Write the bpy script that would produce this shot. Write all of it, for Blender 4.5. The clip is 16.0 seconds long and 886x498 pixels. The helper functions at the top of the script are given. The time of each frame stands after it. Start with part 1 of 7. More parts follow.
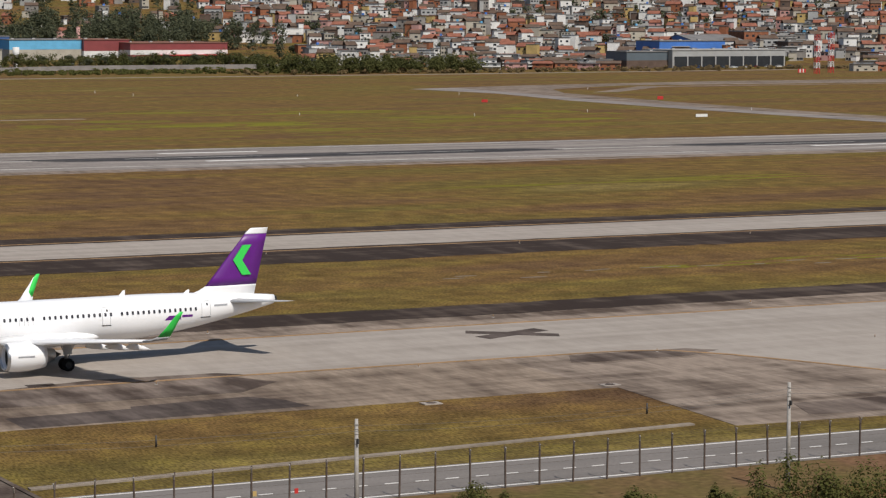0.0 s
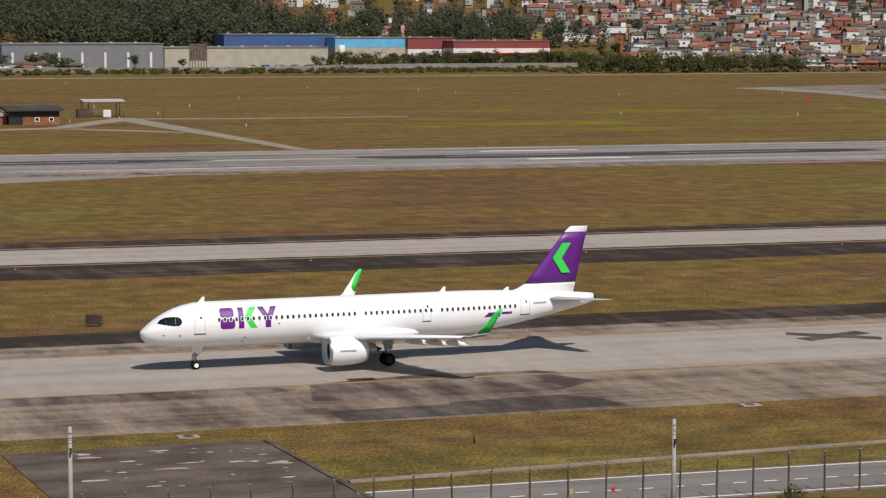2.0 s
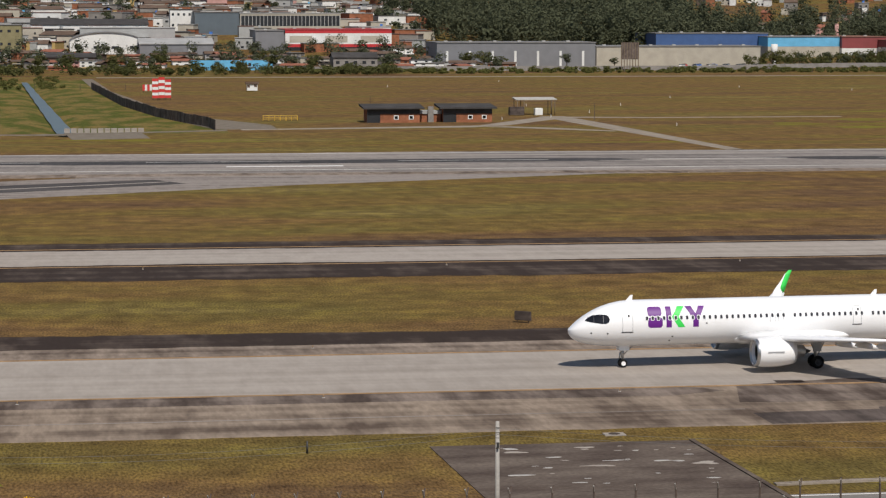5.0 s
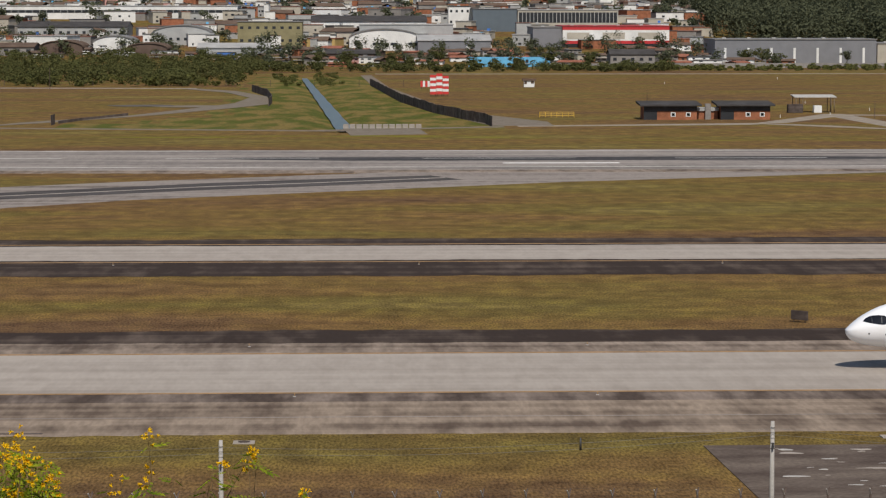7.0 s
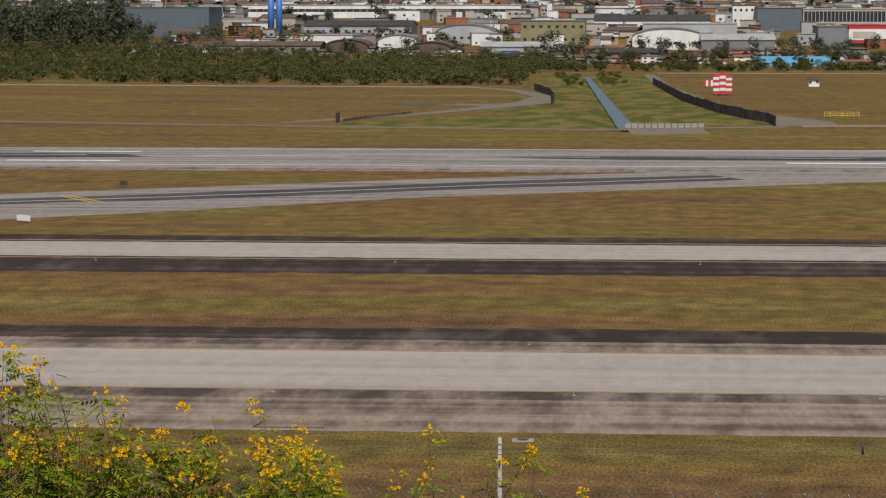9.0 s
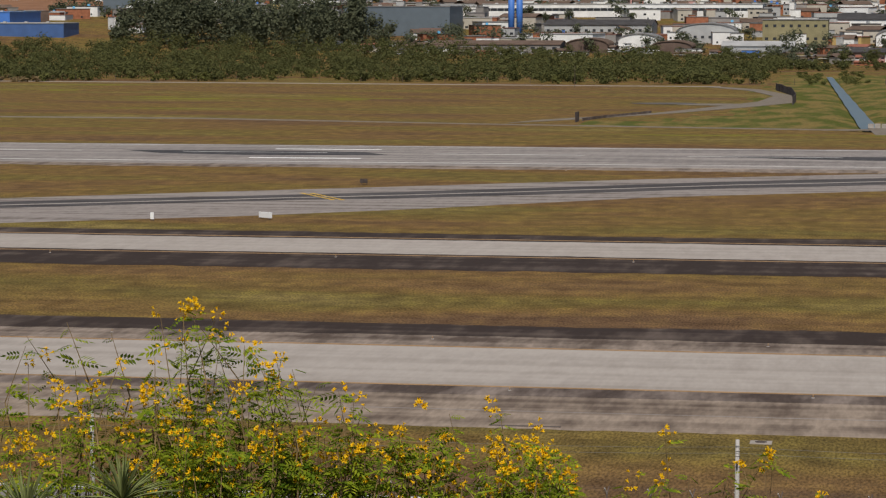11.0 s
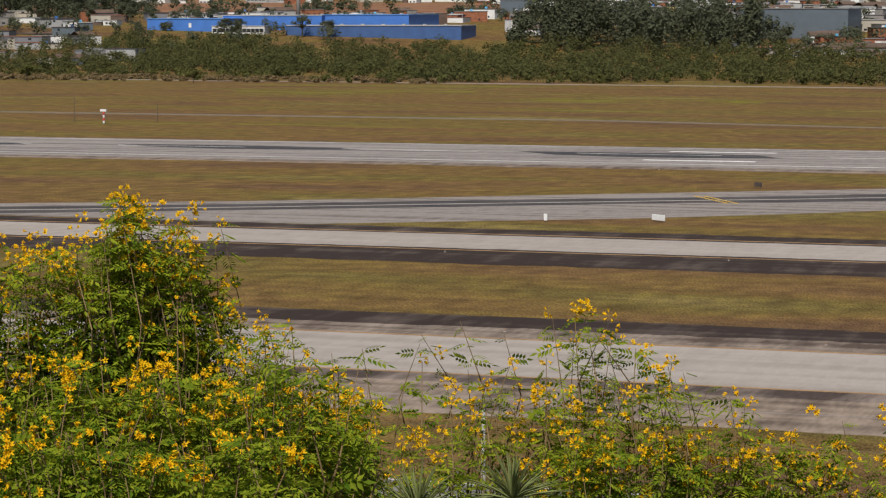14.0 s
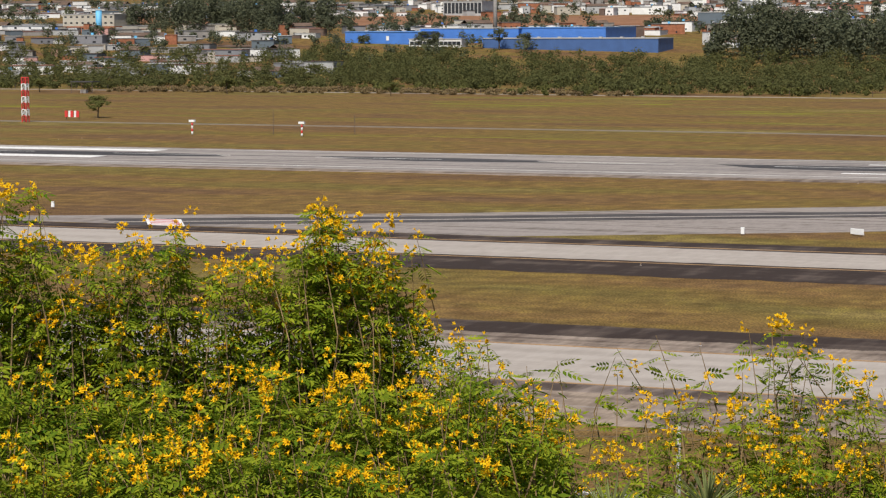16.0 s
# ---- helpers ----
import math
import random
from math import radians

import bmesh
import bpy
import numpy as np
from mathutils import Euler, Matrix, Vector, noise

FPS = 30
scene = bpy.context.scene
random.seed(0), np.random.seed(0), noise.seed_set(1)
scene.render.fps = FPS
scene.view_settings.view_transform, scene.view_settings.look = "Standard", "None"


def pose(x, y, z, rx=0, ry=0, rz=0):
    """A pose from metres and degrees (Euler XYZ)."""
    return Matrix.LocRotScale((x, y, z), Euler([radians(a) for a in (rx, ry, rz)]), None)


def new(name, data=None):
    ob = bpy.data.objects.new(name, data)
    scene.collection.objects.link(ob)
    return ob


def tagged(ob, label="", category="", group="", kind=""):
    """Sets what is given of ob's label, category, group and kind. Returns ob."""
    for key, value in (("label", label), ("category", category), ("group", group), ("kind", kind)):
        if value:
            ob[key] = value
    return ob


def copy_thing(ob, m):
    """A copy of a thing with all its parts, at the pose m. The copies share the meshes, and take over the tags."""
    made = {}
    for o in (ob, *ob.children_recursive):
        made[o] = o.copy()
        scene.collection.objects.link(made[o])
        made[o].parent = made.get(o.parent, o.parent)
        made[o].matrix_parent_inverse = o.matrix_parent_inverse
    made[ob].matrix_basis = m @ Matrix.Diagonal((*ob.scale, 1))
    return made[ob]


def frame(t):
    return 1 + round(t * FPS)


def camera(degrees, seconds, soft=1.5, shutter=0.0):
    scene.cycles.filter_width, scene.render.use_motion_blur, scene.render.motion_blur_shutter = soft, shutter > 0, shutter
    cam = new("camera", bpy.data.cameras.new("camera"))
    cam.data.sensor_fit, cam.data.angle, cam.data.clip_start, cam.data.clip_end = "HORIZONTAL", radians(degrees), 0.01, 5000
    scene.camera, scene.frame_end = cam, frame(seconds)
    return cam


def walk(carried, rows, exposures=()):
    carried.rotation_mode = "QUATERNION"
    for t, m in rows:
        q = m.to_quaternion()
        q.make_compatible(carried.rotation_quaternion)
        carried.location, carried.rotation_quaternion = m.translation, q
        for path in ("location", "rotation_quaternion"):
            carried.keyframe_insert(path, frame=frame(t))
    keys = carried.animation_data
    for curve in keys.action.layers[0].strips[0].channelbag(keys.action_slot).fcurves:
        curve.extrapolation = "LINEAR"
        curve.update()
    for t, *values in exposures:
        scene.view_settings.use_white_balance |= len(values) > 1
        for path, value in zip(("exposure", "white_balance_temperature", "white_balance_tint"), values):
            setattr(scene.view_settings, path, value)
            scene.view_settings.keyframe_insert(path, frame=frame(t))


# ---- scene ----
# A tripod on a hill top, panning slowly to its left over an airfield.
EYE = (0.0, 0.0, 31.92)
cam = camera(20.06, 16.0, soft=1.25)
ROWS = [
    (0.0, -25.499, -5.354, -0.061),
    (0.5, -23.638, -5.379, -0.073),
    (1.0, -21.517, -5.393, -0.081),
    (1.5, -20.040, -5.398, -0.084),
    (2.0, -18.163, -5.397, -0.083),
    (2.5, -16.521, -5.394, -0.079),
    (3.0, -15.244, -5.407, -0.073),
    (3.5, -13.738, -5.419, -0.066),
    (4.0, -11.965, -5.432, -0.057),
    (4.5, -10.134, -5.433, -0.047),
    (5.0, -8.341, -5.435, -0.037),
    (5.2, -7.787, -5.433, -0.033),
    (7.3, -1.062, -5.505, 0.008),
    (7.5, -0.437, -5.496, 0.011),
    (8.0, 1.204, -5.515, 0.019),
    (8.5, 2.801, -5.519, 0.026),
    (9.0, 4.417, -5.534, 0.033),
    (9.2, 5.149, -5.535, 0.035),
    (11.3, 10.817, -5.546, 0.061),
    (11.5, 11.521, -5.543, 0.064),
    (12.0, 13.221, -5.551, 0.071),
    (12.5, 14.772, -5.555, 0.081),
    (13.0, 16.126, -5.548, 0.092),
    (13.5, 17.505, -5.511, 0.106),
    (14.0, 18.881, -5.480, 0.123),
    (14.5, 20.227, -5.419, 0.144),
    (15.0, 21.447, -5.331, 0.170),
    (15.5, 22.394, -5.246, 0.201),
    (16.0, 23.362, -5.176, 0.238),
]
walk(cam, [(t, pose(*EYE, 90 + pitch, roll, yaw)) for t, yaw, pitch, roll in ROWS], exposures=((0.0, -0.02), (12.5, -0.02), (14.0, 0.12), (16.0, 0.42)))

# ---- light ----
SUN_DIR = Vector((-0.10, 0.78, -1.0)).normalized()
world = bpy.data.worlds.new("world")
scene.world = world
world.use_nodes = True
wn = world.node_tree
bg = wn.nodes["Background"]
sky = wn.nodes.new("ShaderNodeTexSky")
sky.sky_type = "NISHITA"
sky.sun_disc = False
sky.sun_elevation = math.asin(-SUN_DIR.z)
sky.sun_rotation = math.atan2(-SUN_DIR.x, -SUN_DIR.y)
sky.altitude = 750
wn.links.new(sky.outputs[0], bg.inputs[0])
bg.inputs[1].default_value = 0.08
sun = new("sun", bpy.data.lights.new("sun", "SUN"))
sun.data.energy = 4.2
sun.data.angle = radians(0.53)
sun.data.color = (1.0, 0.935, 0.85)
sun.rotation_euler = SUN_DIR.to_track_quat("-Z", "Y").to_euler()


# ---- materials ----
def mat(name, col, rough=0.7, vary=0.25, scale=1.0, fine=8.0, stretch=(1, 1, 1), col2=None, bump=0.0, metal=0.0,
        rnd=0.0, coat=0.0, lo=0.35, hi=0.65, space="Object"):
    """Two-scale procedural surface: broad patches between col and col2, fine grain, an optional random tone per object."""
    m = bpy.data.materials.new(name)
    m.use_nodes = True
    nt = m.node_tree
    p = nt.nodes["Principled BSDF"]
    p.inputs["Roughness"].default_value = rough
    p.inputs["Metallic"].default_value = metal
    p.inputs["Coat Weight"].default_value = coat
    if rough >= 0.8:
        p.inputs["Specular IOR Level"].default_value = 0.04
    if col2 is None:
        col2 = tuple(c * (1 - vary) for c in col)
    tc = nt.nodes.new("ShaderNodeTexCoord")
    if space == "World":
        src = nt.nodes.new("ShaderNodeNewGeometry").outputs["Position"]
    else:
        src = tc.outputs[space]
    mp = nt.nodes.new("ShaderNodeMapping")
    mp.inputs["Scale"].default_value = stretch
    nt.links.new(src, mp.inputs[0])
    n1 = nt.nodes.new("ShaderNodeTexNoise")
    n1.inputs["Scale"].default_value = scale
    n1.inputs["Detail"].default_value = 5
    nt.links.new(mp.outputs[0], n1.inputs["Vector"])
    r1 = nt.nodes.new("ShaderNodeMapRange")
    r1.inputs["From Min"].default_value, r1.inputs["From Max"].default_value = lo, hi
    nt.links.new(n1.outputs["Fac"], r1.inputs["Value"])
    mix = nt.nodes.new("ShaderNodeMix")
    mix.data_type = "RGBA"
    mix.inputs[6].default_value, mix.inputs[7].default_value = (*col, 1), (*col2, 1)
    nt.links.new(r1.outputs[0], mix.inputs[0])
    n2 = nt.nodes.new("ShaderNodeTexNoise")
    n2.inputs["Scale"].default_value = fine
    n2.inputs["Detail"].default_value = 3
    nt.links.new(src, n2.inputs["Vector"])
    r2 = nt.nodes.new("ShaderNodeMapRange")
    r2.inputs["From Min"].default_value, r2.inputs["From Max"].default_value = 0.3, 0.7
    r2.inputs["To Min"].default_value, r2.inputs["To Max"].default_value = 1 - vary * 0.6, 1 + vary * 0.4
    nt.links.new(n2.outputs["Fac"], r2.inputs["Value"])
    mul = nt.nodes.new("ShaderNodeMix")
    mul.data_type, mul.blend_type = "RGBA", "MULTIPLY"
    mul.inputs[0].default_value = 1.0
    nt.links.new(mix.outputs[2], mul.inputs[6])
    nt.links.new(r2.outputs[0], mul.inputs[7])
    out = mul.outputs[2]
    if rnd:
        oi = nt.nodes.new("ShaderNodeObjectInfo")
        hs = nt.nodes.new("ShaderNodeHueSaturation")
        rr = nt.nodes.new("ShaderNodeMapRange")
        rr.inputs["To Min"].default_value, rr.inputs["To Max"].default_value = 1 - rnd, 1 + rnd
        nt.links.new(oi.outputs["Random"], rr.inputs["Value"])
        nt.links.new(rr.outputs[0], hs.inputs["Value"])
        nt.links.new(out, hs.inputs["Color"])
        out = hs.outputs[0]
    nt.links.new(out, p.inputs["Base Color"])
    if bump:
        b = nt.nodes.new("ShaderNodeBump")
        b.inputs["Strength"].default_value = bump
        b.inputs["Distance"].default_value = 0.05
        nt.links.new(n2.outputs["Fac"], b.inputs["Height"])
        nt.links.new(b.outputs[0], p.inputs["Normal"])
    return m


def leaf_mat(name, col, col2, trans=0.35, scale=0.6, each=0.5):
    """Leaves: a tone per leaf, patches over the crown, light passing through."""
    m = bpy.data.materials.new(name)
    m.use_nodes = True
    nt = m.node_tree
    p = nt.nodes["Principled BSDF"]
    p.inputs["Roughness"].default_value = 0.7
    p.inputs["Specular IOR Level"].default_value = 0.04
    geo = nt.nodes.new("ShaderNodeNewGeometry")
    noi = nt.nodes.new("ShaderNodeTexNoise")
    noi.inputs["Scale"].default_value = scale
    nt.links.new(geo.outputs["Position"], noi.inputs["Vector"])
    add = nt.nodes.new("ShaderNodeMath")
    add.operation = "MULTIPLY_ADD"
    add.inputs[1].default_value, add.inputs[2].default_value = each, 0.2 - 0.5 * each
    nt.links.new(geo.outputs["Random Per Island"], add.inputs[0])
    ad2 = nt.nodes.new("ShaderNodeMath")
    ad2.operation = "MULTIPLY_ADD"
    ad2.inputs[1].default_value = 0.6
    nt.links.new(noi.outputs["Fac"], ad2.inputs[0])
    nt.links.new(add.outputs[0], ad2.inputs[2])
    mix = nt.nodes.new("ShaderNodeMix")
    mix.data_type = "RGBA"
    mix.inputs[6].default_value, mix.inputs[7].default_value = (*col, 1), (*col2, 1)
    nt.links.new(ad2.outputs[0], mix.inputs[0])
    nt.links.new(mix.outputs[2], p.inputs["Base Color"])
    tr = nt.nodes.new("ShaderNodeBsdfTranslucent")
    nt.links.new(mix.outputs[2], tr.inputs["Color"])
    ms = nt.nodes.new("ShaderNodeMixShader")
    ms.inputs[0].default_value = trans
    nt.links.new(p.outputs[0], ms.inputs[1])
    nt.links.new(tr.outputs[0], ms.inputs[2])
    nt.links.new(ms.outputs[0], nt.nodes["Material Output"].inputs[0])
    return m


def grass_mat():
    """Dry airfield grass: long mown streaks, brown to olive to green, with fine tufts."""
    m = bpy.data.materials.new("dry_grass")
    m.use_nodes = True
    nt = m.node_tree
    p = nt.nodes["Principled BSDF"]
    p.inputs["Roughness"].default_value = 0.9
    p.inputs["Specular IOR Level"].default_value = 0.04
    geo = nt.nodes.new("ShaderNodeNewGeometry")

    def noi(scale, stretch, detail=5):
        mp = nt.nodes.new("ShaderNodeMapping")
        mp.inputs["Scale"].default_value = stretch
        nt.links.new(geo.outputs["Position"], mp.inputs[0])
        n = nt.nodes.new("ShaderNodeTexNoise")
        n.inputs["Scale"].default_value, n.inputs["Detail"].default_value = scale, detail
        nt.links.new(mp.outputs[0], n.inputs["Vector"])
        return n.outputs["Fac"]

    def ramp(fac, stops):
        r = nt.nodes.new("ShaderNodeValToRGB")
        while len(r.color_ramp.elements) < len(stops):
            r.color_ramp.elements.new(0.5)
        for e, (pos, c) in zip(r.color_ramp.elements, stops):
            e.position, e.color = pos, (*c, 1)
        nt.links.new(fac, r.inputs[0])
        return r.outputs[0]

    def mixc(kind, fac, a, b):
        x = nt.nodes.new("ShaderNodeMix")
        x.data_type, x.blend_type = "RGBA", kind
        for sock, v in ((x.inputs[0], fac), (x.inputs[6], a), (x.inputs[7], b)):
            if isinstance(v, float):
                sock.default_value = v
            elif isinstance(v, tuple):
                sock.default_value = (*v, 1)
            else:
                nt.links.new(v, sock)
        return x.outputs[2]

    broad = ramp(noi(0.035, (0.30, 1, 1), 7), [(0.36, (0.122, 0.073, 0.038)), (0.45, (0.153, 0.094, 0.037)), (0.53, (0.149, 0.101, 0.033)),
                                          (0.61, (0.132, 0.101, 0.031)), (0.68, (0.178, 0.135, 0.048))])
    strk = ramp(noi(0.28, (0.5, 1, 1), 6), [(0.36, (0.80, 0.79, 0.80)), (0.64, (1.16, 1.15, 1.1))])
    tuft = ramp(noi(4.2, (1.2, 0.34, 1), 6), [(0.34, (0.52, 0.50, 0.47)), (0.5, (1.0, 1.0, 1.0)), (0.66, (1.46, 1.44, 1.38))])
    clump = ramp(noi(0.55, (0.7, 0.30, 1), 6), [(0.34, (0.76, 0.74, 0.74)), (0.5, (0.98, 0.97, 0.98)), (0.66, (1.18, 1.20, 1.04))])
    c = mixc("MULTIPLY", 1.0, broad, strk)
    c = mixc("MULTIPLY", 0.9, c, clump)
    c = mixc("MULTIPLY", 0.9, c, tuft)
    nt.links.new(c, p.inputs["Base Color"])
    b = nt.nodes.new("ShaderNodeBump")
    b.inputs["Strength"].default_value, b.inputs["Distance"].default_value = 0.5, 0.12
    nt.links.new(noi(5.0, (1, 1, 1), 6), b.inputs["Height"])
    nt.links.new(b.outputs[0], p.inputs["Normal"])
    return m


def paving_mat(name, pale, dark, lo=0.42, hi=0.58, bands=0.45, smears=0.35, rough=0.9, grain=0.17):
    """Worn paving: long bands along x, dust smears across them, medium blotches and fine grain."""
    m = bpy.data.materials.new(name)
    m.use_nodes = True
    nt = m.node_tree
    p = nt.nodes["Principled BSDF"]
    p.inputs["Roughness"].default_value = rough
    p.inputs["Specular IOR Level"].default_value = 0.05
    geo = nt.nodes.new("ShaderNodeNewGeometry")
    total = None
    for stretch, detail, weight in (((0.012, 0.33, 1), 6, bands), ((0.20, 0.035, 1), 5, smears), ((0.55, 0.16, 1), 7, 1 - bands - smears)):
        mp = nt.nodes.new("ShaderNodeMapping")
        mp.inputs["Scale"].default_value = stretch
        nt.links.new(geo.outputs["Position"], mp.inputs[0])
        n = nt.nodes.new("ShaderNodeTexNoise")
        n.inputs["Scale"].default_value, n.inputs["Detail"].default_value = 1.0, detail
        nt.links.new(mp.outputs[0], n.inputs["Vector"])
        a = nt.nodes.new("ShaderNodeMath")
        a.operation = "MULTIPLY_ADD"
        a.inputs[1].default_value, a.inputs[2].default_value = weight, 0.0
        nt.links.new(n.outputs["Fac"], a.inputs[0])
        if total is not None:
            nt.links.new(total, a.inputs[2])
        total = a.outputs[0]
    r = nt.nodes.new("ShaderNodeMapRange")
    r.inputs["From Min"].default_value, r.inputs["From Max"].default_value = lo, hi
    nt.links.new(total, r.inputs["Value"])
    mix = nt.nodes.new("ShaderNodeMix")
    mix.data_type = "RGBA"
    mix.inputs[6].default_value, mix.inputs[7].default_value = (*dark, 1), (*pale, 1)
    nt.links.new(r.outputs[0], mix.inputs[0])
    g = nt.nodes.new("ShaderNodeTexNoise")
    g.inputs["Scale"].default_value, g.inputs["Detail"].default_value = 1.6, 6
    mp = nt.nodes.new("ShaderNodeMapping")
    mp.inputs["Scale"].default_value = (1.5, 0.3, 1)
    nt.links.new(geo.outputs["Position"], mp.inputs[0])
    nt.links.new(mp.outputs[0], g.inputs["Vector"])
    gr = nt.nodes.new("ShaderNodeMapRange")
    gr.inputs["From Min"].default_value, gr.inputs["From Max"].default_value = 0.3, 0.7
    gr.inputs["To Min"].default_value, gr.inputs["To Max"].default_value = 1 - grain, 1 + 0.9 * grain
    nt.links.new(g.outputs["Fac"], gr.inputs["Value"])
    mul = nt.nodes.new("ShaderNodeMix")
    mul.data_type, mul.blend_type = "RGBA", "MULTIPLY"
    mul.inputs[0].default_value = 1.0
    nt.links.new(mix.outputs[2], mul.inputs[6])
    nt.links.new(gr.outputs[0], mul.inputs[7])
    nt.links.new(mul.outputs[2], p.inputs["Base Color"])
    return m


GRASS = grass_mat()
LUSH = mat("green_bank_grass", (0.080, 0.088, 0.018), 0.95, 0.6, 0.16, 0.9, (0.8, 0.28, 1), (0.175, 0.128, 0.042), 0.2, lo=0.43, hi=0.57, space="World")
YGREEN = mat("yellow_green_grass", (0.168, 0.160, 0.020), 0.95, 0.35, 0.06, 1.5, (0.3, 1, 1), (0.146, 0.118, 0.024), 0.2, lo=0.42, hi=0.60)
CONCRETE = paving_mat("taxiway_concrete", (0.355, 0.314, 0.274), (0.275, 0.239, 0.206), 0.36, 0.58, 0.55, 0.12, 0.85, 0.05)
ASPHALT_DARK = paving_mat("dark_asphalt", (0.125, 0.096, 0.078), (0.040, 0.029, 0.024), 0.48, 0.68, 0.35, 0.4, 0.9, 0.1)
ASPHALT_WORN = paving_mat("worn_shoulder", (0.275, 0.220, 0.176), (0.088, 0.065, 0.051), 0.40, 0.57, 0.4, 0.3)
RUNWAY = paving_mat("runway_asphalt", (0.290, 0.256, 0.230), (0.135, 0.120, 0.111), 0.37, 0.57, 0.72, 0.08, 0.85, 0.12)
RUBBER = paving_mat("rubber_stained_asphalt", (0.125, 0.115, 0.109), (0.048, 0.045, 0.046), 0.47, 0.70, 0.7, 0.1, 0.8)
EXIT_PALE = paving_mat("pale_exit_asphalt", (0.255, 0.222, 0.198), (0.115, 0.094, 0.080), 0.34, 0.52, 0.7, 0.05, 0.9, 0.1)
EXIT_DARK = mat("exit_lane_asphalt", (0.056, 0.050, 0.049), 0.85, 0.15, 0.2, 3.0, (0.2, 1, 1), (0.095, 0.086, 0.082))
ROAD = mat("service_road_asphalt", (0.215, 0.195, 0.18), 0.85, 0.2, 0.3, 4.0, (0.2, 1, 1), (0.17, 0.155, 0.142), 0.1)
PALE_TRACK = mat("pale_dusty_track", (0.31, 0.265, 0.215), 0.95, 0.3, 0.3, 2.0, (1, 1, 1), (0.225, 0.188, 0.148), 0.2)
GRAVEL = mat("gravel_track", (0.205, 0.174, 0.140), 0.95, 0.3, 0.4, 3.0, (1, 1, 1), (0.155, 0.130, 0.102), 0.2)
PAD = mat("weathered_concrete_pad", (0.15, 0.12, 0.098), 0.9, 0.35, 0.3, 3.0, (0.5, 1, 1), (0.08, 0.06, 0.05), 0.2)
BARE = mat("bare_concrete_patch", (0.46, 0.44, 0.41), 0.9, 0.2, 1.0, 5.0)
RUN_PAINT = mat("worn_runway_paint", (0.62, 0.60, 0.56), 0.8, 0.35, 0.4, 3.0, (0.2, 1, 1), (0.36, 0.34, 0.32))
WHITE_LINE = mat("white_road_paint", (0.74, 0.72, 0.68), 0.7, 0.2, 0.5, 4.0)
YELLOW_LINE = mat("faded_orange_paint", (0.37, 0.235, 0.125), 0.8, 0.3, 0.3, 3.0)
YELLOW = mat("yellow_paint", (0.62, 0.38, 0.03), 0.6, 0.25, 1.0)
RED_LINE = mat("faded_red_sign_paint", (0.50, 0.20, 0.19), 0.7, 0.2, 0.8)
DIRT = mat("red_brown_earth", (0.19, 0.095, 0.052), 0.95, 0.35, 0.05, 1.0, (1, 1, 1), (0.26, 0.14, 0.08), 0.2)
VERGE = mat("grassy_bare_earth", (0.170, 0.098, 0.055), 0.95, 0.5, 0.12, 1.6, (1, 0.5, 1), (0.125, 0.098, 0.036), 0.2, lo=0.40, hi=0.60)
WATER = mat("canal_water", (0.030, 0.036, 0.038), 0.28, 0.3, 0.3, 2.0, (1, 0.2, 1), (0.06, 0.062, 0.045))
PLANE_WHITE = mat("white_aircraft_paint", (0.86, 0.86, 0.86), 0.28, 0.03, 0.6, 6.0, coat=0.4)
PLANE_GREY = mat("grey_aircraft_paint", (0.46, 0.47, 0.48), 0.35, 0.08, 0.8, 5.0)
PURPLE = mat("purple_paint", (0.125, 0.012, 0.215), 0.42, 0.06, 0.6, 5.0)
GREEN_P = mat("bright_green_paint", (0.05, 0.66, 0.10), 0.4, 0.05, 0.6, 5.0)
GLASS_D = mat("dark_cabin_glass", (0.012, 0.013, 0.016), 0.08, 0.1)
TYRE = mat("tyre_rubber", (0.018, 0.018, 0.018), 0.85, 0.2, 3.0)
METAL = mat("brushed_metal", (0.5, 0.5, 0.5), 0.35, 0.15, 2.0, metal=0.9)
DARK_METAL = mat("dark_metal", (0.05, 0.05, 0.052), 0.5, 0.2, 2.0, metal=0.5)
LINE_DARK = mat("dark_trim_paint", (0.045, 0.046, 0.05), 0.4, 0.1)
CABIN = mat("grey_cabin_pane", (0.050, 0.048, 0.054), 0.2, 0.1)
LINE_GREY = mat("grey_outline_paint", (0.35, 0.36, 0.37), 0.5, 0.1)


# ---- mesh helpers ----
def box(bm, x0, x1, y0, y1, z0, z1):
    v = [bm.verts.new(p) for p in ((x0, y0, z0), (x1, y0, z0), (x1, y1, z0), (x0, y1, z0), (x0, y0, z1), (x1, y0, z1), (x1, y1, z1), (x0, y1, z1))]
    for f in ((0, 3, 2, 1), (4, 5, 6, 7), (0, 1, 5, 4), (1, 2, 6, 5), (2, 3, 7, 6), (3, 0, 4, 7)):
        bm.faces.new([v[i] for i in f])
    return v


def tube(bm, p0, p1, r0, r1=None, n=8, caps=True):
    """A tapered round bar from p0 to p1."""
    r1 = r0 if r1 is None else r1
    p0, p1 = Vector(p0), Vector(p1)
    q = (p1 - p0).to_track_quat("Z", "Y")
    rings = []
    for p, r in ((p0, r0), (p1, r1)):
        rings.append([bm.verts.new(p + q @ Vector((r * math.cos(a * math.tau / n), r * math.sin(a * math.tau / n), 0))) for a in range(n)])
    for i in range(n):
        f = bm.faces.new((rings[0][i], rings[0][(i + 1) % n], rings[1][(i + 1) % n], rings[1][i]))
        f.smooth = n > 6
    if caps:
        bm.faces.new(rings[0][::-1])
        bm.faces.new(rings[1])


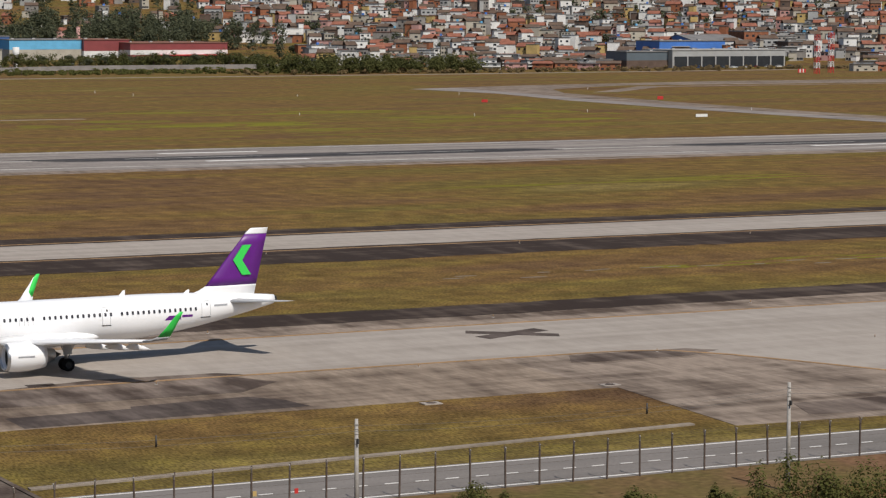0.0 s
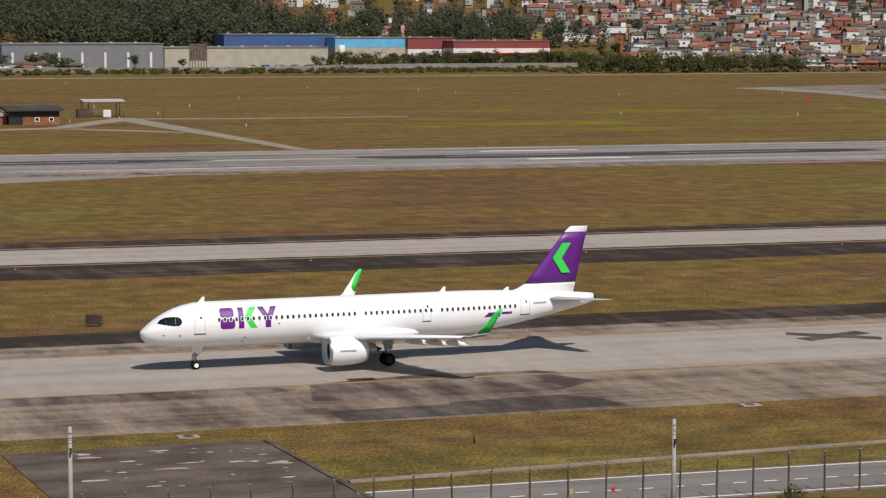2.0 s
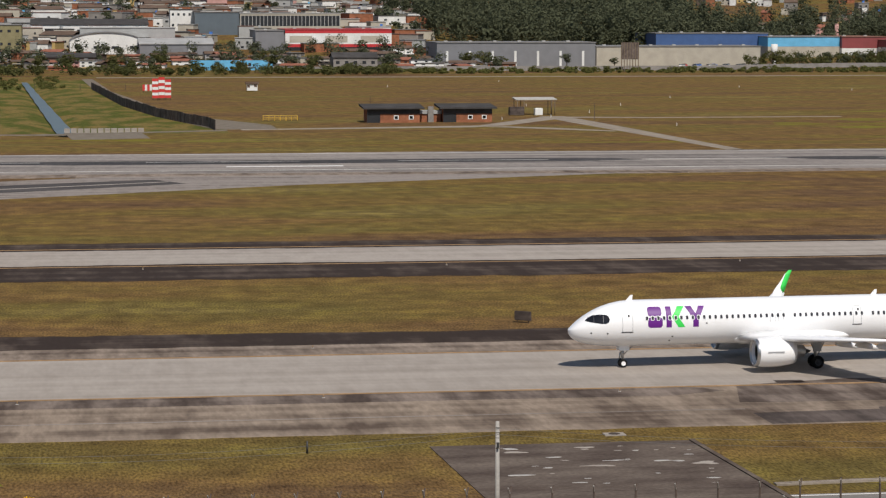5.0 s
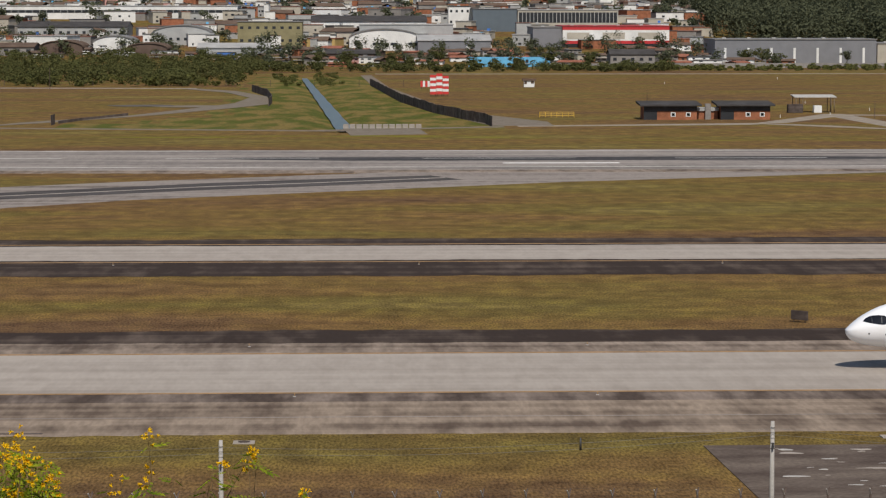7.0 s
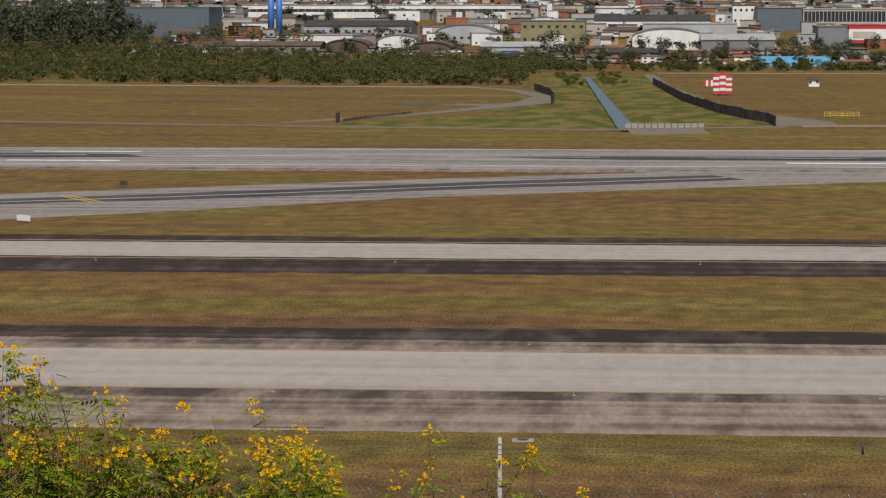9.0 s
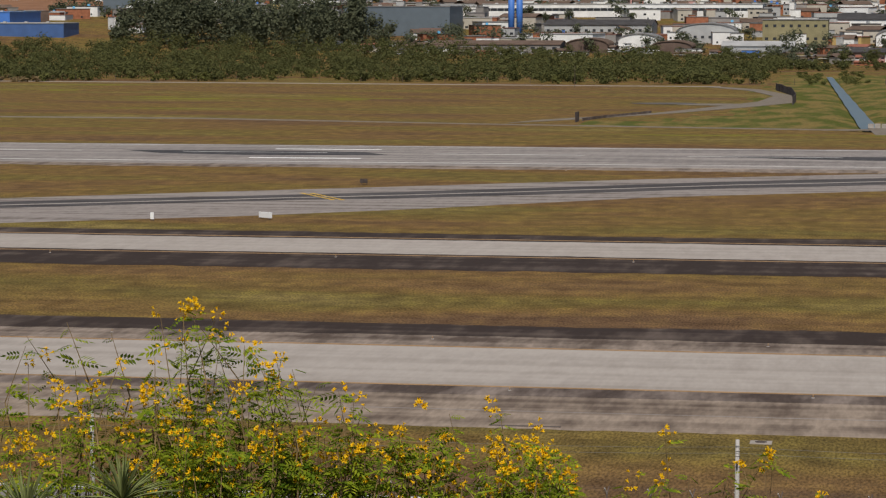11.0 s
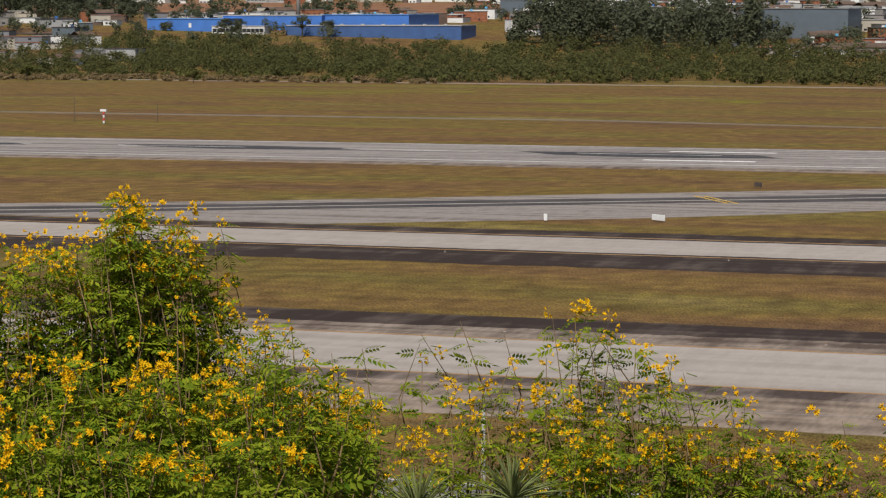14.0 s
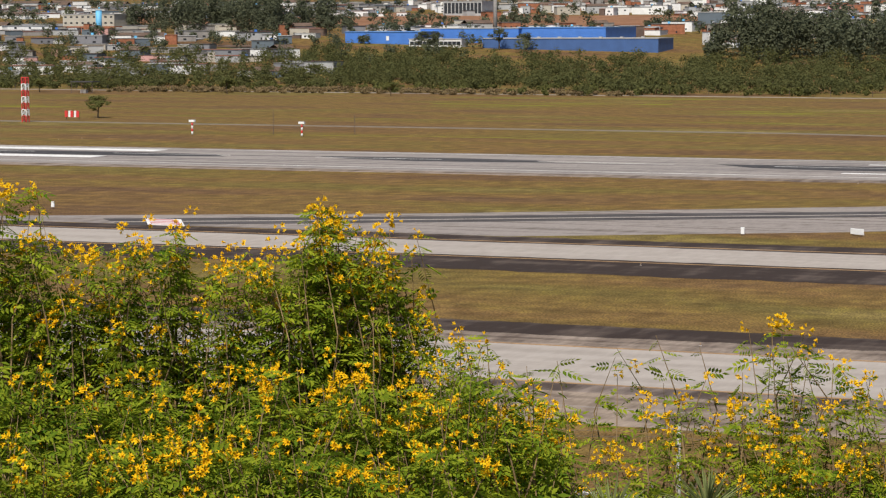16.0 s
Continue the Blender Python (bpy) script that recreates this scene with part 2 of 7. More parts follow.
def loft(bm, rings, close=True, cap=True, smooth=True):
    """Skin a row of equal rings of points."""
    vs = [[bm.verts.new(p) for p in r] for r in rings]
    n = len(vs[0])
    for a, b in zip(vs, vs[1:]):
        for i in range(n if close else n - 1):
            f = bm.faces.new((a[i], a[(i + 1) % n], b[(i + 1) % n], b[i]))
            f.smooth = smooth
    if cap and close:
        bm.faces.new(vs[0][::-1])
        bm.faces.new(vs[-1])
    return vs


def revolve(bm, profile, y, z, n=28, smooth=True):
    """Turn (x, r) pairs round an axis along x through (y, z)."""
    loft(bm, [[(x, y + r * math.cos(a * math.tau / n), z + r * math.sin(a * math.tau / n)) for a in range(n)] for x, r in profile], cap=False, smooth=smooth)


def mesh_of(name, bm, material):
    me = bpy.data.meshes.new(name)
    bmesh.ops.recalc_face_normals(bm, faces=bm.faces)
    bm.to_mesh(me)
    bm.free()
    me.materials.append(material)
    return me


def part(name, bm, material, parent=None, label=""):
    ob = new(name, mesh_of(name, bm, material))
    if parent is not None:
        ob.parent = parent
    return tagged(ob, label)


def thing(name, m, label, category, group=""):
    ob = new(name)
    ob.empty_display_size = 0.3
    ob.matrix_basis = m
    return tagged(ob, label, category, group)


def raw(name, verts, faces, material, smooth=False):
    """A mesh object from arrays of vertices and equal faces."""
    verts, faces = np.asarray(verts, np.float32), np.asarray(faces, np.int32)
    me = bpy.data.meshes.new(name)
    k = faces.shape[1]
    me.vertices.add(len(verts))
    me.vertices.foreach_set("co", verts.ravel())
    me.loops.add(faces.size)
    me.loops.foreach_set("vertex_index", faces.ravel())
    me.polygons.add(len(faces))
    me.polygons.foreach_set("loop_start", np.arange(0, faces.size, k, dtype=np.int32))
    me.polygons.foreach_set("use_smooth", np.full(len(faces), smooth))
    me.update(calc_edges=True)
    me.validate()
    me.materials.append(material)
    return new(name, me)


def slab(name, pts, top, material, label="", category="", kind="structure", thick=0.25, parent=None):
    """A flat sheet of paving or paint with the outline pts, its top at height top."""
    bm = bmesh.new()
    a = [bm.verts.new((x, y, top)) for x, y in pts]
    b = [bm.verts.new((x, y, top - thick)) for x, y in pts]
    bm.faces.new(a)
    for i in range(len(a)):
        j = (i + 1) % len(a)
        bm.faces.new((a[i], b[i], b[j], a[j]))
    bm.normal_update()
    bmesh.ops.triangulate(bm, faces=[f for f in bm.faces if len(f.verts) > 4])
    ob = part(name, bm, material, parent)
    return tagged(ob, label, category, "", kind)


def strip(x0, x1, y0, y1):
    return [(x0, y0), (x1, y0), (x1, y1), (x0, y1)]


def rough_strip(name, x0, x1, y0, y1, top, material, label, category, rag=0.5, seed=1, step=1.6):
    """A long strip of paving whose two edges wander a little where the grass eats into them."""
    rs = np.random.RandomState(seed)
    n = int((x1 - x0) / step) + 1
    xs = np.linspace(x0, x1, n)

    def wander():
        k = np.convolve(rs.normal(size=n + 12), np.ones(13) / 13, "valid") * 3.2
        return rag * (0.7 * k[:n] + 0.45 * rs.normal(size=n))

    lo, hi = y0 + wander(), y1 + wander()
    one = np.ones(n)
    rows = [(lo, -0.25), (lo, top), (hi, top), (hi, -0.25)]
    v = np.concatenate([np.stack([xs, y, one * z], 1) for y, z in rows])
    f = [(r * n + i, r * n + i + 1, (r + 1) * n + i + 1, (r + 1) * n + i) for r in range(3) for i in range(n - 1)]
    return tagged(raw(name, v, f, material), label, category, "", "structure")


# ---- ground ----
HILL = ((-60, 30.5), (2, 30.4), (8, 28.6), (14, 26.6), (25, 22.5), (60, 10.5), (100, 3.0), (138, 0.0), (145, 0.0))


def smooth01(t):
    t = min(max(t, 0.0), 1.0)
    return t * t * (3 - 2 * t)


def land(x, y):
    """Height of the ground: a hill under the camera, the flat airfield, a rising town behind it."""
    d = math.hypot(x, y)
    z = 0.0
    if y < 145:
        z = float(np.interp(y, [h[0] for h in HILL], [h[1] for h in HILL]))
    if y > 600:
        w = smooth01((x / d - 0.11) / 0.08)
        z += w * 54 * smooth01((d - 1480) / 950) + (1 - w) * (26 * smooth01((d - 1300) / 560) + 20 * smooth01((d - 1900) / 800)) + 130 * smooth01((d - 2500) / 2600)
        if 640 < y < 1180:  # the canal
            c = -3 - 0.042 * (y - 680)
            z -= 1.4 * math.exp(-((x - c) / 4.5) ** 2) * smooth01((y - 640) / 25) * smooth01((1180 - y) / 60)
    return z


def ground():
    xs = sorted({*range(-6000, 6001, 400), *range(-1600, 1601, 80), *range(-320, 321, 20), *range(-60, 41, 3)})
    ys = sorted({*range(-1200, 0, 200), *range(0, 150, 7), *range(150, 640, 40), *range(640, 1190, 18), *range(1190, 3000, 60), *range(3000, 6001, 250)})
    verts = [(x, y, land(x, y)) for y in ys for x in xs]
    n = len(xs)
    faces = [(j * n + i, j * n + i + 1, (j + 1) * n + i + 1, (j + 1) * n + i) for j in range(len(ys) - 1) for i in range(n - 1)]
    ob = raw("ground", verts, faces, GRASS, True)
    ob.data.materials.append(LUSH)
    rnd = random.Random(3)
    for f in ob.data.polygons:  # greener grass between the fences along the canal
        x, y, _ = f.center
        if 664 < y < 1170 and -42 + rnd.uniform(-7, 7) - max(0, 740 - y) * 0.5 < x < float(np.interp(y, (676, 765, 1000, 1180), (44, 28, 11, 5))) + rnd.uniform(-3, 3):
            f.material_index = 1
    return tagged(ob, "dry brown and olive airfield grass running to distant hills", "ground", "", "structure")


ground()

# ---- runway and taxiways: all run along x ----
L, R_ = -1500, 1500
rough_strip("runway_shoulder", L, R_, 484, 563, 0.03, ASPHALT_WORN, "weathered grey paved shoulders of the runway", "runway", 0.9, 1, 3)
slab("runway", strip(L, R_, 493, 561), 0.05, RUNWAY, "grey asphalt runway with white markings and rubber streaks", "runway")
rough_strip("taxiway_far_shoulder", L, R_, 297.7, 345.5, 0.03, ASPHALT_DARK, "dark asphalt shoulders of the far taxiway", "taxiway", 0.6, 2, 2)
rough_strip("taxiway_far", L, R_, 316, 335.5, 0.05, CONCRETE, "pale concrete taxiway between dark shoulders", "taxiway", 0.35, 3)
rough_strip("taxiway_near_shoulder_dark", L, R_, 237.5, 246.5, 0.035, ASPHALT_DARK, "dark asphalt shoulder of the near taxiway", "taxiway", 0.4, 4)
rough_strip("taxiway_near_shoulder", L, R_, 186, 238.5, 0.025, ASPHALT_WORN, "stained grey asphalt shoulders of the near taxiway", "taxiway", 0.3, 5)
slab("taxiway_near", strip(L, R_, 206.5, 229.5), 0.05, CONCRETE, "pale concrete near taxiway under the airliner", "taxiway")
slab("taxiway_branch", [(105.5, 188), (103.8, 164.5), (170, 160.5), (420, 160.5), (420, 187), (200, 206.7), (140, 206.7)], 0.035, ASPHALT_WORN, "stained asphalt branch joining the near taxiway", "taxiway")
# rapid exit between runway and far taxiway
slab("taxiway_exit", [(110, 485), (6, 485), (-41, 461), (-113, 417), (-166, 384), (-250, 346), (-139, 346), (-95, 370), (-72, 387), (-37, 417), (39, 458)], 0.04, EXIT_PALE, "worn asphalt exit taxiway curving off the runway", "taxiway")
slab("taxiway_exit_lane", [(14.5, 476), (-11, 464), (-25.5, 457), (-47.7, 442.5), (-60, 434.5), (-86, 419), (-97.4, 413), (-130, 396.6), (-163, 378), (-213.8, 354), (-204, 343.5), (-159, 366.5), (-126, 384), (-95, 402), (-82, 406), (-58, 419), (-46, 426.5), (-25, 440), (-9.5, 446.5), (20, 464)], 0.07, EXIT_DARK, "dark rubber-stained lane along the exit", "taxiway")
EXIT_MID = ((17, 470), (-10, 455.5), (-25, 448.5), (-47, 434.5), (-59, 427), (-84, 412.8), (-95, 407.5), (-128, 390.2), (-161, 372.2), (-209, 348.8))
slab("paint_exit_line", [*EXIT_MID, *[(x, y - 1.3) for x, y in EXIT_MID[::-1]]], 0.09, CONCRETE, "pale worn guide line on the exit", "marking")
BEND = ((112, 206.2), (117, 205.9), (121, 204.6), (125, 199.5), (128.8, 191.8), (132, 185), (135.5, 174), (138, 161))
slab("taxiway_branch_concrete", [*BEND, (420, 161), (420, 206.6), (118, 206.6)], 0.046, CONCRETE, "pale concrete inside the branch's bend", "taxiway")
slab("paint_edge_bend", [*BEND, *[(x + 0.5, y + 0.25) for x, y in BEND[::-1]]], 0.07, YELLOW_LINE, "faded orange edge line bending into the branch", "marking")
for k, y, x1 in (("near_a", 206.2, 112.2), ("near_b", 230.0, R_), ("far_a", 313.9, R_), ("far_b", 337.4, R_)):
    slab("paint_edge_" + k, strip(L, x1, y - 0.22, y + 0.22), 0.07, YELLOW_LINE, "faded orange edge line of the taxiway", "marking")
for k, y, w in (("a", 501.5, 0.32), ("b", 558.5, 0.2)):
    slab("paint_runway_edge_" + k, strip(L, R_, y - w, y + w), 0.09, RUN_PAINT, "worn white edge line of the runway", "marking")


# ---- the airliner: x runs aft from the nose, y to starboard, z up from the ground ----
def fus(x, th):
    """A point of the fuselage skin; th 0 is the port side, pi/2 the crown."""
    w, h, zc = 1.975, 2.07, 4.0
    up = 1.0
    if x < 6:
        t = x / 6
        k = max(1 - (1 - t) ** 2.2, 0) ** 0.46
        up = max(1 - (1 - t) ** 2.2, 0) ** 0.42
        w, h, zc = w * k, h * k, zc - 0.52 * (1 - t) ** 2
    elif x > 29:
        s = (x - 29) / 15.2
        h = 0.42 + 1.65 * (1 - s ** 1.6)
        w = 0.36 + 1.615 * (1 - s ** 1.7)
        zc = 6.07 - 0.72 * s * s - h
    return Vector((x, -w * math.cos(th), zc + h * math.sin(th) * (up if math.sin(th) > 0 else 1.0)))


def on_skin(x, z, off=0.012):
    """The port skin at (x, z), lifted a little outward."""
    a, b = -1.5, 1.5
    for _ in range(30):
        m = (a + b) / 2
        a, b = (m, b) if fus(x, m).z < z else (a, m)
    p = fus(x, a)
    return p + Vector((0, -math.cos(a), math.sin(a))) * off


def skin_patch(name, polys, material, parent, label="", off=0.012, step=0.25, side=-1):
    """Flat shapes given in (x, z), laid on the curved skin."""
    bm = bmesh.new()
    for poly in polys:
        f = bm.faces.new([bm.verts.new((x, 0, z)) for x, z in poly])
        f.normal_update()
        bmesh.ops.triangulate(bm, faces=[f])
    for _ in range(6):
        long = [e for e in bm.edges if e.calc_length() > step]
        if not long:
            break
        bmesh.ops.subdivide_edges(bm, edges=long, cuts=1)
        bmesh.ops.triangulate(bm, faces=bm.faces[:])
    for v in bm.verts:
        p = on_skin(v.co.x, v.co.z, off)
        v.co = Vector((p.x, p.y if side < 0 else -p.y, p.z))
    for f in bm.faces:
        f.smooth = True
    return part(name, bm, material, parent, label)


def rounded(x0, x1, z0, z1, r, n=4):
    out = []
    for cx, cz, a0 in ((x1 - r, z1 - r, 0), (x0 + r, z1 - r, 90), (x0 + r, z0 + r, 180), (x1 - r, z0 + r, 270)):
        out += [(cx + r * math.cos(radians(a0 + 90 * i / n)), cz + r * math.sin(radians(a0 + 90 * i / n))) for i in range(n + 1)]
    return out


FOIL = ((0, 0), (0.03, 0.32), (0.12, 0.5), (0.3, 0.58), (0.6, 0.38), (1, 0.03), (1, -0.03), (0.6, -0.22), (0.3, -0.38), (0.12, -0.34), (0.03, -0.2))


def foil_ring(y, le, te, z, t, up=(0, 0, 1)):
    """An aerofoil outline from le to te at span y; up is the way its thickness goes."""
    u = Vector(up).normalized()
    return [Vector((le + (te - le) * a, y, z)) + u * (b * t) for a, b in FOIL]


def wheel(name, parent, x, y, r, w):
    bm = bmesh.new()
    n = 28
    prof = [(-w / 2, r * 0.55), (-w / 2, r * 0.86), (-w * 0.36, r * 0.97), (-w * 0.15, r), (w * 0.15, r), (w * 0.36, r * 0.97), (w / 2, r * 0.86), (w / 2, r * 0.55)]
    loft(bm, [[(x + q * math.cos(a * math.tau / n), y + d, r + q * math.sin(a * math.tau / n)) for a in range(n)] for d, q in prof], cap=False)
    ty = part(name, bm, TYRE, parent, "black rubber tyre")
    bm = bmesh.new()
    prof = [(-w * 0.46, 0.05), (-w * 0.46, r * 0.2), (-w * 0.36, r * 0.3), (-w * 0.36, r * 0.5), (-w * 0.5, r * 0.56), (w * 0.5, r * 0.56), (w * 0.36, r * 0.5), (w * 0.46, r * 0.1)]
    loft(bm, [[(x + q * math.cos(a * math.tau / n), y + d, r + q * math.sin(a * math.tau / n)) for a in range(n)] for d, q in prof])
    part("rim", bm, PLANE_WHITE if r < 0.5 else DARK_METAL, ty, "pale metal rim" if r < 0.5 else "dark metal rim")


def airliner(m):
    ac = thing("airliner", m, "white twin-engine airliner with purple tail standing on the taxiway", "airplane")
    bm = bmesh.new()
    xs = [0.004, 0.05, 0.15, 0.3, 0.5, 0.8, 1.2, 1.7, 2.3, 3, 3.8, 4.8, 6] + [6 + 23 * i / 20 for i in range(1, 21)] + [29 + 15.2 * i / 22 for i in range(1, 23)]
    loft(bm, [[fus(x, a * math.tau / 48) for a in range(48)] for x in xs])
    body = part("fuselage", bm, PLANE_WHITE, ac, "glossy white fuselage")
    bm = bmesh.new()
    revolve(bm, [(44.15, 0.33), (44.45, 0.27), (44.45, 0.16), (44.2, 0.14)], 0, 4.93, 20)
    part("tail_exhaust", bm, DARK_METAL, ac, "dark metal tail exhaust")
    # glazing
    COCKPIT = [(1.28, 4.38), (1.6, 4.66), (2.0, 4.86), (2.6, 4.95), (3.1, 4.93), (3.32, 4.80), (3.40, 4.56), (3.28, 4.30), (3.05, 4.17), (2.6, 4.18), (1.8, 4.28)]
    skin_patch("cockpit_window", [COCKPIT], GLASS_D, ac, "dark wraparound cockpit glass", 0.014)
    skin_patch("cockpit_window", [COCKPIT], GLASS_D, ac, "dark wraparound cockpit glass", 0.014, side=1)
    for x in (1.98, 2.78):
        skin_patch("window_post", [[(x, 4.28), (x + 0.05, 4.28), (x + 0.1, 4.84), (x + 0.05, 4.84)]], LINE_DARK, ac, "dark post between the cockpit panes", 0.022, 0.3)
    first = None
    for i in range(59):
        x = 6.75 + 0.533 * i
        if i in (25, 39, 56) or 35.9 < x:
            continue
        p = [(x - 0.08, 4.43), (x + 0.08, 4.43), (x + 0.11, 4.5), (x + 0.11, 4.68), (x + 0.08, 4.75), (x - 0.08, 4.75), (x - 0.11, 4.68), (x - 0.11, 4.5)]
        if first is None or x > 28.5:
            w = skin_patch("window", [p], CABIN, ac, "", 0.03, 0.4)
            if first is None:
                first, x_first = w, x
        else:
            w = new("window", first.data)
            w.parent = ac
            w.location.x = x - x_first
        if x < 12.2:  # white surrounds where the windows cross the painted mark
            skin_patch("window_surround", [[(x + 1.45 * (u - x), 4.59 + 1.3 * (z - 4.59)) for u, z in p]], PLANE_WHITE, ac, "white window surround", 0.022, 0.4)
    # doors: the lines round them
    for x0, x1, z0, z1 in ((4.5, 5.45, 3.4, 5.15), (26.15, 26.95, 3.6, 5.25), (36.15, 37.1, 3.75, 5.25), (18.25, 18.75, 3.95, 5.0), (19.05, 19.55, 3.95, 5.0)):
        d = skin_patch("door", [rounded(x0, x1, z0, z1, 0.14)], PLANE_WHITE, ac, "white cabin door", 0.016, 0.4)
        e = 0.035
        skin_patch("outline", [[(x0, z0 + 0.1), (x0 + e, z0 + 0.1), (x0 + e, z1 - 0.1), (x0, z1 - 0.1)], [(x1 - e, z0 + 0.1), (x1, z0 + 0.1), (x1, z1 - 0.1), (x1 - e, z1 - 0.1)],
                               [(x0 + 0.1, z1 - e), (x1 - 0.1, z1 - e), (x1 - 0.1, z1), (x0 + 0.1, z1)]], LINE_GREY, d, "thin grey door outline", 0.022, 0.6)
        if x1 - x0 > 0.7:
            skin_patch("sill", [[(x0 - 0.06, z0 - 0.03), (x1 + 0.06, z0 - 0.03), (x1 + 0.06, z0 + 0.05), (x0 - 0.06, z0 + 0.05)]], DARK_METAL, d, "dark door sill", 0.024, 0.6)
            skin_patch("door_window", [rounded((x0 + x1) / 2 + 0.05, (x0 + x1) / 2 + 0.2, z1 - 0.42, z1 - 0.2, 0.06)], GLASS_D, d, "", 0.026, 0.5)
    # the airline's mark, as plain shapes
    skin_patch("airline_mark", [rounded(6.85, 8.15, 4.76, 5.55, 0.25)], PURPLE, ac, "purple painted block", 0.014)
    skin_patch("airline_mark", [rounded(6.85, 8.2, 3.75, 4.66, 0.25)], PURPLE, ac, "purple painted block", 0.014)
    skin_patch("airline_mark", [[(8.55, 3.75), (9.05, 3.75), (9.05, 5.55), (8.55, 5.55)]], PURPLE, ac, "purple painted upright", 0.014)
    skin_patch("airline_mark", [[(9.08, 4.68), (9.68, 5.55), (10.3, 5.55), (9.68, 4.68), (10.3, 3.75), (9.68, 3.75)]], GREEN_P, ac, "bright green chevron", 0.016)
    skin_patch("airline_mark", [[(10.38, 5.55), (10.95, 5.55), (11.3, 4.95), (11.65, 5.55), (12.22, 5.55), (11.56, 4.45), (11.56, 3.75), (11.04, 3.75), (11.04, 4.45)]], PURPLE, ac, "purple tapered block", 0.014)
    skin_patch("type_mark", [[(32.3, 3.72), (32.75, 4.12), (34.0, 4.12), (34.0, 3.72)]], PURPLE, ac, "purple painted bar", 0.014)
    skin_patch("type_mark", [[(34.1, 3.9), (34.1, 4.12), (35.2, 4.12), (35.2, 3.9)]], PURPLE, ac, "purple painted bar", 0.014)
    skin_patch("registration_bar", [[(37.5, 4.68), (37.5, 4.86), (38.9, 4.86), (38.9, 4.68)]], LINE_GREY, ac, "grey painted bar", 0.014)
    for x, z in ((3.2, 3.3), (9.2, 2.9), (12.3, 4.05), (9.0, 2.5), (1.75, 3.35)):
        skin_patch("probe_plate", [rounded(x - 0.07, x + 0.07, z - 0.06, z + 0.06, 0.04)], DARK_METAL, ac, "small dark sensor plate", 0.014, 0.5)
    # aerials on the crown
    for x, h in ((5.6, 0.5), (28.8, 0.5), (35.2, 0.35)):
        bm = bmesh.new()
        z = fus(x, math.pi / 2).z - 0.05
        loft(bm, [[(x - 0.3, -0.05, z), (x - 0.3, 0.05, z), (x + 0.3, 0.04, z), (x + 0.3, -0.04, z)], [(x + 0.15, -0.02, z + h), (x + 0.15, 0.02, z + h), (x + 0.35, 0.02, z + h), (x + 0.35, -0.02, z + h)]], smooth=False)
        part("blade_aerial", bm, PLANE_WHITE, ac)
    # belly fairing
    bm = bmesh.new()
    loft(bm, [[(x, 2.3 * k * math.cos(a * math.tau / 24), 2.55 + (0.95 if math.sin(a * math.tau / 24) > 0 else 0.78) * k * math.sin(a * math.tau / 24)) for a in range(24)]
              for x, k in ((14.7, 0.35), (15.2, 0.62), (16.0, 0.85), (17.3, 1), (20, 1.02), (23.5, 1), (25.3, 0.8), (26.6, 0.45))])
    part("wing_fairing", bm, PLANE_WHITE, ac, "bulging white wing root fairing")
    # wings
    for s in (-1, 1):
        bm = bmesh.new()
        loft(bm, [foil_ring(s * y, a, b, z, t) for y, a, b, z, t in ((1.5, 15.3, 23.4, 2.55, 1.1), (3.2, 16.3, 23.4, 2.72, 0.95), (6.4, 18.0, 23.5, 3.0, 0.66), (11.5, 21.1, 24.7, 3.46, 0.42), (16.3, 24.2, 25.95, 3.92, 0.25))])
        wing = part("wing", bm, PLANE_WHITE, ac, "swept white wing")
        for y0, y1 in ((3.0, 6.2), (6.5, 9.4), (9.5, 13.2)):  # flap gaps show as darker panels
            bm = bmesh.new()
            q = [(y, float(np.interp(y, [3.2, 6.4, 11.5, 16.3], [23.4, 23.5, 24.7, 25.95])), float(np.interp(y, [3.2, 6.4, 11.5, 16.3], [2.72, 3.0, 3.46, 3.92]))) for y in (y0, y1)]
            loft(bm, [[(b - 1.0, s * y, z + 0.14), (b - 0.1, s * y, z + 0.05), (b + 0.45, s * y, z - 0.28), (b - 0.1, s * y, z - 0.04), (b - 1.0, s * y, z + 0.02)] for y, b, z in q], smooth=False)
            part("flap", bm, PLANE_GREY, wing, "light grey trailing-edge flap")
        for y, ln in ((6.9, 2.3), (9.9, 2.0), (12.9, 1.6)):
            b, z = float(np.interp(y, [6.4, 11.5, 16.3], [23.5, 24.5, 25.5])), float(np.interp(y, [6.4, 11.5, 16.3], [3.0, 3.46, 3.92]))
            bm = bmesh.new()
            loft(bm, [[(b + d, s * y + 0.22 * k * math.cos(a * math.tau / 10), z - 0.52 + 0.30 * k * math.sin(a * math.tau / 10) - 0.24 * max(d, 0)) for a in range(10)]
                      for d, k in ((-ln * 0.45, 0.2), (-ln * 0.25, 0.8), (0.2, 1), (0.9, 0.75), (1.5, 0.1))])
            part("flap_track_fairing", bm, PLANE_WHITE, wing, "white canoe-shaped fairing")
        bm = bmesh.new()
        loft(bm, [foil_ring(s * y, a, b, z, t, (0, -s * n, 1 - n * 0.9)) for y, a, b, z, t, n in ((16.3, 24.2, 25.95, 3.92, 0.25, 0.0), (16.9, 24.7, 26.2, 4.05, 0.2, 0.35), (17.3, 25.2, 26.45, 4.35, 0.16, 0.8))])
        part("winglet_root", bm, PLANE_WHITE if s > 0 else PLANE_GREY, wing, "curved winglet root")
        bm = bmesh.new()
        loft(bm, [foil_ring(s * y, a, b, z, t, (0, -s, 0.15)) for y, a, b, z, t in ((17.3, 25.2, 26.35, 4.35, 0.16), (17.55, 25.85, 26.72, 5.1, 0.12), (17.8, 26.6, 27.18, 6.1, 0.09), (17.88, 27.0, 27.35, 6.5, 0.05))])
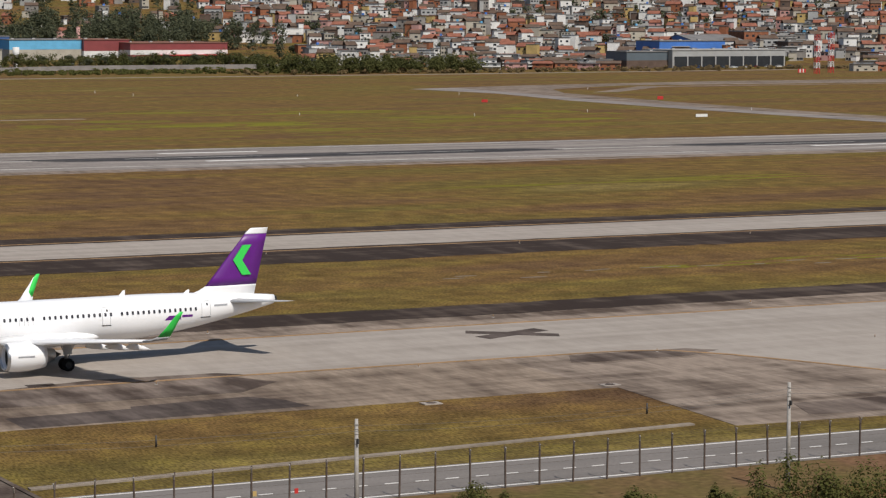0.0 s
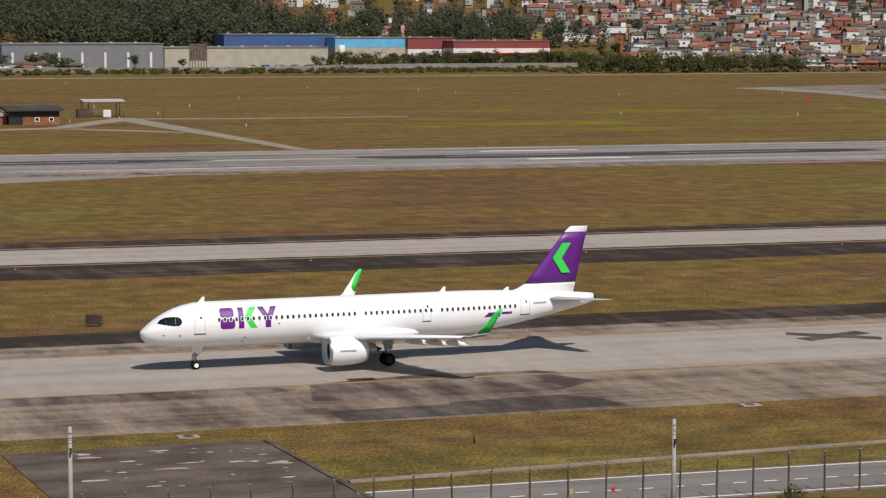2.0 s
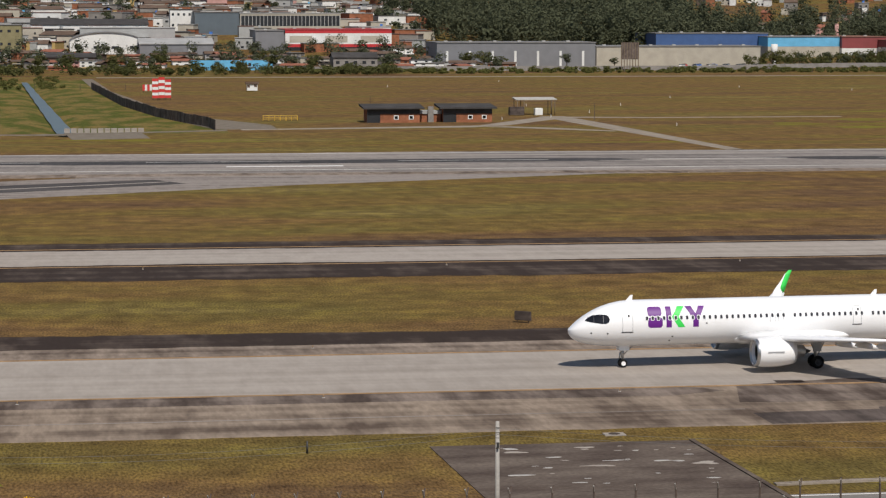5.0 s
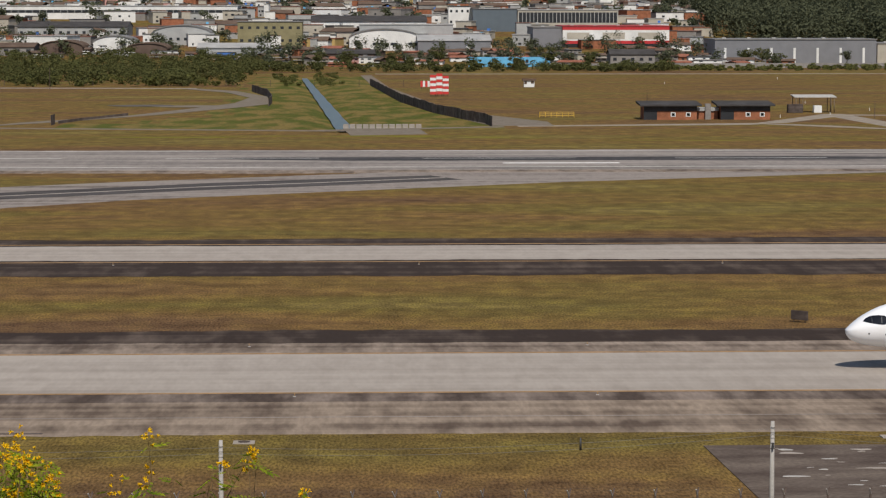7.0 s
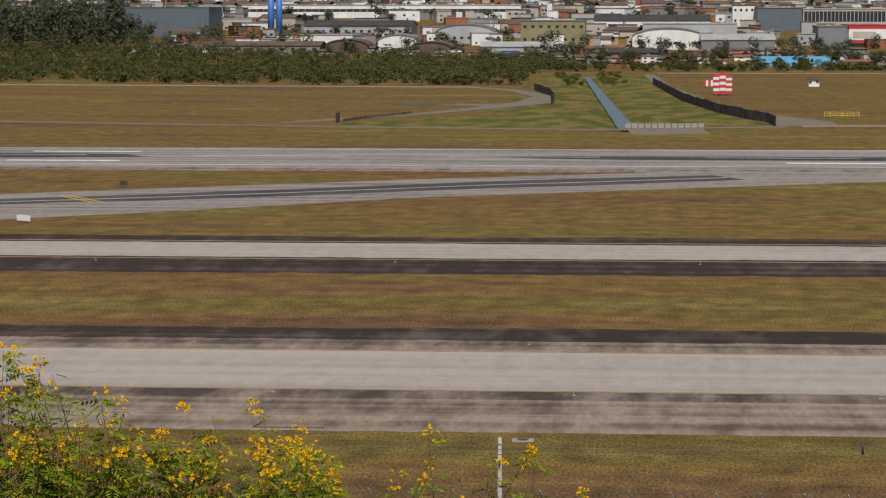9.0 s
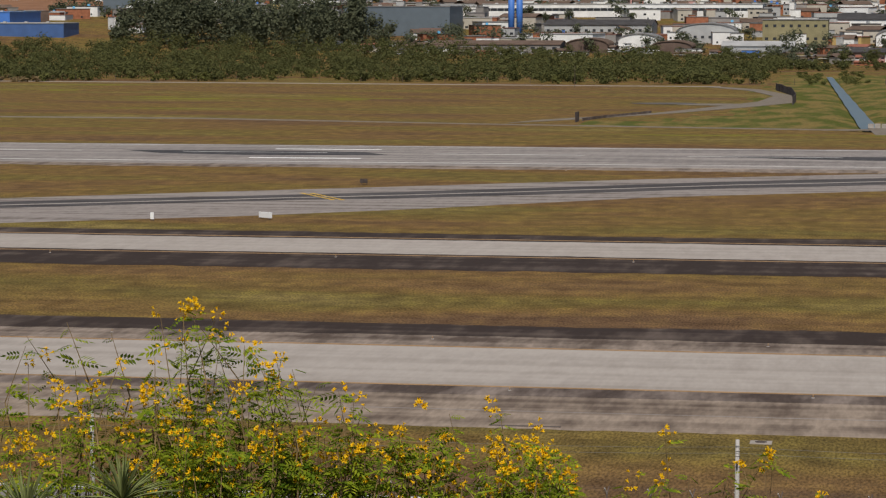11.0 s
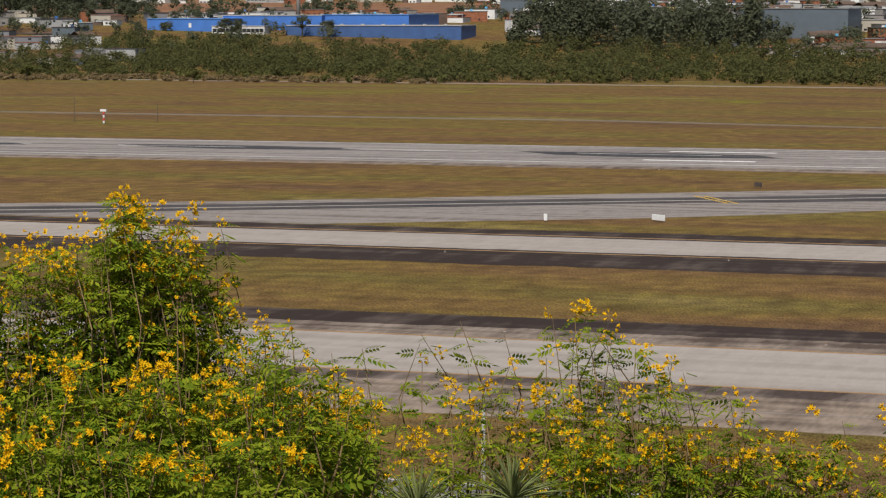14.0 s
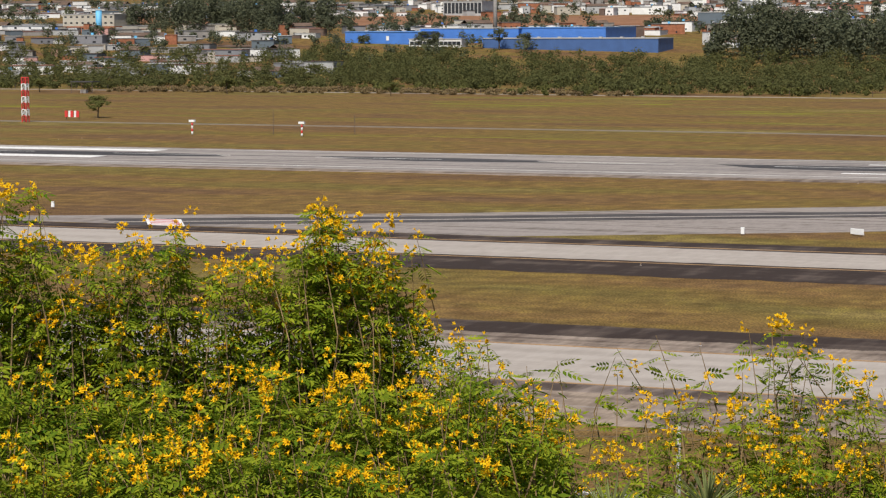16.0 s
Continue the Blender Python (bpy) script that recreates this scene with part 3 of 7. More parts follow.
        wl = part("winglet", bm, GREEN_P, wing, "tall bright green winglet")
        if s > 0:  # its inner face is white along the front
            bm = bmesh.new()
            loft(bm, [[(a, y - 0.135, z), (b, y - 0.135, z), (b, y - 0.09, z), (a, y - 0.09, z)] for y, a, b, z in ((17.32, 25.16, 26.2, 4.33), (17.45, 25.5, 26.0, 4.8), (17.6, 25.95, 26.2, 5.3), (17.82, 26.62, 26.66, 6.2))], smooth=False)
            part("inner_panel", bm, PLANE_WHITE, wl, "white painted inner face")
        # engine
        bm = bmesh.new()
        ye, ze = s * 5.75, 1.82
        revolve(bm, [(15.90, 0.98), (15.60, 1.02), (15.45, 1.08), (15.43, 1.14), (15.52, 1.2), (15.90, 1.28), (16.70, 1.33), (17.70, 1.3), (18.70, 1.16), (19.15, 1.06), (19.12, 1.0), (18.40, 1.0)], ye, ze, 40)
        eng = part("engine", bm, PLANE_WHITE, ac, "white engine nacelle")
        bm = bmesh.new()
        revolve(bm, [(15.89, 0.985), (15.59, 1.024), (15.44, 1.08), (15.42, 1.14), (15.51, 1.207), (15.70, 1.247)], ye, ze, 40)
        part("inlet_lip", bm, METAL, eng, "bare metal inlet lip")
        bm = bmesh.new()
        revolve(bm, [(15.90, 0.98), (16.60, 0.96), (16.65, 0.3), (16.15, 0.02)], ye, ze, 32)
        part("fan", bm, DARK_METAL, eng, "dark fan and spinner")
        bm = bmesh.new()
        revolve(bm, [(18.40, 0.98), (18.60, 0.72), (19.30, 0.7), (20.10, 0.5), (20.10, 0.42), (19.80, 0.4)], ye, ze, 28)
        part("core_exhaust", bm, METAL, eng, "bare metal core exhaust")
        bm = bmesh.new()
        revolve(bm, [(19.60, 0.38), (20.20, 0.3), (20.75, 0.03)], ye, ze, 20)
        part("exhaust_plug", bm, DARK_METAL, eng)
        bm = bmesh.new()
        loft(bm, [[(x0, ye - w, z0), (x0, ye + w, z0), (x0, ye + w, z1), (x0, ye - w, z1)] for x0, w, z0, z1 in ((17.00, 0.05, 2.95, 3.1), (18.00, 0.2, 2.6, 3.22), (19.40, 0.22, 2.4, 3.2), (21.0, 0.15, 2.6, 3.0))], smooth=False)
        part("pylon", bm, PLANE_WHITE, eng, "white engine pylon")
        if s < 0:
            bm = bmesh.new()
            box(bm, 16.35, 17.85, ye - 1.345, ye - 1.325, ze + 0.08, ze + 0.2)
            part("lettering_bar", bm, LINE_GREY, eng, "small grey bar")
        # tailplane
        bm = bmesh.new()
        loft(bm, [foil_ring(s * y, a, b, z, t) for y, a, b, z, t in ((0.5, 38.9, 42.7, 4.95, 0.5), (3.2, 40.6, 43.0, 5.15, 0.28), (6.1, 42.3, 43.5, 5.38, 0.12), (6.22, 42.7, 43.5, 5.4, 0.05))])
        part("tailplane", bm, PLANE_GREY, ac, "light grey swept tailplane")
    # fin
    def fin(name, z0, z1, material, label, grow=0.0):
        bm = bmesh.new()
        rings = []
        for i in range(7):
            z = z0 + (z1 - z0) * i / 6
            le = float(np.interp(z, [5.5, 6.0, 6.5, 11.3, 11.76], [34.6, 36.3, 37.25, 41.3, 41.85])) - grow
            te = float(np.interp(z, [5.2, 11.76], [42.1, 43.65])) + grow
            t = float(np.interp(z, [5.2, 11.76], [0.62, 0.22])) + grow
            rings.append([(le + (te - le) * a, 0.5 * t * b / 0.58, z) for a, b in ((0, 0), (0.05, 0.3), (0.25, 0.58), (0.6, 0.42), (1, 0.04), (1, -0.04), (0.6, -0.42), (0.25, -0.58), (0.05, -0.3))])
        loft(bm, rings)
        return part(name, bm, material, ac, label)
    fin("fin_root", 5.4, 6.45, PLANE_WHITE, "white base of the fin")
    f = fin("fin", 6.45, 11.2, PURPLE, "purple painted tail fin")
    fin("fin_cap", 11.2, 11.76, PLANE_WHITE, "white fin cap")
    for s in (-1, 1):
        bm = bmesh.new()
        pts = [(39.95, 8.8), (40.95, 10.2), (41.8, 10.2), (40.85, 8.8), (41.75, 7.4), (40.85, 7.4)]
        loft(bm, [[(x, s * y, z) for x, z in pts] for y in (0.1, 0.30)], smooth=False)
        part("chevron", bm, GREEN_P, f, "bright green chevron on the fin")
    # landing gear
    bm = bmesh.new()
    tube(bm, (5.07, 0, 0.4), (5.0, 0, 2.3), 0.12, 0.17, 12)
    tube(bm, (4.75, 0, 0.75), (4.85, 0, 1.4), 0.07, 0.07, 8)
    tube(bm, (4.9, -0.22, 1.6), (5.15, -0.22, 1.95), 0.12, 0.12, 8)
    tube(bm, (5.07, -0.3, 0.38), (5.07, 0.3, 0.38), 0.06, 0.06, 10)
    tube(bm, (5.1, 0, 1.1), (6.3, 0, 2.2), 0.05, 0.05, 8)
    tube(bm, (4.85, -0.16, 1.35), (5.15, -0.16, 1.35), 0.1, 0.1, 8)
    ng = part("nose_gear", bm, METAL, ac, "slim metal nose gear strut")
    for y in (-0.25, 0.25):
        wheel("nose_wheel", ac, 5.07, y, 0.38, 0.22)
    for y in (-0.34, 0.34):
        bm = bmesh.new()
        box(bm, 4.6, 5.6, y - 0.02, y + 0.02, 1.55, 2.25)
        part("gear_door", bm, PLANE_WHITE, ac)
    for s in (-1, 1):
        bm = bmesh.new()
        tube(bm, (21.97, s * 3.8, 0.5), (21.9, s * 3.7, 2.7), 0.14, 0.18, 12)
        tube(bm, (21.97, s * 3.2, 0.58), (21.97, s * 4.4, 0.58), 0.09, 0.09, 10)
        tube(bm, (21.95, s * 3.75, 1.3), (21.9, s * 2.2, 2.5), 0.07, 0.07, 8)
        tube(bm, (22.05, s * 3.78, 1.0), (22.9, s * 3.7, 2.6), 0.06, 0.06, 8)
        part("main_gear", bm, METAL, ac, "metal main gear strut")
        for dy in (-0.46, 0.46):
            wheel("main_wheel", ac, 21.97, s * (3.8 + dy), 0.585, 0.42)
        bm = bmesh.new()
        box(bm, 21.6, 22.4, s * 4.02 - 0.02, s * 4.02 + 0.02, 1.5, 2.75)
        part("gear_door", bm, PLANE_GREY, ac)
    return ac


airliner(pose(43.26, 217.98, 0.052, 0, 0, 3.44))


# ---- materials of the airfield and the town ----
W_NAVY = mat("navy_cladding", (0.045, 0.10, 0.25), 0.6, 0.15, 0.2, 2.0)
W_SKY = mat("sky_blue_paint", (0.13, 0.42, 0.66), 0.6, 0.15, 0.2, 2.0)
W_BLUE = mat("bright_blue_cladding", (0.055, 0.17, 0.50), 0.55, 0.12, 0.2, 2.0)
W_RED = mat("dark_red_cladding", (0.24, 0.05, 0.05), 0.6, 0.15, 0.2, 2.0)
W_REDB = mat("bright_red_band", (0.50, 0.03, 0.035), 0.5, 0.1, 0.2, 2.0)
W_WHITE = mat("white_render", (0.72, 0.71, 0.68), 0.8, 0.15, 0.15, 1.5)
W_CREAM = mat("cream_metal", (0.42, 0.38, 0.31), 0.7, 0.15, 0.2, 2.0)
W_GREY = mat("grey_metal_cladding", (0.19, 0.19, 0.20), 0.6, 0.12, 0.2, 2.0)
W_SLATE = mat("slate_grey_cladding", (0.10, 0.125, 0.145), 0.6, 0.12, 0.2, 2.0)
W_CONC = mat("raw_concrete_wall", (0.27, 0.25, 0.23), 0.9, 0.25, 0.2, 2.0)
W_PALE = mat("pale_grey_metal", (0.36, 0.36, 0.35), 0.6, 0.15, 0.2, 2.0)
W_BROWN = mat("brown_weathered_wall", (0.14, 0.10, 0.08), 0.9, 0.25, 0.2, 2.0)
W_OLIVE = mat("olive_plaster", (0.26, 0.23, 0.13), 0.9, 0.2, 0.2, 2.0)
W_BRICK = mat("orange_brick", (0.33, 0.135, 0.075), 0.9, 0.3, 0.5, 3.0)
W_PINK = mat("pink_render", (0.52, 0.30, 0.27), 0.9, 0.2, 0.2, 2.0)
W_YELL = mat("ochre_render", (0.50, 0.36, 0.15), 0.9, 0.2, 0.2, 2.0)
W_DARK = mat("shaded_glazing", (0.03, 0.032, 0.036), 0.25, 0.2, 0.3)
R_GREY = mat("grey_metal_roof", (0.20, 0.19, 0.18), 0.7, 0.25, 0.15, 2.0)
R_PALE = mat("pale_metal_roof", (0.40, 0.39, 0.37), 0.6, 0.2, 0.15, 2.0)
R_DARK = mat("dark_fibre_cement_roof", (0.075, 0.07, 0.068), 0.85, 0.3, 0.2, 2.0)
R_RUST = mat("rusty_roof", (0.25, 0.13, 0.10), 0.8, 0.25, 0.15, 2.0)
R_RED = mat("red_metal_roof", (0.40, 0.05, 0.05), 0.6, 0.2, 0.2, 2.0)
R_BROWN = mat("brown_tile_roof", (0.15, 0.105, 0.08), 0.85, 0.3, 0.2, 2.0)
R_TILE = mat("orange_clay_tiles", (0.30, 0.125, 0.085), 0.85, 0.3, 0.3, 3.0)
R_BLUE = mat("blue_metal_roof", (0.10, 0.24, 0.52), 0.5, 0.15, 0.2, 2.0)
POST = mat("rusty_galvanised_post", (0.125, 0.095, 0.080), 0.8, 0.3, 2.0)
POLE_C = mat("concrete_pole_and_lit_arm", (0.40, 0.38, 0.35), 0.85, 0.2, 1.5)
WIRE = mat("dark_wire", (0.05, 0.05, 0.05), 0.6, 0.2)
RUST = mat("rusted_steel_panel", (0.165, 0.132, 0.115), 0.85, 0.35, 0.4, 2.0, (1, 1, 1), (0.085, 0.065, 0.056))
SIGN_W = mat("white_sign_face", (0.72, 0.72, 0.70), 0.5, 0.08)
RED_P = mat("signal_red_paint", (0.55, 0.035, 0.03), 0.55, 0.12)
WOOD = mat("weathered_timber", (0.22, 0.17, 0.12), 0.85, 0.3, 1.0)
BARK = mat("grey_brown_bark", (0.15, 0.11, 0.075), 0.9, 0.3, 3.0, 12.0)
BRUSH = mat("dry_reed_grass", (0.20, 0.145, 0.07), 0.95, 0.3, 0.3)
# distance haze is put into the colour: greens lifted towards grey-blue
LEAF_DARK = leaf_mat("dark_woodland_leaves", (0.078, 0.090, 0.054), (0.130, 0.136, 0.080), 0.4, scale=0.05, each=0.25)
LEAF_SCRUB = leaf_mat("scrub_leaves", (0.074, 0.085, 0.029), (0.128, 0.122, 0.047), 0.4, scale=0.04, each=0.25)
LEAF_BUSH = leaf_mat("bush_leaves", (0.085, 0.095, 0.028), (0.150, 0.143, 0.048), 0.35, scale=0.3)
REEDS = leaf_mat("dry_reeds", (0.13, 0.09, 0.045), (0.24, 0.18, 0.09), 0.2, scale=0.2)
TWIG = mat("light_brown_twigs", (0.26, 0.18, 0.09), 0.85, 0.3, 3.0, 12.0)
LEAF_NEAR = leaf_mat("shrub_leaves", (0.055, 0.125, 0.010), (0.36, 0.395, 0.028), 0.42, scale=1.1, each=0.8)
FLOWER = leaf_mat("yellow_trumpet_flowers", (0.70, 0.36, 0.006), (0.88, 0.58, 0.016), 0.25, scale=2.0)
SWORD = leaf_mat("sword_leaves", (0.07, 0.10, 0.03), (0.34, 0.36, 0.14), 0.15, scale=2.0)


# ---- markings, patches and tracks ----
def dash_row(name, xs, length, y, w, top, material, label):
    for x in xs:
        slab(name, strip(x, x + length, y - w, y + w), top, material, label, "marking")


RUN_X = (-600, -544, -488, -432, -376, -320, -264, -207, -151, -94.5, -40, 14.5, 68, 121, 174, 227, 280, 333, 386, 439, 492)
for x in RUN_X:
    dash_row("paint_centreline", (x,), 32.5, 530.5 - 0.016 * x, 0.36, 0.09, RUN_PAINT, "worn white runway centreline dash")
for x in (-600, -455, -131, 30.5, 188, 345):
    slab("paint_touchdown", strip(x, x + 24, 512.4, 514.6), 0.09, WHITE_LINE, "white touchdown bar on the runway", "marking")
for x in (-133, 188):
    slab("paint_touchdown", strip(x, x + 24, 544.5, 546.5), 0.09, WHITE_LINE, "white touchdown bar on the runway", "marking")
for y in (520, 550):
    slab("paint_aiming", strip(-385, -315, y - 3.6, y + 3.6), 0.1, WHITE_LINE, "broad white aiming bar on the runway", "marking")
for k, (x0, x1, y0, y1) in enumerate(((-420, -290, 525, 541), (-258, -206, 527, 541), (-158, -108, 522, 539), (-25, 118, 522, 535), (156, 278, 519, 534), (318, 430, 519, 533))):
    slab("runway_rubber", [(x0 - 8, y1 - 2), (x0 + 4, y0 + 4), (x0 + 24, y0), (x1 - 14, y0 + 1), (x1 + 4, y0 + 5), (x1 - 3, y1 - 3), (x1 - 22, y1), (x0 + 10, y1 - 0.5)], 0.066 + 0.003 * k, RUBBER, "dark rubber streak on the runway", "runway")
slab("taxiway_turn", [(440, 556), (440, 736), (444, 826), (456, 905), (449, 975), (520, 1006), (640, 1035), (740, 1035), (701, 982), (560, 987), (505, 950), (484, 900), (472, 789), (467, 700), (467, 556)], 0.04, ASPHALT_WORN, "worn grey taxiway curving away behind the runway", "taxiway")
slab("taxiway_turn_lane", [(440.5, 556), (440.5, 736), (444.5, 826), (456, 905), (450, 975), (474, 984), (468, 905), (457, 826), (453, 736), (453, 556)], 0.06, RUNWAY, "pale worn lane on the far taxiway", "taxiway")
slab("taxiway_turn_edge", [(500, 905), (560, 972), (690, 970), (690, 966), (566, 962), (512, 905)], 0.045, ASPHALT_WORN, "worn edge of the far taxiway curve", "taxiway")
for i in range(9):
    for o in (0, 1.7):
        x, y = -95.8 + i * 0.98 - o, 416.6 - i * 1.6
        slab("paint_exit_hold", [(x, y), (x + 0.75, y), (x + 1.3, y - 1.0), (x + 0.55, y - 1.0)], 0.1, YELLOW, "yellow holding dash across the exit", "marking")
slab("paint_ground_sign", [(-207.3, 356.5), (-200.6, 356.5), (-193.8, 345.5), (-200.5, 345.5)], 0.1, WHITE_LINE, "white border of a painted ground sign", "marking")
slab("paint_ground_sign", [(-206.3, 355.7), (-200.9, 355.7), (-194.9, 346.3), (-200.3, 346.3)], 0.115, RED_LINE, "faded red painted ground sign", "marking")
for k in range(3):
    x, y = -204.9 + k * 1.9, 353.4 - k * 2.7
    slab("paint_ground_sign", [(x, y), (x + 4.3, y), (x + 4.9, y - 1.0), (x + 0.6, y - 1.0)], 0.13, WHITE_LINE, "pale bar of writing on a painted ground sign", "marking")
# worn patches on the near taxiway
rng = random.Random(5)


def ragged(rnd, n, rough):
    """Uneven radii round an outline, kept free of crossings."""
    r = [1 - rough * rnd.random() for _ in range(n)]
    return [(2 * r[k] + r[k - 1] + r[(k + 1) % n]) / 4 for k in range(n)]


def blotch(name, cx, cy, rx, ry, top, material, label, n=18, rough=0.35):
    pts = [(cx + rx * r * math.cos(i * math.tau / n), cy + ry * r * math.sin(i * math.tau / n)) for i, r in enumerate(ragged(rng, n, rough))]
    slab(name, pts, top, material, label, "ground patch", thick=0.03)


TAR = paving_mat("dark_tar_patch", (0.135, 0.108, 0.094), (0.058, 0.046, 0.041), 0.42, 0.62, 0.3, 0.3)
STAIN = paving_mat("broken_dark_stain", (0.225, 0.180, 0.150), (0.070, 0.052, 0.043), 0.44, 0.60, 0.2, 0.55)
slab("taxiway_patch", [(53.2, 186.4), (77.5, 187.5), (76.8, 191.5), (74.6, 194.4), (64, 193.4), (63.8, 192.4), (53.1, 191.8)], 0.040, TAR, "dark rectangular asphalt repair on the shoulder", "ground patch", thick=0.03)
slab("taxiway_patch", [(57, 206.6), (79, 206.6), (77, 208.4), (66, 208.9)], 0.062, STAIN, "stain at the taxiway edge", "ground patch", thick=0.03)
for k, (x0, x1, y0, y1) in enumerate(((-600, 54, 201.5, 205.9), (53.5, 80, 196.8, 205.8), (109, 126, 200.5, 205.2), (112, 134, 166, 172))):
    slab("taxiway_stain", [(x0, y0 + 0.5), (x0 + 3, y0), (x1 - 5, y0), (x1, (y0 + y1) / 2), (x1 - 2.5, y1), (x0 + 2, y1)], 0.043 + 0.004 * k, STAIN, "long dark stain along the shoulder", "ground patch", thick=0.03)
slab("taxiway_joint", strip(-600, 53, 193.7, 194.0), 0.045, EXIT_PALE, "pale sealed joint along the shoulder", "ground patch", thick=0.03)
# the near shoulder is smeared with dust across its width
SMEAR = paving_mat("dust_smeared_asphalt", (0.272, 0.214, 0.164), (0.100, 0.073, 0.056), 0.40, 0.56, 0.4, 0.35)
slab("taxiway_shoulder_front", strip(L, 104, 186.1, 205.9), 0.034, SMEAR, "stained shoulder smeared with pale dust", "taxiway", thick=0.05)
# dark cross behind the airliner, in the TAR colour
for a in (18, -32):
    c, s = math.cos(radians(a)), math.sin(radians(a))
    slab("taxiway_cross", [(113.6 + c * u * 4.4 - s * v * 0.9, 222 + 1.3 * (s * u * 4.4 + c * v * 0.9)) for u, v in ((-1, -1), (1, -1), (1, 1), (-1, 1))], 0.062 + 0.004 * (a > 0), TAR, "dark cross on the taxiway", "marking", thick=0.02)
slab("drain_cover", strip(59.5, 62, 207.3, 208.5), 0.062, TAR, "dark drain cover in the taxiway", "drain", thick=0.03)
slab("drain_cover", strip(-29, -23.5, 186.6, 187.1), 0.062, TAR, "dark drain cover in the shoulder", "drain", thick=0.03)
slab("concrete_pad", [(25.4, 180), (44.9, 180), (46, 156), (26.5, 156)], 0.06, PAD, "stained dark concrete pad in the grass", "concrete pad")
slab("concrete_pad_kerb", [(45.0, 180.2), (45.4, 180.2), (46.5, 156), (46.1, 156)], 0.09, PAD, "low edge of the concrete pad", "concrete pad")
for i in range(34):
    x, y = rng.uniform(30, 44), 163 + 16 * rng.random() ** 0.6
    q = rng.choice((0.35, 0.5, 0.8, 1.5))
    blotch("bare_patch", x, y, q * rng.uniform(0.6, 1.3), q * rng.uniform(0.2, 0.6), 0.064 + i * 0.0006, BARE if i % 2 else CONCRETE, "pale bare patch on the concrete pad", 15, 0.85)
for x, y in ((40, 183.4), (87, 184.6), (-8.2, 182.6), (105.4, 187.4)):
    slab("manhole", strip(x - 0.8, x + 0.8, y - 0.6, y + 0.6), 0.08, CONCRETE, "square concrete manhole surround", "manhole")
    blotch("manhole_lid", x, y, 0.45, 0.45, 0.10, TAR, "round dark manhole lid", 16, 0.0)
# road behind the fence
slab("service_road", strip(-300, 400, 149.3, 158.6), 0.03, ROAD, "grey service road along the fence", "road")
slab("paint_road_edge", strip(-300, 400, 158.0, 158.2), 0.05, WHITE_LINE, "white edge line of the service road", "marking")
slab("paint_road_edge", strip(-300, 400, 149.8, 150.0), 0.05, WHITE_LINE, "white edge line of the service road", "marking")
dash_row("paint_road_dash", [x * 2.3 for x in range(-30, 78)], 1.0, 153.8, 0.08, 0.05, WHITE_LINE, "white dash of the service road")
slab("kerb", [(46.5, 162.5), (101, 166.8), (101, 166.0), (46.5, 161.7)], 0.12, PALE_TRACK, "low pale concrete kerb in the grass", "kerb")
slab("verge", strip(-300, 400, 139, 149.2), 0.02, VERGE, "bare red-brown earth verge outside the fence", "ground patch")
# tracks on the far field
for k, (pts, lab) in enumerate((([(149, 560), (153, 560), (149, 700), (147, 748), (139, 748), (141, 700)], "pale concrete track"),
                 ([(139, 745), (147, 745), (172, 738), (230, 738), (230, 734), (172, 733), (147, 738)], "pale gravel track"),
                 ([(138, 742), (146, 738), (121, 693), (108, 684)], "pale gravel track"),
                 ([(44, 676.5), (44, 671.5), (108, 680), (121, 692)], "pale gravel track"),
                 ([(112, 683), (119, 683), (131, 672), (143, 655), (141.5, 652), (126, 667)], "pale gravel track"),
                 ([(54, 676), (37, 676), (24, 765), (8, 1000), (3, 1180), (8, 1180), (14, 1000), (31, 770), (54, 700)], "grey track beside the steel fence"),
                 ([(-104, 671), (-190, 694), (-700, 715), (-700, 709), (-190, 688), (-104, 667), (-12, 648), (40, 668), (40, 673), (-12, 653)], "thin grey perimeter track"),
                 ([(-100, 676), (-84, 700), (-60, 745), (-38, 800), (-28, 830), (-31, 900), (-45, 960), (-62, 990), (-68, 988), (-48, 945), (-37, 890), (-40, 838), (-48, 806), (-66, 745), (-93, 698)], "grey track curving along a fence"),
                 ([(-62, 988), (-280, 1012), (-480, 1030), (-900, 1060), (-900, 1066), (-480, 1037), (-280, 1019), (-62, 995)], "pale far perimeter track"),
                 ([(10, 1200), (330, 1198), (580, 1206), (900, 1240), (900, 1247), (580, 1213), (330, 1205), (10, 1207)], "pale far perimeter track"))):
    slab("track", pts, 0.03 + 0.012 * k, PALE_TRACK if lab.startswith("pale") else GRAVEL, lab, "track")
blotch("earth_patch", -69, 818, 13, 9, 0.12, mat("grey_spoil", (0.13, 0.115, 0.105), 0.95, 0.3, 0.2), "grey spoil heap patch in the grass")
blotch("earth_patch", -50, 812, 17, 11, 0.11, GRAVEL, "pale bare earth in the grass")
for i in range(14):
    blotch("earth_patch", 130 + i * 5 + rng.uniform(-2, 2), 272 + rng.uniform(-2.5, 2.5), rng.uniform(1, 3), 0.5, 0.02, GRAVEL, "bare scraped earth in the grass", 10, 0.5)
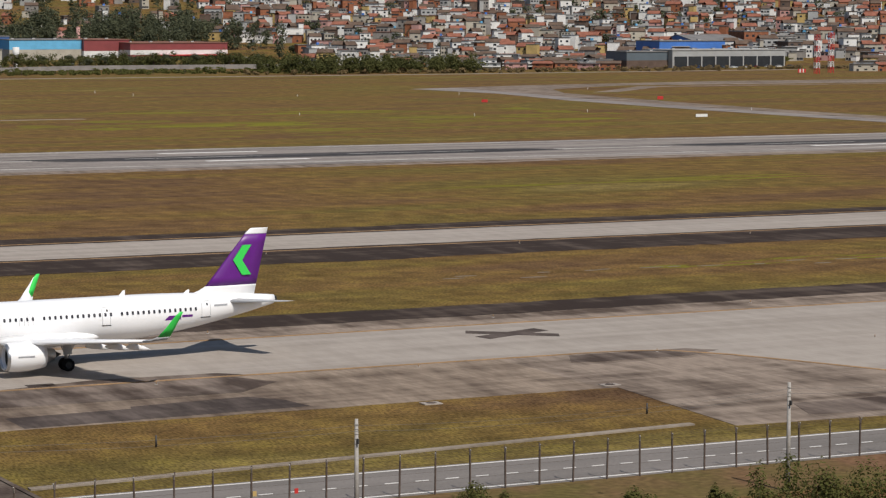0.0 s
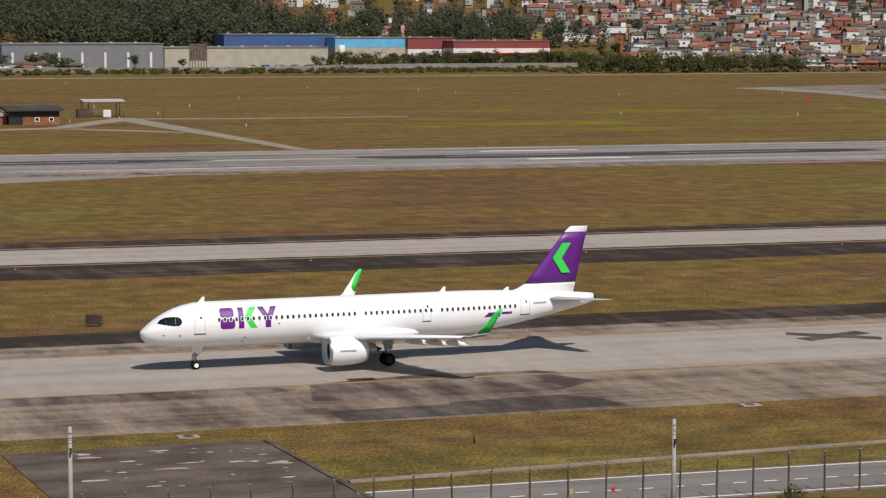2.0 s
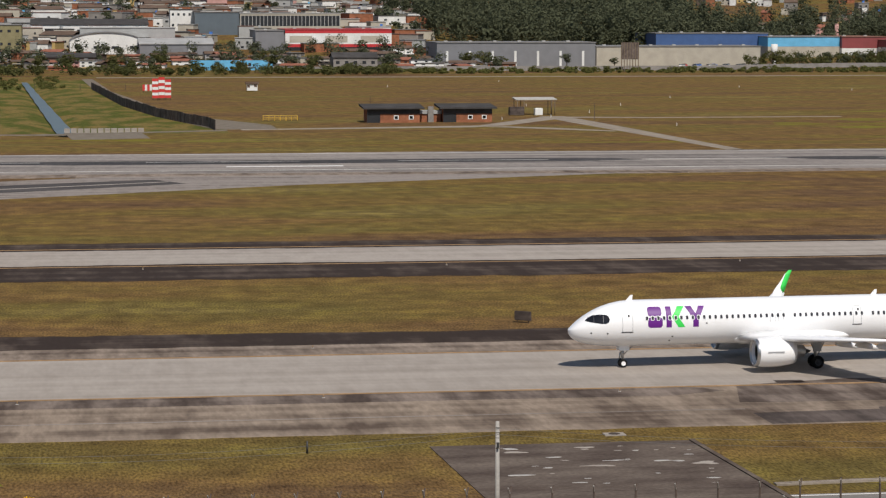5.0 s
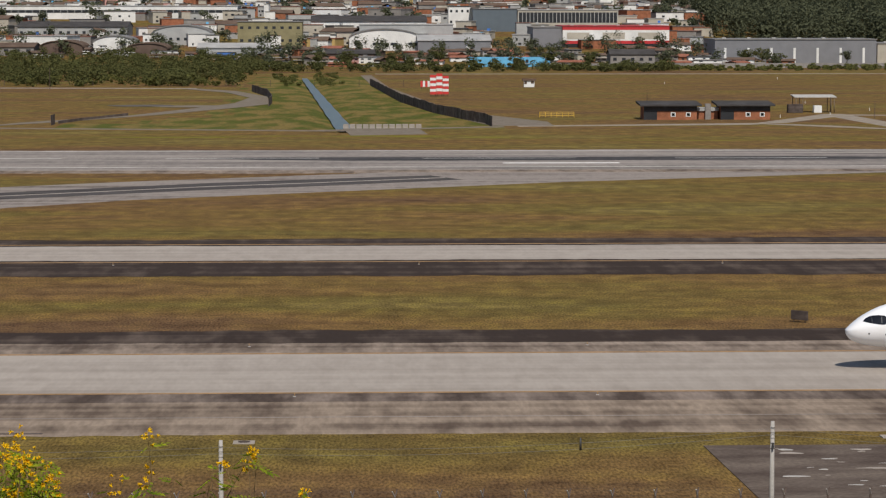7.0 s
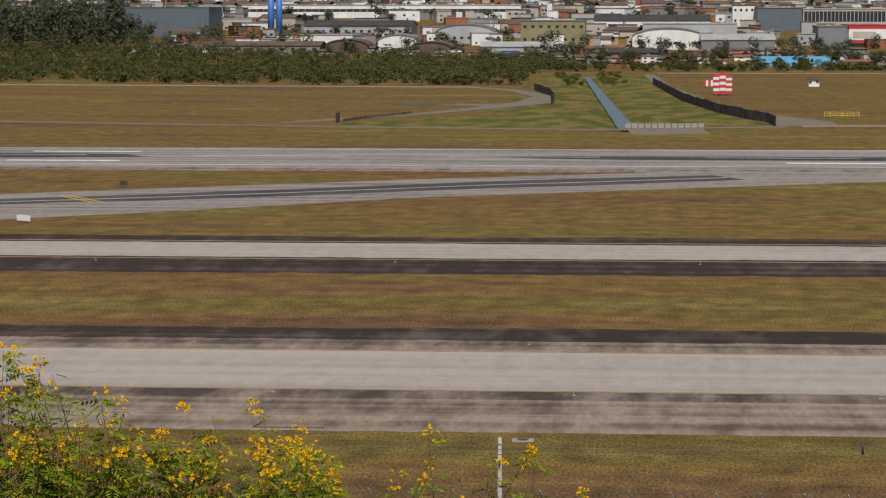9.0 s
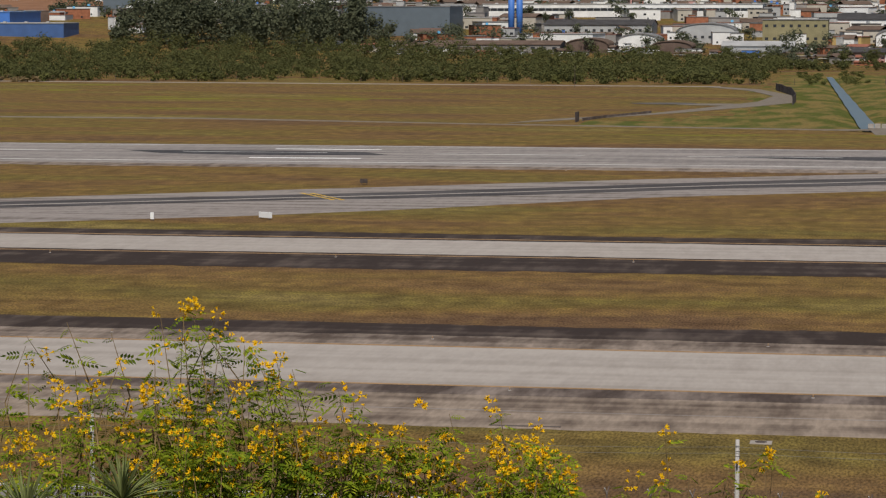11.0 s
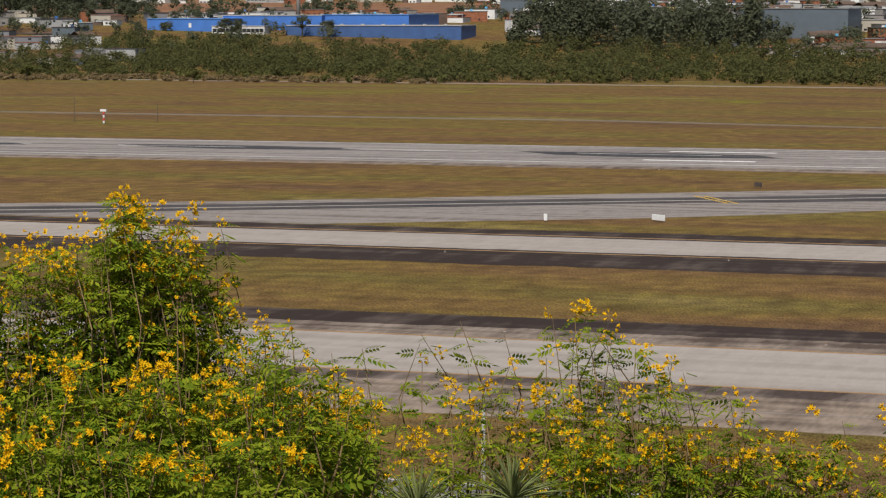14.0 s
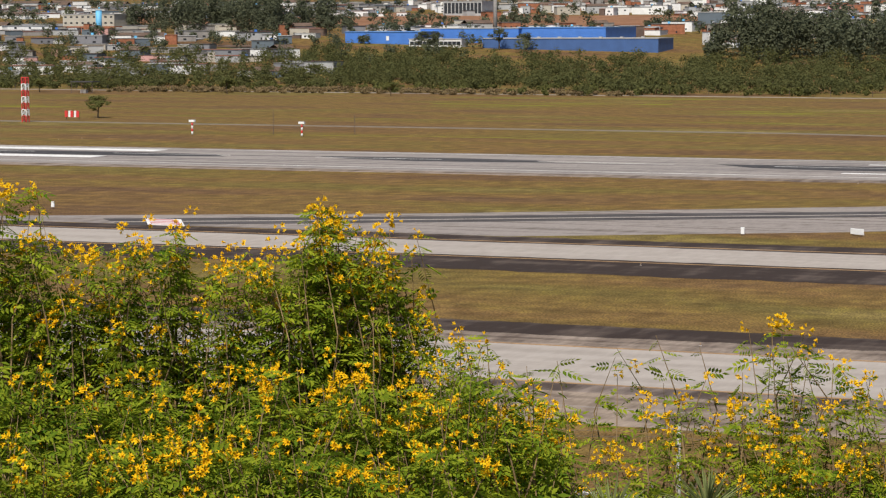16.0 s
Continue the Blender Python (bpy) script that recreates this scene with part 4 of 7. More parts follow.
for k, (x, y, rx, ry) in enumerate(((-300, 755, 130, 7), (-470, 758, 80, 6), (240, 690, 62, 34), (300, 640, 75, 10), (345, 690, 40, 30), (300, 760, 70, 18), (235, 612, 60, 7), (-30, 622, 60, 6), (30, 618, 26, 7), (-250, 640, 110, 5), (120, 600, 70, 5), (395, 735, 14, 40),
                                    (-210, 850, 60, 22), (-330, 900, 70, 26), (-560, 830, 60, 16), (-380, 980, 90, 10), (250, 420, 60, 6), (180, 275, 24, 4))):
    for j in range(9):
        u, v = rng.uniform(-0.75, 0.75), rng.uniform(-0.75, 0.75)
        blotch("green_patch", x + u * rx, y + v * ry, rx * rng.uniform(0.15, 0.5), ry * rng.uniform(0.12, 0.4), 0.010 + 0.0007 * j, YGREEN, "yellow-green streak in the dry grass", 34, 0.7)
# canal water and weir
water = [(-3 - 0.042 * (y - 680) + s * (2.4 - 0.0022 * (y - 655)) + 0.12 * math.sin(y * 0.09 + s), y) for s, ys in ((1, range(655, 1171, 15)), (-1, range(1170, 654, -15))) for y in ys]
slab("canal_water", water, -0.55, WATER, "dark still water in the drainage canal", "water", thick=0.1)
slab("weir_apron", [(-1, 626), (18.5, 632), (17, 662), (-3, 662)], 0.06, GRAVEL, "pale stone apron of the weir", "weir")
weir = thing("weir_wall", pose(-3, 664, 0), "low pale stone weir wall across the canal", "weir")
for i in range(12):
    bm = bmesh.new()
    box(bm, i * 1.75, i * 1.75 + 1.5, 0, 1.0, -1.0, 1.0 + 0.12 * rng.random())
    part("stone_block", bm, CONCRETE, weir)


# ---- fences, poles, signs ----
def fence_post(h=2.9):
    th = thing("fence_post", pose(0, 0, 0), "rusty galvanised fence post with angled barbed-wire arms", "fence post", "fence posts along the road")
    bm = bmesh.new()
    box(bm, -0.05, 0.05, -0.05, 0.05, 0, h - 0.4)
    part("post", bm, POST, th)
    for s in (-1, 1):
        bm = bmesh.new()
        tube(bm, (0, 0, h - 0.42), (s * 0.13, s * 0.3, h), 0.05, 0.045, 6)
        # sunlight is put into the colour: the sunward arm is paler
        part("arm", bm, POLE_C if s < 0 else POST, th)
    return th


fp = fence_post()
fp.matrix_basis = pose(-50, 149, 0)
posts = [-50 + 2.62 * i for i in range(1, 124)]
for x in posts:
    copy_thing(fp, pose(x, 149 + 0.04 * rng.uniform(-1, 1), 0, rng.uniform(-1.2, 1.2), rng.uniform(-1.2, 1.2), rng.uniform(-6, 6)))
bm = bmesh.new()
for z in (0.35, 0.95, 1.55, 2.1, 2.5):
    tube(bm, (-50, 149, z), (275, 149, z), 0.006, 0.006, 4)
for y, z in ((148.8, 2.75), (149.2, 2.75), (148.74, 2.9), (149.26, 2.9)):
    tube(bm, (-50, y, z), (275, y, z), 0.005, 0.005, 4)
tagged(part("fence_wire", bm, POST), "thin strands of wire along the fence posts", "fence wire", "", "stuff")
for x, z, col, lab in ((60.5, 1.1, RED_P, "small red warning plate hung on the fence"), (57.6, 1.15, W_YELL, "small yellow warning plate hung on the fence")):
    bm = bmesh.new()
    box(bm, x - 0.13, x + 0.13, 148.86, 148.9, z - 0.17, z + 0.17)
    tagged(part("warning_plate", bm, col), lab, "sign")


def utility_pole(x, top):
    th = thing("utility_pole", pose(x, 140, 0), "tall tapered concrete utility pole beside the fence", "utility pole", "poles along the fence")
    bm = bmesh.new()
    tube(bm, (0, 0, -0.2), (0, 0, top), 0.17, 0.11, 12)
    part("shaft", bm, POLE_C, th)
    for k in range(5):
        bm = bmesh.new()
        tube(bm, (0, 0, top - 0.35 - 0.3 * k), (0, 0, top - 0.30 - 0.3 * k), 0.135, 0.135, 10)
        part("band", bm, POLE_C, th)
    bm = bmesh.new()
    box(bm, -0.05, 0.05, -0.32, -0.12, top - 1.5, top - 1.2)
    part("insulator", bm, WIRE, th)


POLES = ((126, 7.3), (92.5, 7.4), (60.9, 7.1), (23.7, 8.5), (-7.6, 7.6), (-45.4, 8.2), (-79, 8.0))
for x, top in POLES:
    utility_pole(x, top)
for (xa, za), (xb, zb) in zip(POLES, POLES[1:]):
    for dz in (0.4, 0.75):
        bm = bmesh.new()
        pts = [(xa + (xb - xa) * i / 10, 140 - 0.12, (za + (zb - za) * i / 10) - dz - 0.5 * 4 * (i / 10) * (1 - i / 10)) for i in range(11)]
        loft(bm, [[(x, y - 0.008, z), (x, y + 0.008, z), (x, y, z + 0.014)] for x, y, z in pts], smooth=False)
        tagged(part("overhead_cable", bm, WIRE), "thin sagging dark cable between utility poles", "cable")
    bm = bmesh.new()
    xm = xa + (xb - xa) * 0.35
    zm = za + (zb - za) * 0.35 - 1.0
    tube(bm, (xm, 139.85, zm - 0.25), (xm, 139.85, zm + 0.45), 0.07, 0.05, 8)
    tagged(part("cable_splice", bm, WIRE), "small dark splice box hung on the cable", "cable box")


def panel_sign(x, y, w, h, face, label, turn=0, boxy=0.25):
    th = thing("airfield_sign", pose(x, y, 0, 0, 0, turn), label, "airfield sign")
    for dx in (-w * 0.35, w * 0.35):
        bm = bmesh.new()
        tube(bm, (dx, 0, 0), (dx, 0, 0.25), 0.05, 0.05, 6)
        part("leg", bm, POST, th)
    bm = bmesh.new()
    box(bm, -w / 2, w / 2, -boxy / 2, boxy / 2, 0.25, 0.25 + h)
    bmesh.ops.bevel(bm, geom=bm.edges[:], offset=0.03, segments=1, affect="EDGES")
    part("panel", bm, face, th)
    return th


panel_sign(45.2, 251.6, 1.9, 0.95, TAR, "black airfield sign with yellow writing beside the taxiway", -40)
panel_sign(-90.6, 364.5, 2.8, 0.85, SIGN_W, "white-backed airfield sign in the grass", -35)
panel_sign(-106.7, 359.4, 0.55, 1.0, SIGN_W, "narrow white marker board in the grass")
panel_sign(-91.1, 439.7, 1.5, 0.75, TAR, "dark airfield sign beside the exit", -20)
panel_sign(-234, 370.8, 0.6, 1.0, SIGN_W, "narrow white marker board in the grass")
panel_sign(408, 668.6, 4.2, 0.9, SIGN_W, "long white airfield sign beside the runway")
panel_sign(404, 812, 2.2, 1.0, RED_P, "red airfield sign beside the far taxiway", -30)
panel_sign(478, 813, 2.2, 1.2, RED_P, "red airfield sign beside the far taxiway", -30)


def taxi_light(x, y, col=YELLOW_LINE):
    th = thing("taxiway_light", pose(x, y, 0.03), "small raised taxiway edge light", "airfield light", "taxiway edge lights")
    bm = bmesh.new()
    tube(bm, (0, 0, 0), (0, 0, 0.05), 0.15, 0.12, 10)
    part("base", bm, BARE, th)
    bm = bmesh.new()
    tube(bm, (0, 0, 0.05), (0, 0, 0.30), 0.05, 0.035, 8)
    part("lamp", bm, col, th)
    return th


tl = taxi_light(-180, 204.3)
for i in range(1, 16):
    copy_thing(tl, pose(-180 + i * 25, 204.3, 0.03))
for i in range(12):
    copy_thing(tl, pose(-170 + i * 32, 235, 0.03))
    copy_thing(tl, pose(-220 + i * 38, 310.5, 0.03))
for i in range(10):
    copy_thing(tl, pose(-300 + i * 60, 483, 0.03))
for x, y in ((-377, 585), (-372, 593), (-370, 602), (-366, 610)):
    copy_thing(tl, pose(x, y, 0))


def marker_post(x, y, h=0.9):
    bm = bmesh.new()
    tube(bm, (0, 0, 0), (0, 0, h), 0.09, 0.08, 6)
    return tagged(part("marker_post", bm, SIGN_W), "short white marker post in the grass", "marker post", "field marker posts")


mp = marker_post(0, 0)
mp.matrix_basis = pose(150, 830, 0)
for i in range(18):
    copy_thing(mp, pose(rng.uniform(60, 520), rng.uniform(640, 1150), 0))


def steel_fence(name, pts, h, label):
    th = thing(name, pose(0, 0, 0), label, "fence")
    for a, b in zip(pts, pts[1:]):
        n = max(1, int(math.dist(a, b) / 6))
        for i in range(n):
            p = [a[k] + (b[k] - a[k]) * i / n for k in (0, 1)]
            q = [a[k] + (b[k] - a[k]) * (i + 0.94) / n for k in (0, 1)]
            hh = h * rng.uniform(0.93, 1.05)
            bm = bmesh.new()
            loft(bm, [[(x - 0.06, y, -0.3), (x + 0.06, y, -0.3), (x + 0.06, y, hh), (x - 0.06, y, hh)] for x, y in (p, q)], smooth=False)
            part("panel", bm, RUST, th)


steel_fence("steel_fence", [(37, 672), (36, 690), (30.5, 720), (24, 761), (15.6, 848), (6.5, 1033)], 2.9, "rusty steel panel fence curving beside the canal")
steel_fence("steel_fence", [(-27.7, 812), (-27.5, 840), (-31, 900), (-38.9, 955)], 2.8, "rusty steel panel fence at the track's bend")
steel_fence("steel_fence", [(-82.4, 684), (-82.0, 690)], 2.8, "low rusty steel fence in the grass")
steel_fence("steel_fence", [(-81.5, 693), (-76.9, 713.6), (-72, 728), (-66.7, 744)], 0.8, "low rusty fence along the grey track")


# ---- small buildings on the field ----
def brick_hut(x, w, label):
    th = thing("equipment_hut", pose(x, 711, 0), label, "equipment hut")
    bm = bmesh.new()
    box(bm, 0.4, w - 0.4, 0.4, 9, 0, 3.9)
    part("wall", bm, W_BRICK, th, "exposed orange brick wall")
    bm = bmesh.new()
    box(bm, 0.38, 4.2, 0.36, 0.4, 0, 3.9)
    part("dark_bay", bm, W_DARK, th)
    bm = bmesh.new()
    loft(bm, [[(-0.8, -1.0, 3.9), (w + 0.8, -1.0, 3.9), (w + 0.8, -1.0, 4.35), (-0.8, -1.0, 4.35)], [(-0.8, 11, 4.5), (w + 0.8, 11, 4.5), (w + 0.8, 11, 5.1), (-0.8, 11, 5.1)]], smooth=False)
    part("roof", bm, R_DARK, th, "dark sloping roof")
    # dark band across the top of the front wall, below the overhang
    bm = bmesh.new()
    box(bm, 0.4, w - 0.4, 0.34, 0.4, 2.5, 3.9)
    part("clerestory", bm, R_DARK, th)
    for k in (0.55, 0.82):
        bm = bmesh.new()
        box(bm, w * k - 0.7, w * k + 0.7, 0.3, 0.4, 0.9, 2.1)
        win = part("window", bm, SIGN_W, th, "white framed window")
        bm = bmesh.new()
        box(bm, w * k - 0.45, w * k + 0.45, 0.26, 0.3, 1.1, 1.9)
        part("pane", bm, GLASS_D, win)


brick_hut(82, 16, "brick equipment hut with a dark overhanging roof")
brick_hut(104, 15, "brick equipment hut with a dark overhanging roof")
link = thing("hut_link", pose(98, 714, 0), "low link with a concrete chimney between the huts", "equipment hut")
for nm, dims, m in (("wall", (0, 6, 0, 5, 0, 2.4), W_BRICK), ("roof", (-0.2, 6.2, -0.4, 5, 2.4, 3.3), W_PALE), ("chimney", (2.2, 3.8, -1.2, 0, 0, 4.5), W_CONC)):
    bm = bmesh.new()
    box(bm, *dims)
    part(nm, bm, m, link)
shel = thing("open_shelter", pose(134, 758, 0), "open shelter with thin posts and a pale flat roof", "shelter")
bm = bmesh.new()
loft(bm, [[(-0.3, 0, 4.6), (12.6, 0, 4.6), (12.6, 0, 4.85), (-0.3, 0, 4.85)], [(-0.3, 7, 5.0), (12.6, 7, 5.0), (12.6, 7, 5.3), (-0.3, 7, 5.3)]], smooth=False)
part("roof", bm, BARE, shel, "pale flat roof")
for x in (0.3, 2.4, 11.0, 12.0):
    for y in (0.4, 6.5):
        bm = bmesh.new()
        tube(bm, (x, y, 0), (x, y, 4.8), 0.12, 0.12, 8)
        part("post", bm, WOOD, shel)
for x, w, h, col, lab in ((131.5, 4.5, 2.6, TAR, "black fuel tank box under the shelter"), (139.4, 2.4, 2.2, SIGN_W, "white cabinet standing under the shelter")):
    bm = bmesh.new()
    box(bm, x, x + w, 756, 758.5, 0, h)
    bmesh.ops.bevel(bm, geom=bm.edges[:], offset=0.12, segments=2, affect="EDGES")
    tagged(part("equipment_box", bm, col), lab, "equipment box")


def striped_board(x, y, w, h, rows, cols, label, lean=0.0):
    """A marker of alternating red and white slats on legs."""
    th = thing("striped_board", pose(x, y, 0, lean, 0, 0), label, "obstacle marker")
    for i in range(rows):
        for j in range(cols):
            bm = bmesh.new()
            box(bm, j * w / cols, (j + 1) * w / cols - 0.04, -0.1 + 0.5 * (j % 2), 0.1 + 0.5 * (j % 2), 0.8 + (h - 0.8) * i / rows, 0.8 + (h - 0.8) * (i + 1) / rows - 0.05)
            part("slat", bm, RED_P if (i + (j if cols > rows else 0)) % 2 == 0 else SIGN_W, th)
    for dx in (0.3, w - 0.3):
        bm = bmesh.new()
        tube(bm, (dx, 0.4, 0), (dx, 0.4, h * 0.9), 0.12, 0.12, 6)
        part("leg", bm, POST, th)


for k, (dx, z) in enumerate(((0, 0), (2.3, 0.5), (4.6, -0.4))):
    striped_board(27.2 + dx, 900 + 1.2 * k, 2.2, 7.8 + z, 7, 1, "tall red and white striped board on the grass")
striped_board(26, 985, 5.6, 3.2, 1, 6, "low red and white striped board on the grass")
striped_board(-449, 720, 5.5, 3.0, 1, 5, "red and white striped equipment shelter")
striped_board(756, 1140, 5.0, 2.8, 1, 5, "red and white striped equipment shelter")
bc = thing("checkered_cabin", pose(66.8, 990, 0), "small white checkered cabin on legs", "equipment cabin")
for nm, dims, m in (("cabin", (0.3, 4.4, 0, 3, 0.5, 3.0), SIGN_W), ("roof", (-0.3, 5.0, -0.4, 3.4, 3.0, 3.7), R_BROWN), ("panel", (0.4, 1.4, -0.05, 0, 1.7, 2.8), R_BROWN), ("panel", (3.0, 4.2, -0.05, 0, 1.9, 2.9), R_BROWN)):
    bm = bmesh.new()
    box(bm, *dims)
    part(nm, bm, m, bc)
sh2 = thing("open_shelter", pose(-616, 994, 0), "small open shelter with a dark flat roof", "shelter")
for x in (0, 5.5, 11):
    bm = bmesh.new()
    tube(bm, (x, 0, 0), (x, 0, 5), 0.15, 0.15, 6)
    part("post", bm, POST, sh2)
for nm, dims, m in (("roof", (-0.6, 11.6, -0.5, 6, 5, 5.5), R_DARK), ("crate", (4, 7, 1, 3, 0, 1.6), W_CONC)):
    bm = bmesh.new()
    box(bm, *dims)
    part(nm, bm, m, sh2)
rail = thing("yellow_railing", pose(54, 729, 0), "low yellow railing beside the track", "railing")
for z in (0.5, 1.0, 1.5):
    bm = bmesh.new()
    tube(bm, (0, 0, z), (10, 0, z), 0.09, 0.09, 6)
    part("rail", bm, YELLOW, rail)
for i in range(7):
    bm = bmesh.new()
    tube(bm, (i * 10 / 6, 0, 0), (i * 10 / 6, 0, 1.55), 0.09, 0.09, 6)
    part("post", bm, YELLOW, rail)


def lattice_mast(x, y, h, w, label):
    """A square mast of tubes, banded red and white."""
    th = thing("lattice_mast", pose(x, y, 0), label, "mast")
    n = 7
    for i in range(n):
        z0, z1 = h * i / n, h * (i + 1) / n
        bm = bmesh.new()
        for sx in (-1, 1):
            for sy in (-1, 1):
                tube(bm, (sx * w / 2, sy * w / 2, z0), (sx * w / 2, sy * w / 2, z1), 0.2, 0.2, 5)
        for a, b in (((-1, -1), (1, -1)), ((1, -1), (1, 1)), ((-1, 1), (1, 1)), ((-1, -1), (-1, 1))):
            tube(bm, (a[0] * w / 2, a[1] * w / 2, z0), (b[0] * w / 2, b[1] * w / 2, z1), 0.12, 0.12, 4)
            tube(bm, (a[0] * w / 2, a[1] * w / 2, z1), (b[0] * w / 2, b[1] * w / 2, z1), 0.14, 0.14, 4)
        part("section", bm, RED_P if i % 2 == 0 else SIGN_W, th, "red painted section" if i % 2 == 0 else "white painted section")
    for k in (-0.2, 0.3):
        bm = bmesh.new()
        tube(bm, (k * w, 0, h), (k * w, 0, h + 2), 0.07, 0.04, 5)
        part("aerial", bm, POST, th)


lattice_mast(-449, 696, 14.5, 1.6, "red and white lattice mast on the grass")
lattice_mast(766, 1137, 21, 2.2, "red and white lattice mast beside the perimeter")
lattice_mast(788, 1156, 22, 2.2, "red and white lattice mast beside the perimeter")
for x, y, h in ((-352.7, 634, 4.2), (-317.2, 633.5, 4.1)):
    th = thing("wind_gauge", pose(x, y, 0), "banded red and white gauge post with white head", "gauge post")
    for i in range(4):
        bm = bmesh.new()
        tube(bm, (0, 0, h * i / 5), (0, 0, h * (i + 1) / 5), 0.28, 0.28, 8)
        part("section", bm, SIGN_W if i % 2 == 0 else RED_P, th)
    bm = bmesh.new()
    box(bm, -0.9, 0.9, -0.4, 0.4, h * 0.85, h)
    part("head", bm, SIGN_W, th)
for x, y, h in ((-329.9, 640.6, 7.4), (-307.2, 647.3, 5.5), (-116.7, 967, 8.8), (89, 760, 6.0), (150, 718, 5.2)):
    bm = bmesh.new()
    tube(bm, (0, 0, 0), (0, 0, h), 0.11, 0.07, 6)
    ob = tagged(part("thin_mast", bm, POST), "thin grey mast standing in the grass", "mast")
    ob.location = (x, y, 0)


# ---- buildings behind the airfield ----
def building(name, label, x0, x1, y, depth, z1, wall, roof, kind="flat", bands=(), canopy=0.0, strips=0, panels=0, glass=None, win=None, bars=0):
    """A large shed, hall or block with its front at y; z1 is the height of its eaves or crown above the airfield."""
    zb = min(land(x, yy) for x in (x0, x1) for yy in (y, y + depth))
    h = z1 - zb
    w = x1 - x0
    th = thing(name, pose(x0, y, zb), label, name.replace("_", " "))
    eave = h if kind in ("flat", "none") else h * (0.72 if kind == "gable" else 0.55)
    bm = bmesh.new()
    box(bm, 0, w, 0, depth, -2, eave)
    wl = part("wall", bm, wall, th)
    if kind == "flat":
        bm = bmesh.new()
        box(bm, -0.4, w + 0.4, -0.4, depth + 0.4, eave, eave + 0.5)
        part("roof", bm, roof, th)
        for i in range(int(w / 14)):
            bm = bmesh.new()
            box(bm, 6 + i * 14, 8 + i * 14, depth * 0.3, depth * 0.3 + 2, eave + 0.5, eave + 1.2)
            part("roof_vent", bm, R_PALE, th)
    elif kind in ("gable", "arch"):
        n = 2 if kind == "gable" else 14
        bm = bmesh.new()
        if w > depth * 0.9 and kind == "gable":  # ridge along the front
            prof = [(-0.6, eave), (depth / 2, h), (depth + 0.6, eave)]
            loft(bm, [[(xx, a, b) for a, b in prof] + [(xx, a, b - 0.4) for a, b in prof[::-1]] for xx in (-0.6, w + 0.6)], smooth=False)
            part("roof", bm, roof, th)
            bm = bmesh.new()
            loft(bm, [[(xx, 0.05, eave), (xx, depth / 2, h - 0.4), (xx, depth - 0.05, eave)] for xx in (0.05, w - 0.05)], smooth=False)
            part("gable_wall", bm, wall, th)
        else:
            prof = []
            for i in range(n + 1):
                a = math.pi * i / n
                prof.append((w / 2 - (w / 2 + 0.5) * math.cos(a), eave + (h - eave) * (math.sin(a) if n > 2 else (1 if i == 1 else 0))))
            loft(bm, [[(a, yy, b) for a, b in prof] + [(a, yy, b - 0.5) for a, b in prof[::-1]] for yy in (-0.6, depth + 0.6)], smooth=False)
            part("roof", bm, roof, th)
            bm = bmesh.new()
            loft(bm, [[(a, yy, max(b - 0.5, eave - 0.5)) for a, b in prof] for yy in (0.02, depth - 0.02)], smooth=False)
            part("gable_wall", bm, wall, th)
    for k, (a, b, m) in enumerate(bands):
        bm = bmesh.new()
        box(bm, -0.05 - 0.02 * k, w + 0.05 + 0.02 * k, -0.06 - 0.02 * k, depth * 0.9, eave * a, eave * b - 0.02)
        part("cladding_band", bm, m, wl)
    if canopy:
        bm = bmesh.new()
        box(bm, w * 0.25, w + 3, -4, 0, eave * canopy, eave * canopy + 0.7)
        part("canopy", bm, W_REDB, th, "bright red canopy")
        for i in range(5):
            bm = bmesh.new()
            box(bm, w * 0.3 + i * w * 0.16, w * 0.3 + i * w * 0.16 + 2.5, -0.12, -0.06, 0, eave * 0.22)
            part("door", bm, W_PALE, th)
    for i in range(strips):
        bm = bmesh.new()
        xx = w * (i + 0.4) / strips
        box(bm, xx, xx + 1.3, -0.06, 0, 0, eave * 0.68)
        part("pale_strip", bm, W_WHITE, wl)
    for i in range(panels):
        bm = bmesh.new()
        box(bm, w * (i + 0.12) / panels, w * (i + 0.75) / panels, -0.12, -0.05, eave * 0.42, eave * 0.72)
        part("front_panel", bm, W_CREAM, wl)
    if glass:
        a, b, n = glass
        bm = bmesh.new()
        box(bm, 0.4, w - 0.4, -0.06, 0.2, eave * a, eave * b)
        g = part("glazing", bm, W_DARK, wl, "dark glazed band")
        for i in range(n + 1):
            bm = bmesh.new()
            xx = 0.4 + (w - 1.2) * i / n
            box(bm, xx, xx + (0.35 if n > 10 else 0.8), -0.16, -0.06, eave * a, eave * b)
            part("mullion", bm, W_PALE, g)
    if win:
        rows, cols = win
        share = None
        for r in range(rows):
            for c in range(cols):
                if share is None:
                    bm = bmesh.new()
                    box(bm, 0, w / cols * 0.4, -0.08, 0.1, 0, min(eave / rows * 0.28, 1.6))
                    o = part("window", bm, W_DARK, wl)
                    share = o.data
                else:
                    o = new("window", share)
                    o.parent = wl
                o.location = (w * (c + 0.3) / cols, 0, eave * (r + 0.45) / rows)
    if bars:
        for i in range(4 if kind == "none" else 1):
            bm = bmesh.new()
            box(bm, w * 0.55 + i * w * 0.05, w * 0.55 + i * w * 0.05 + w * 0.035, -0.08, -0.02, eave * (0.35 + 0.08 * (i % 2)), eave * (0.7 + 0.05 * (i % 2)))
            part("writing_bar", bm, W_DARK if kind == "none" else W_WHITE, wl)
    return th


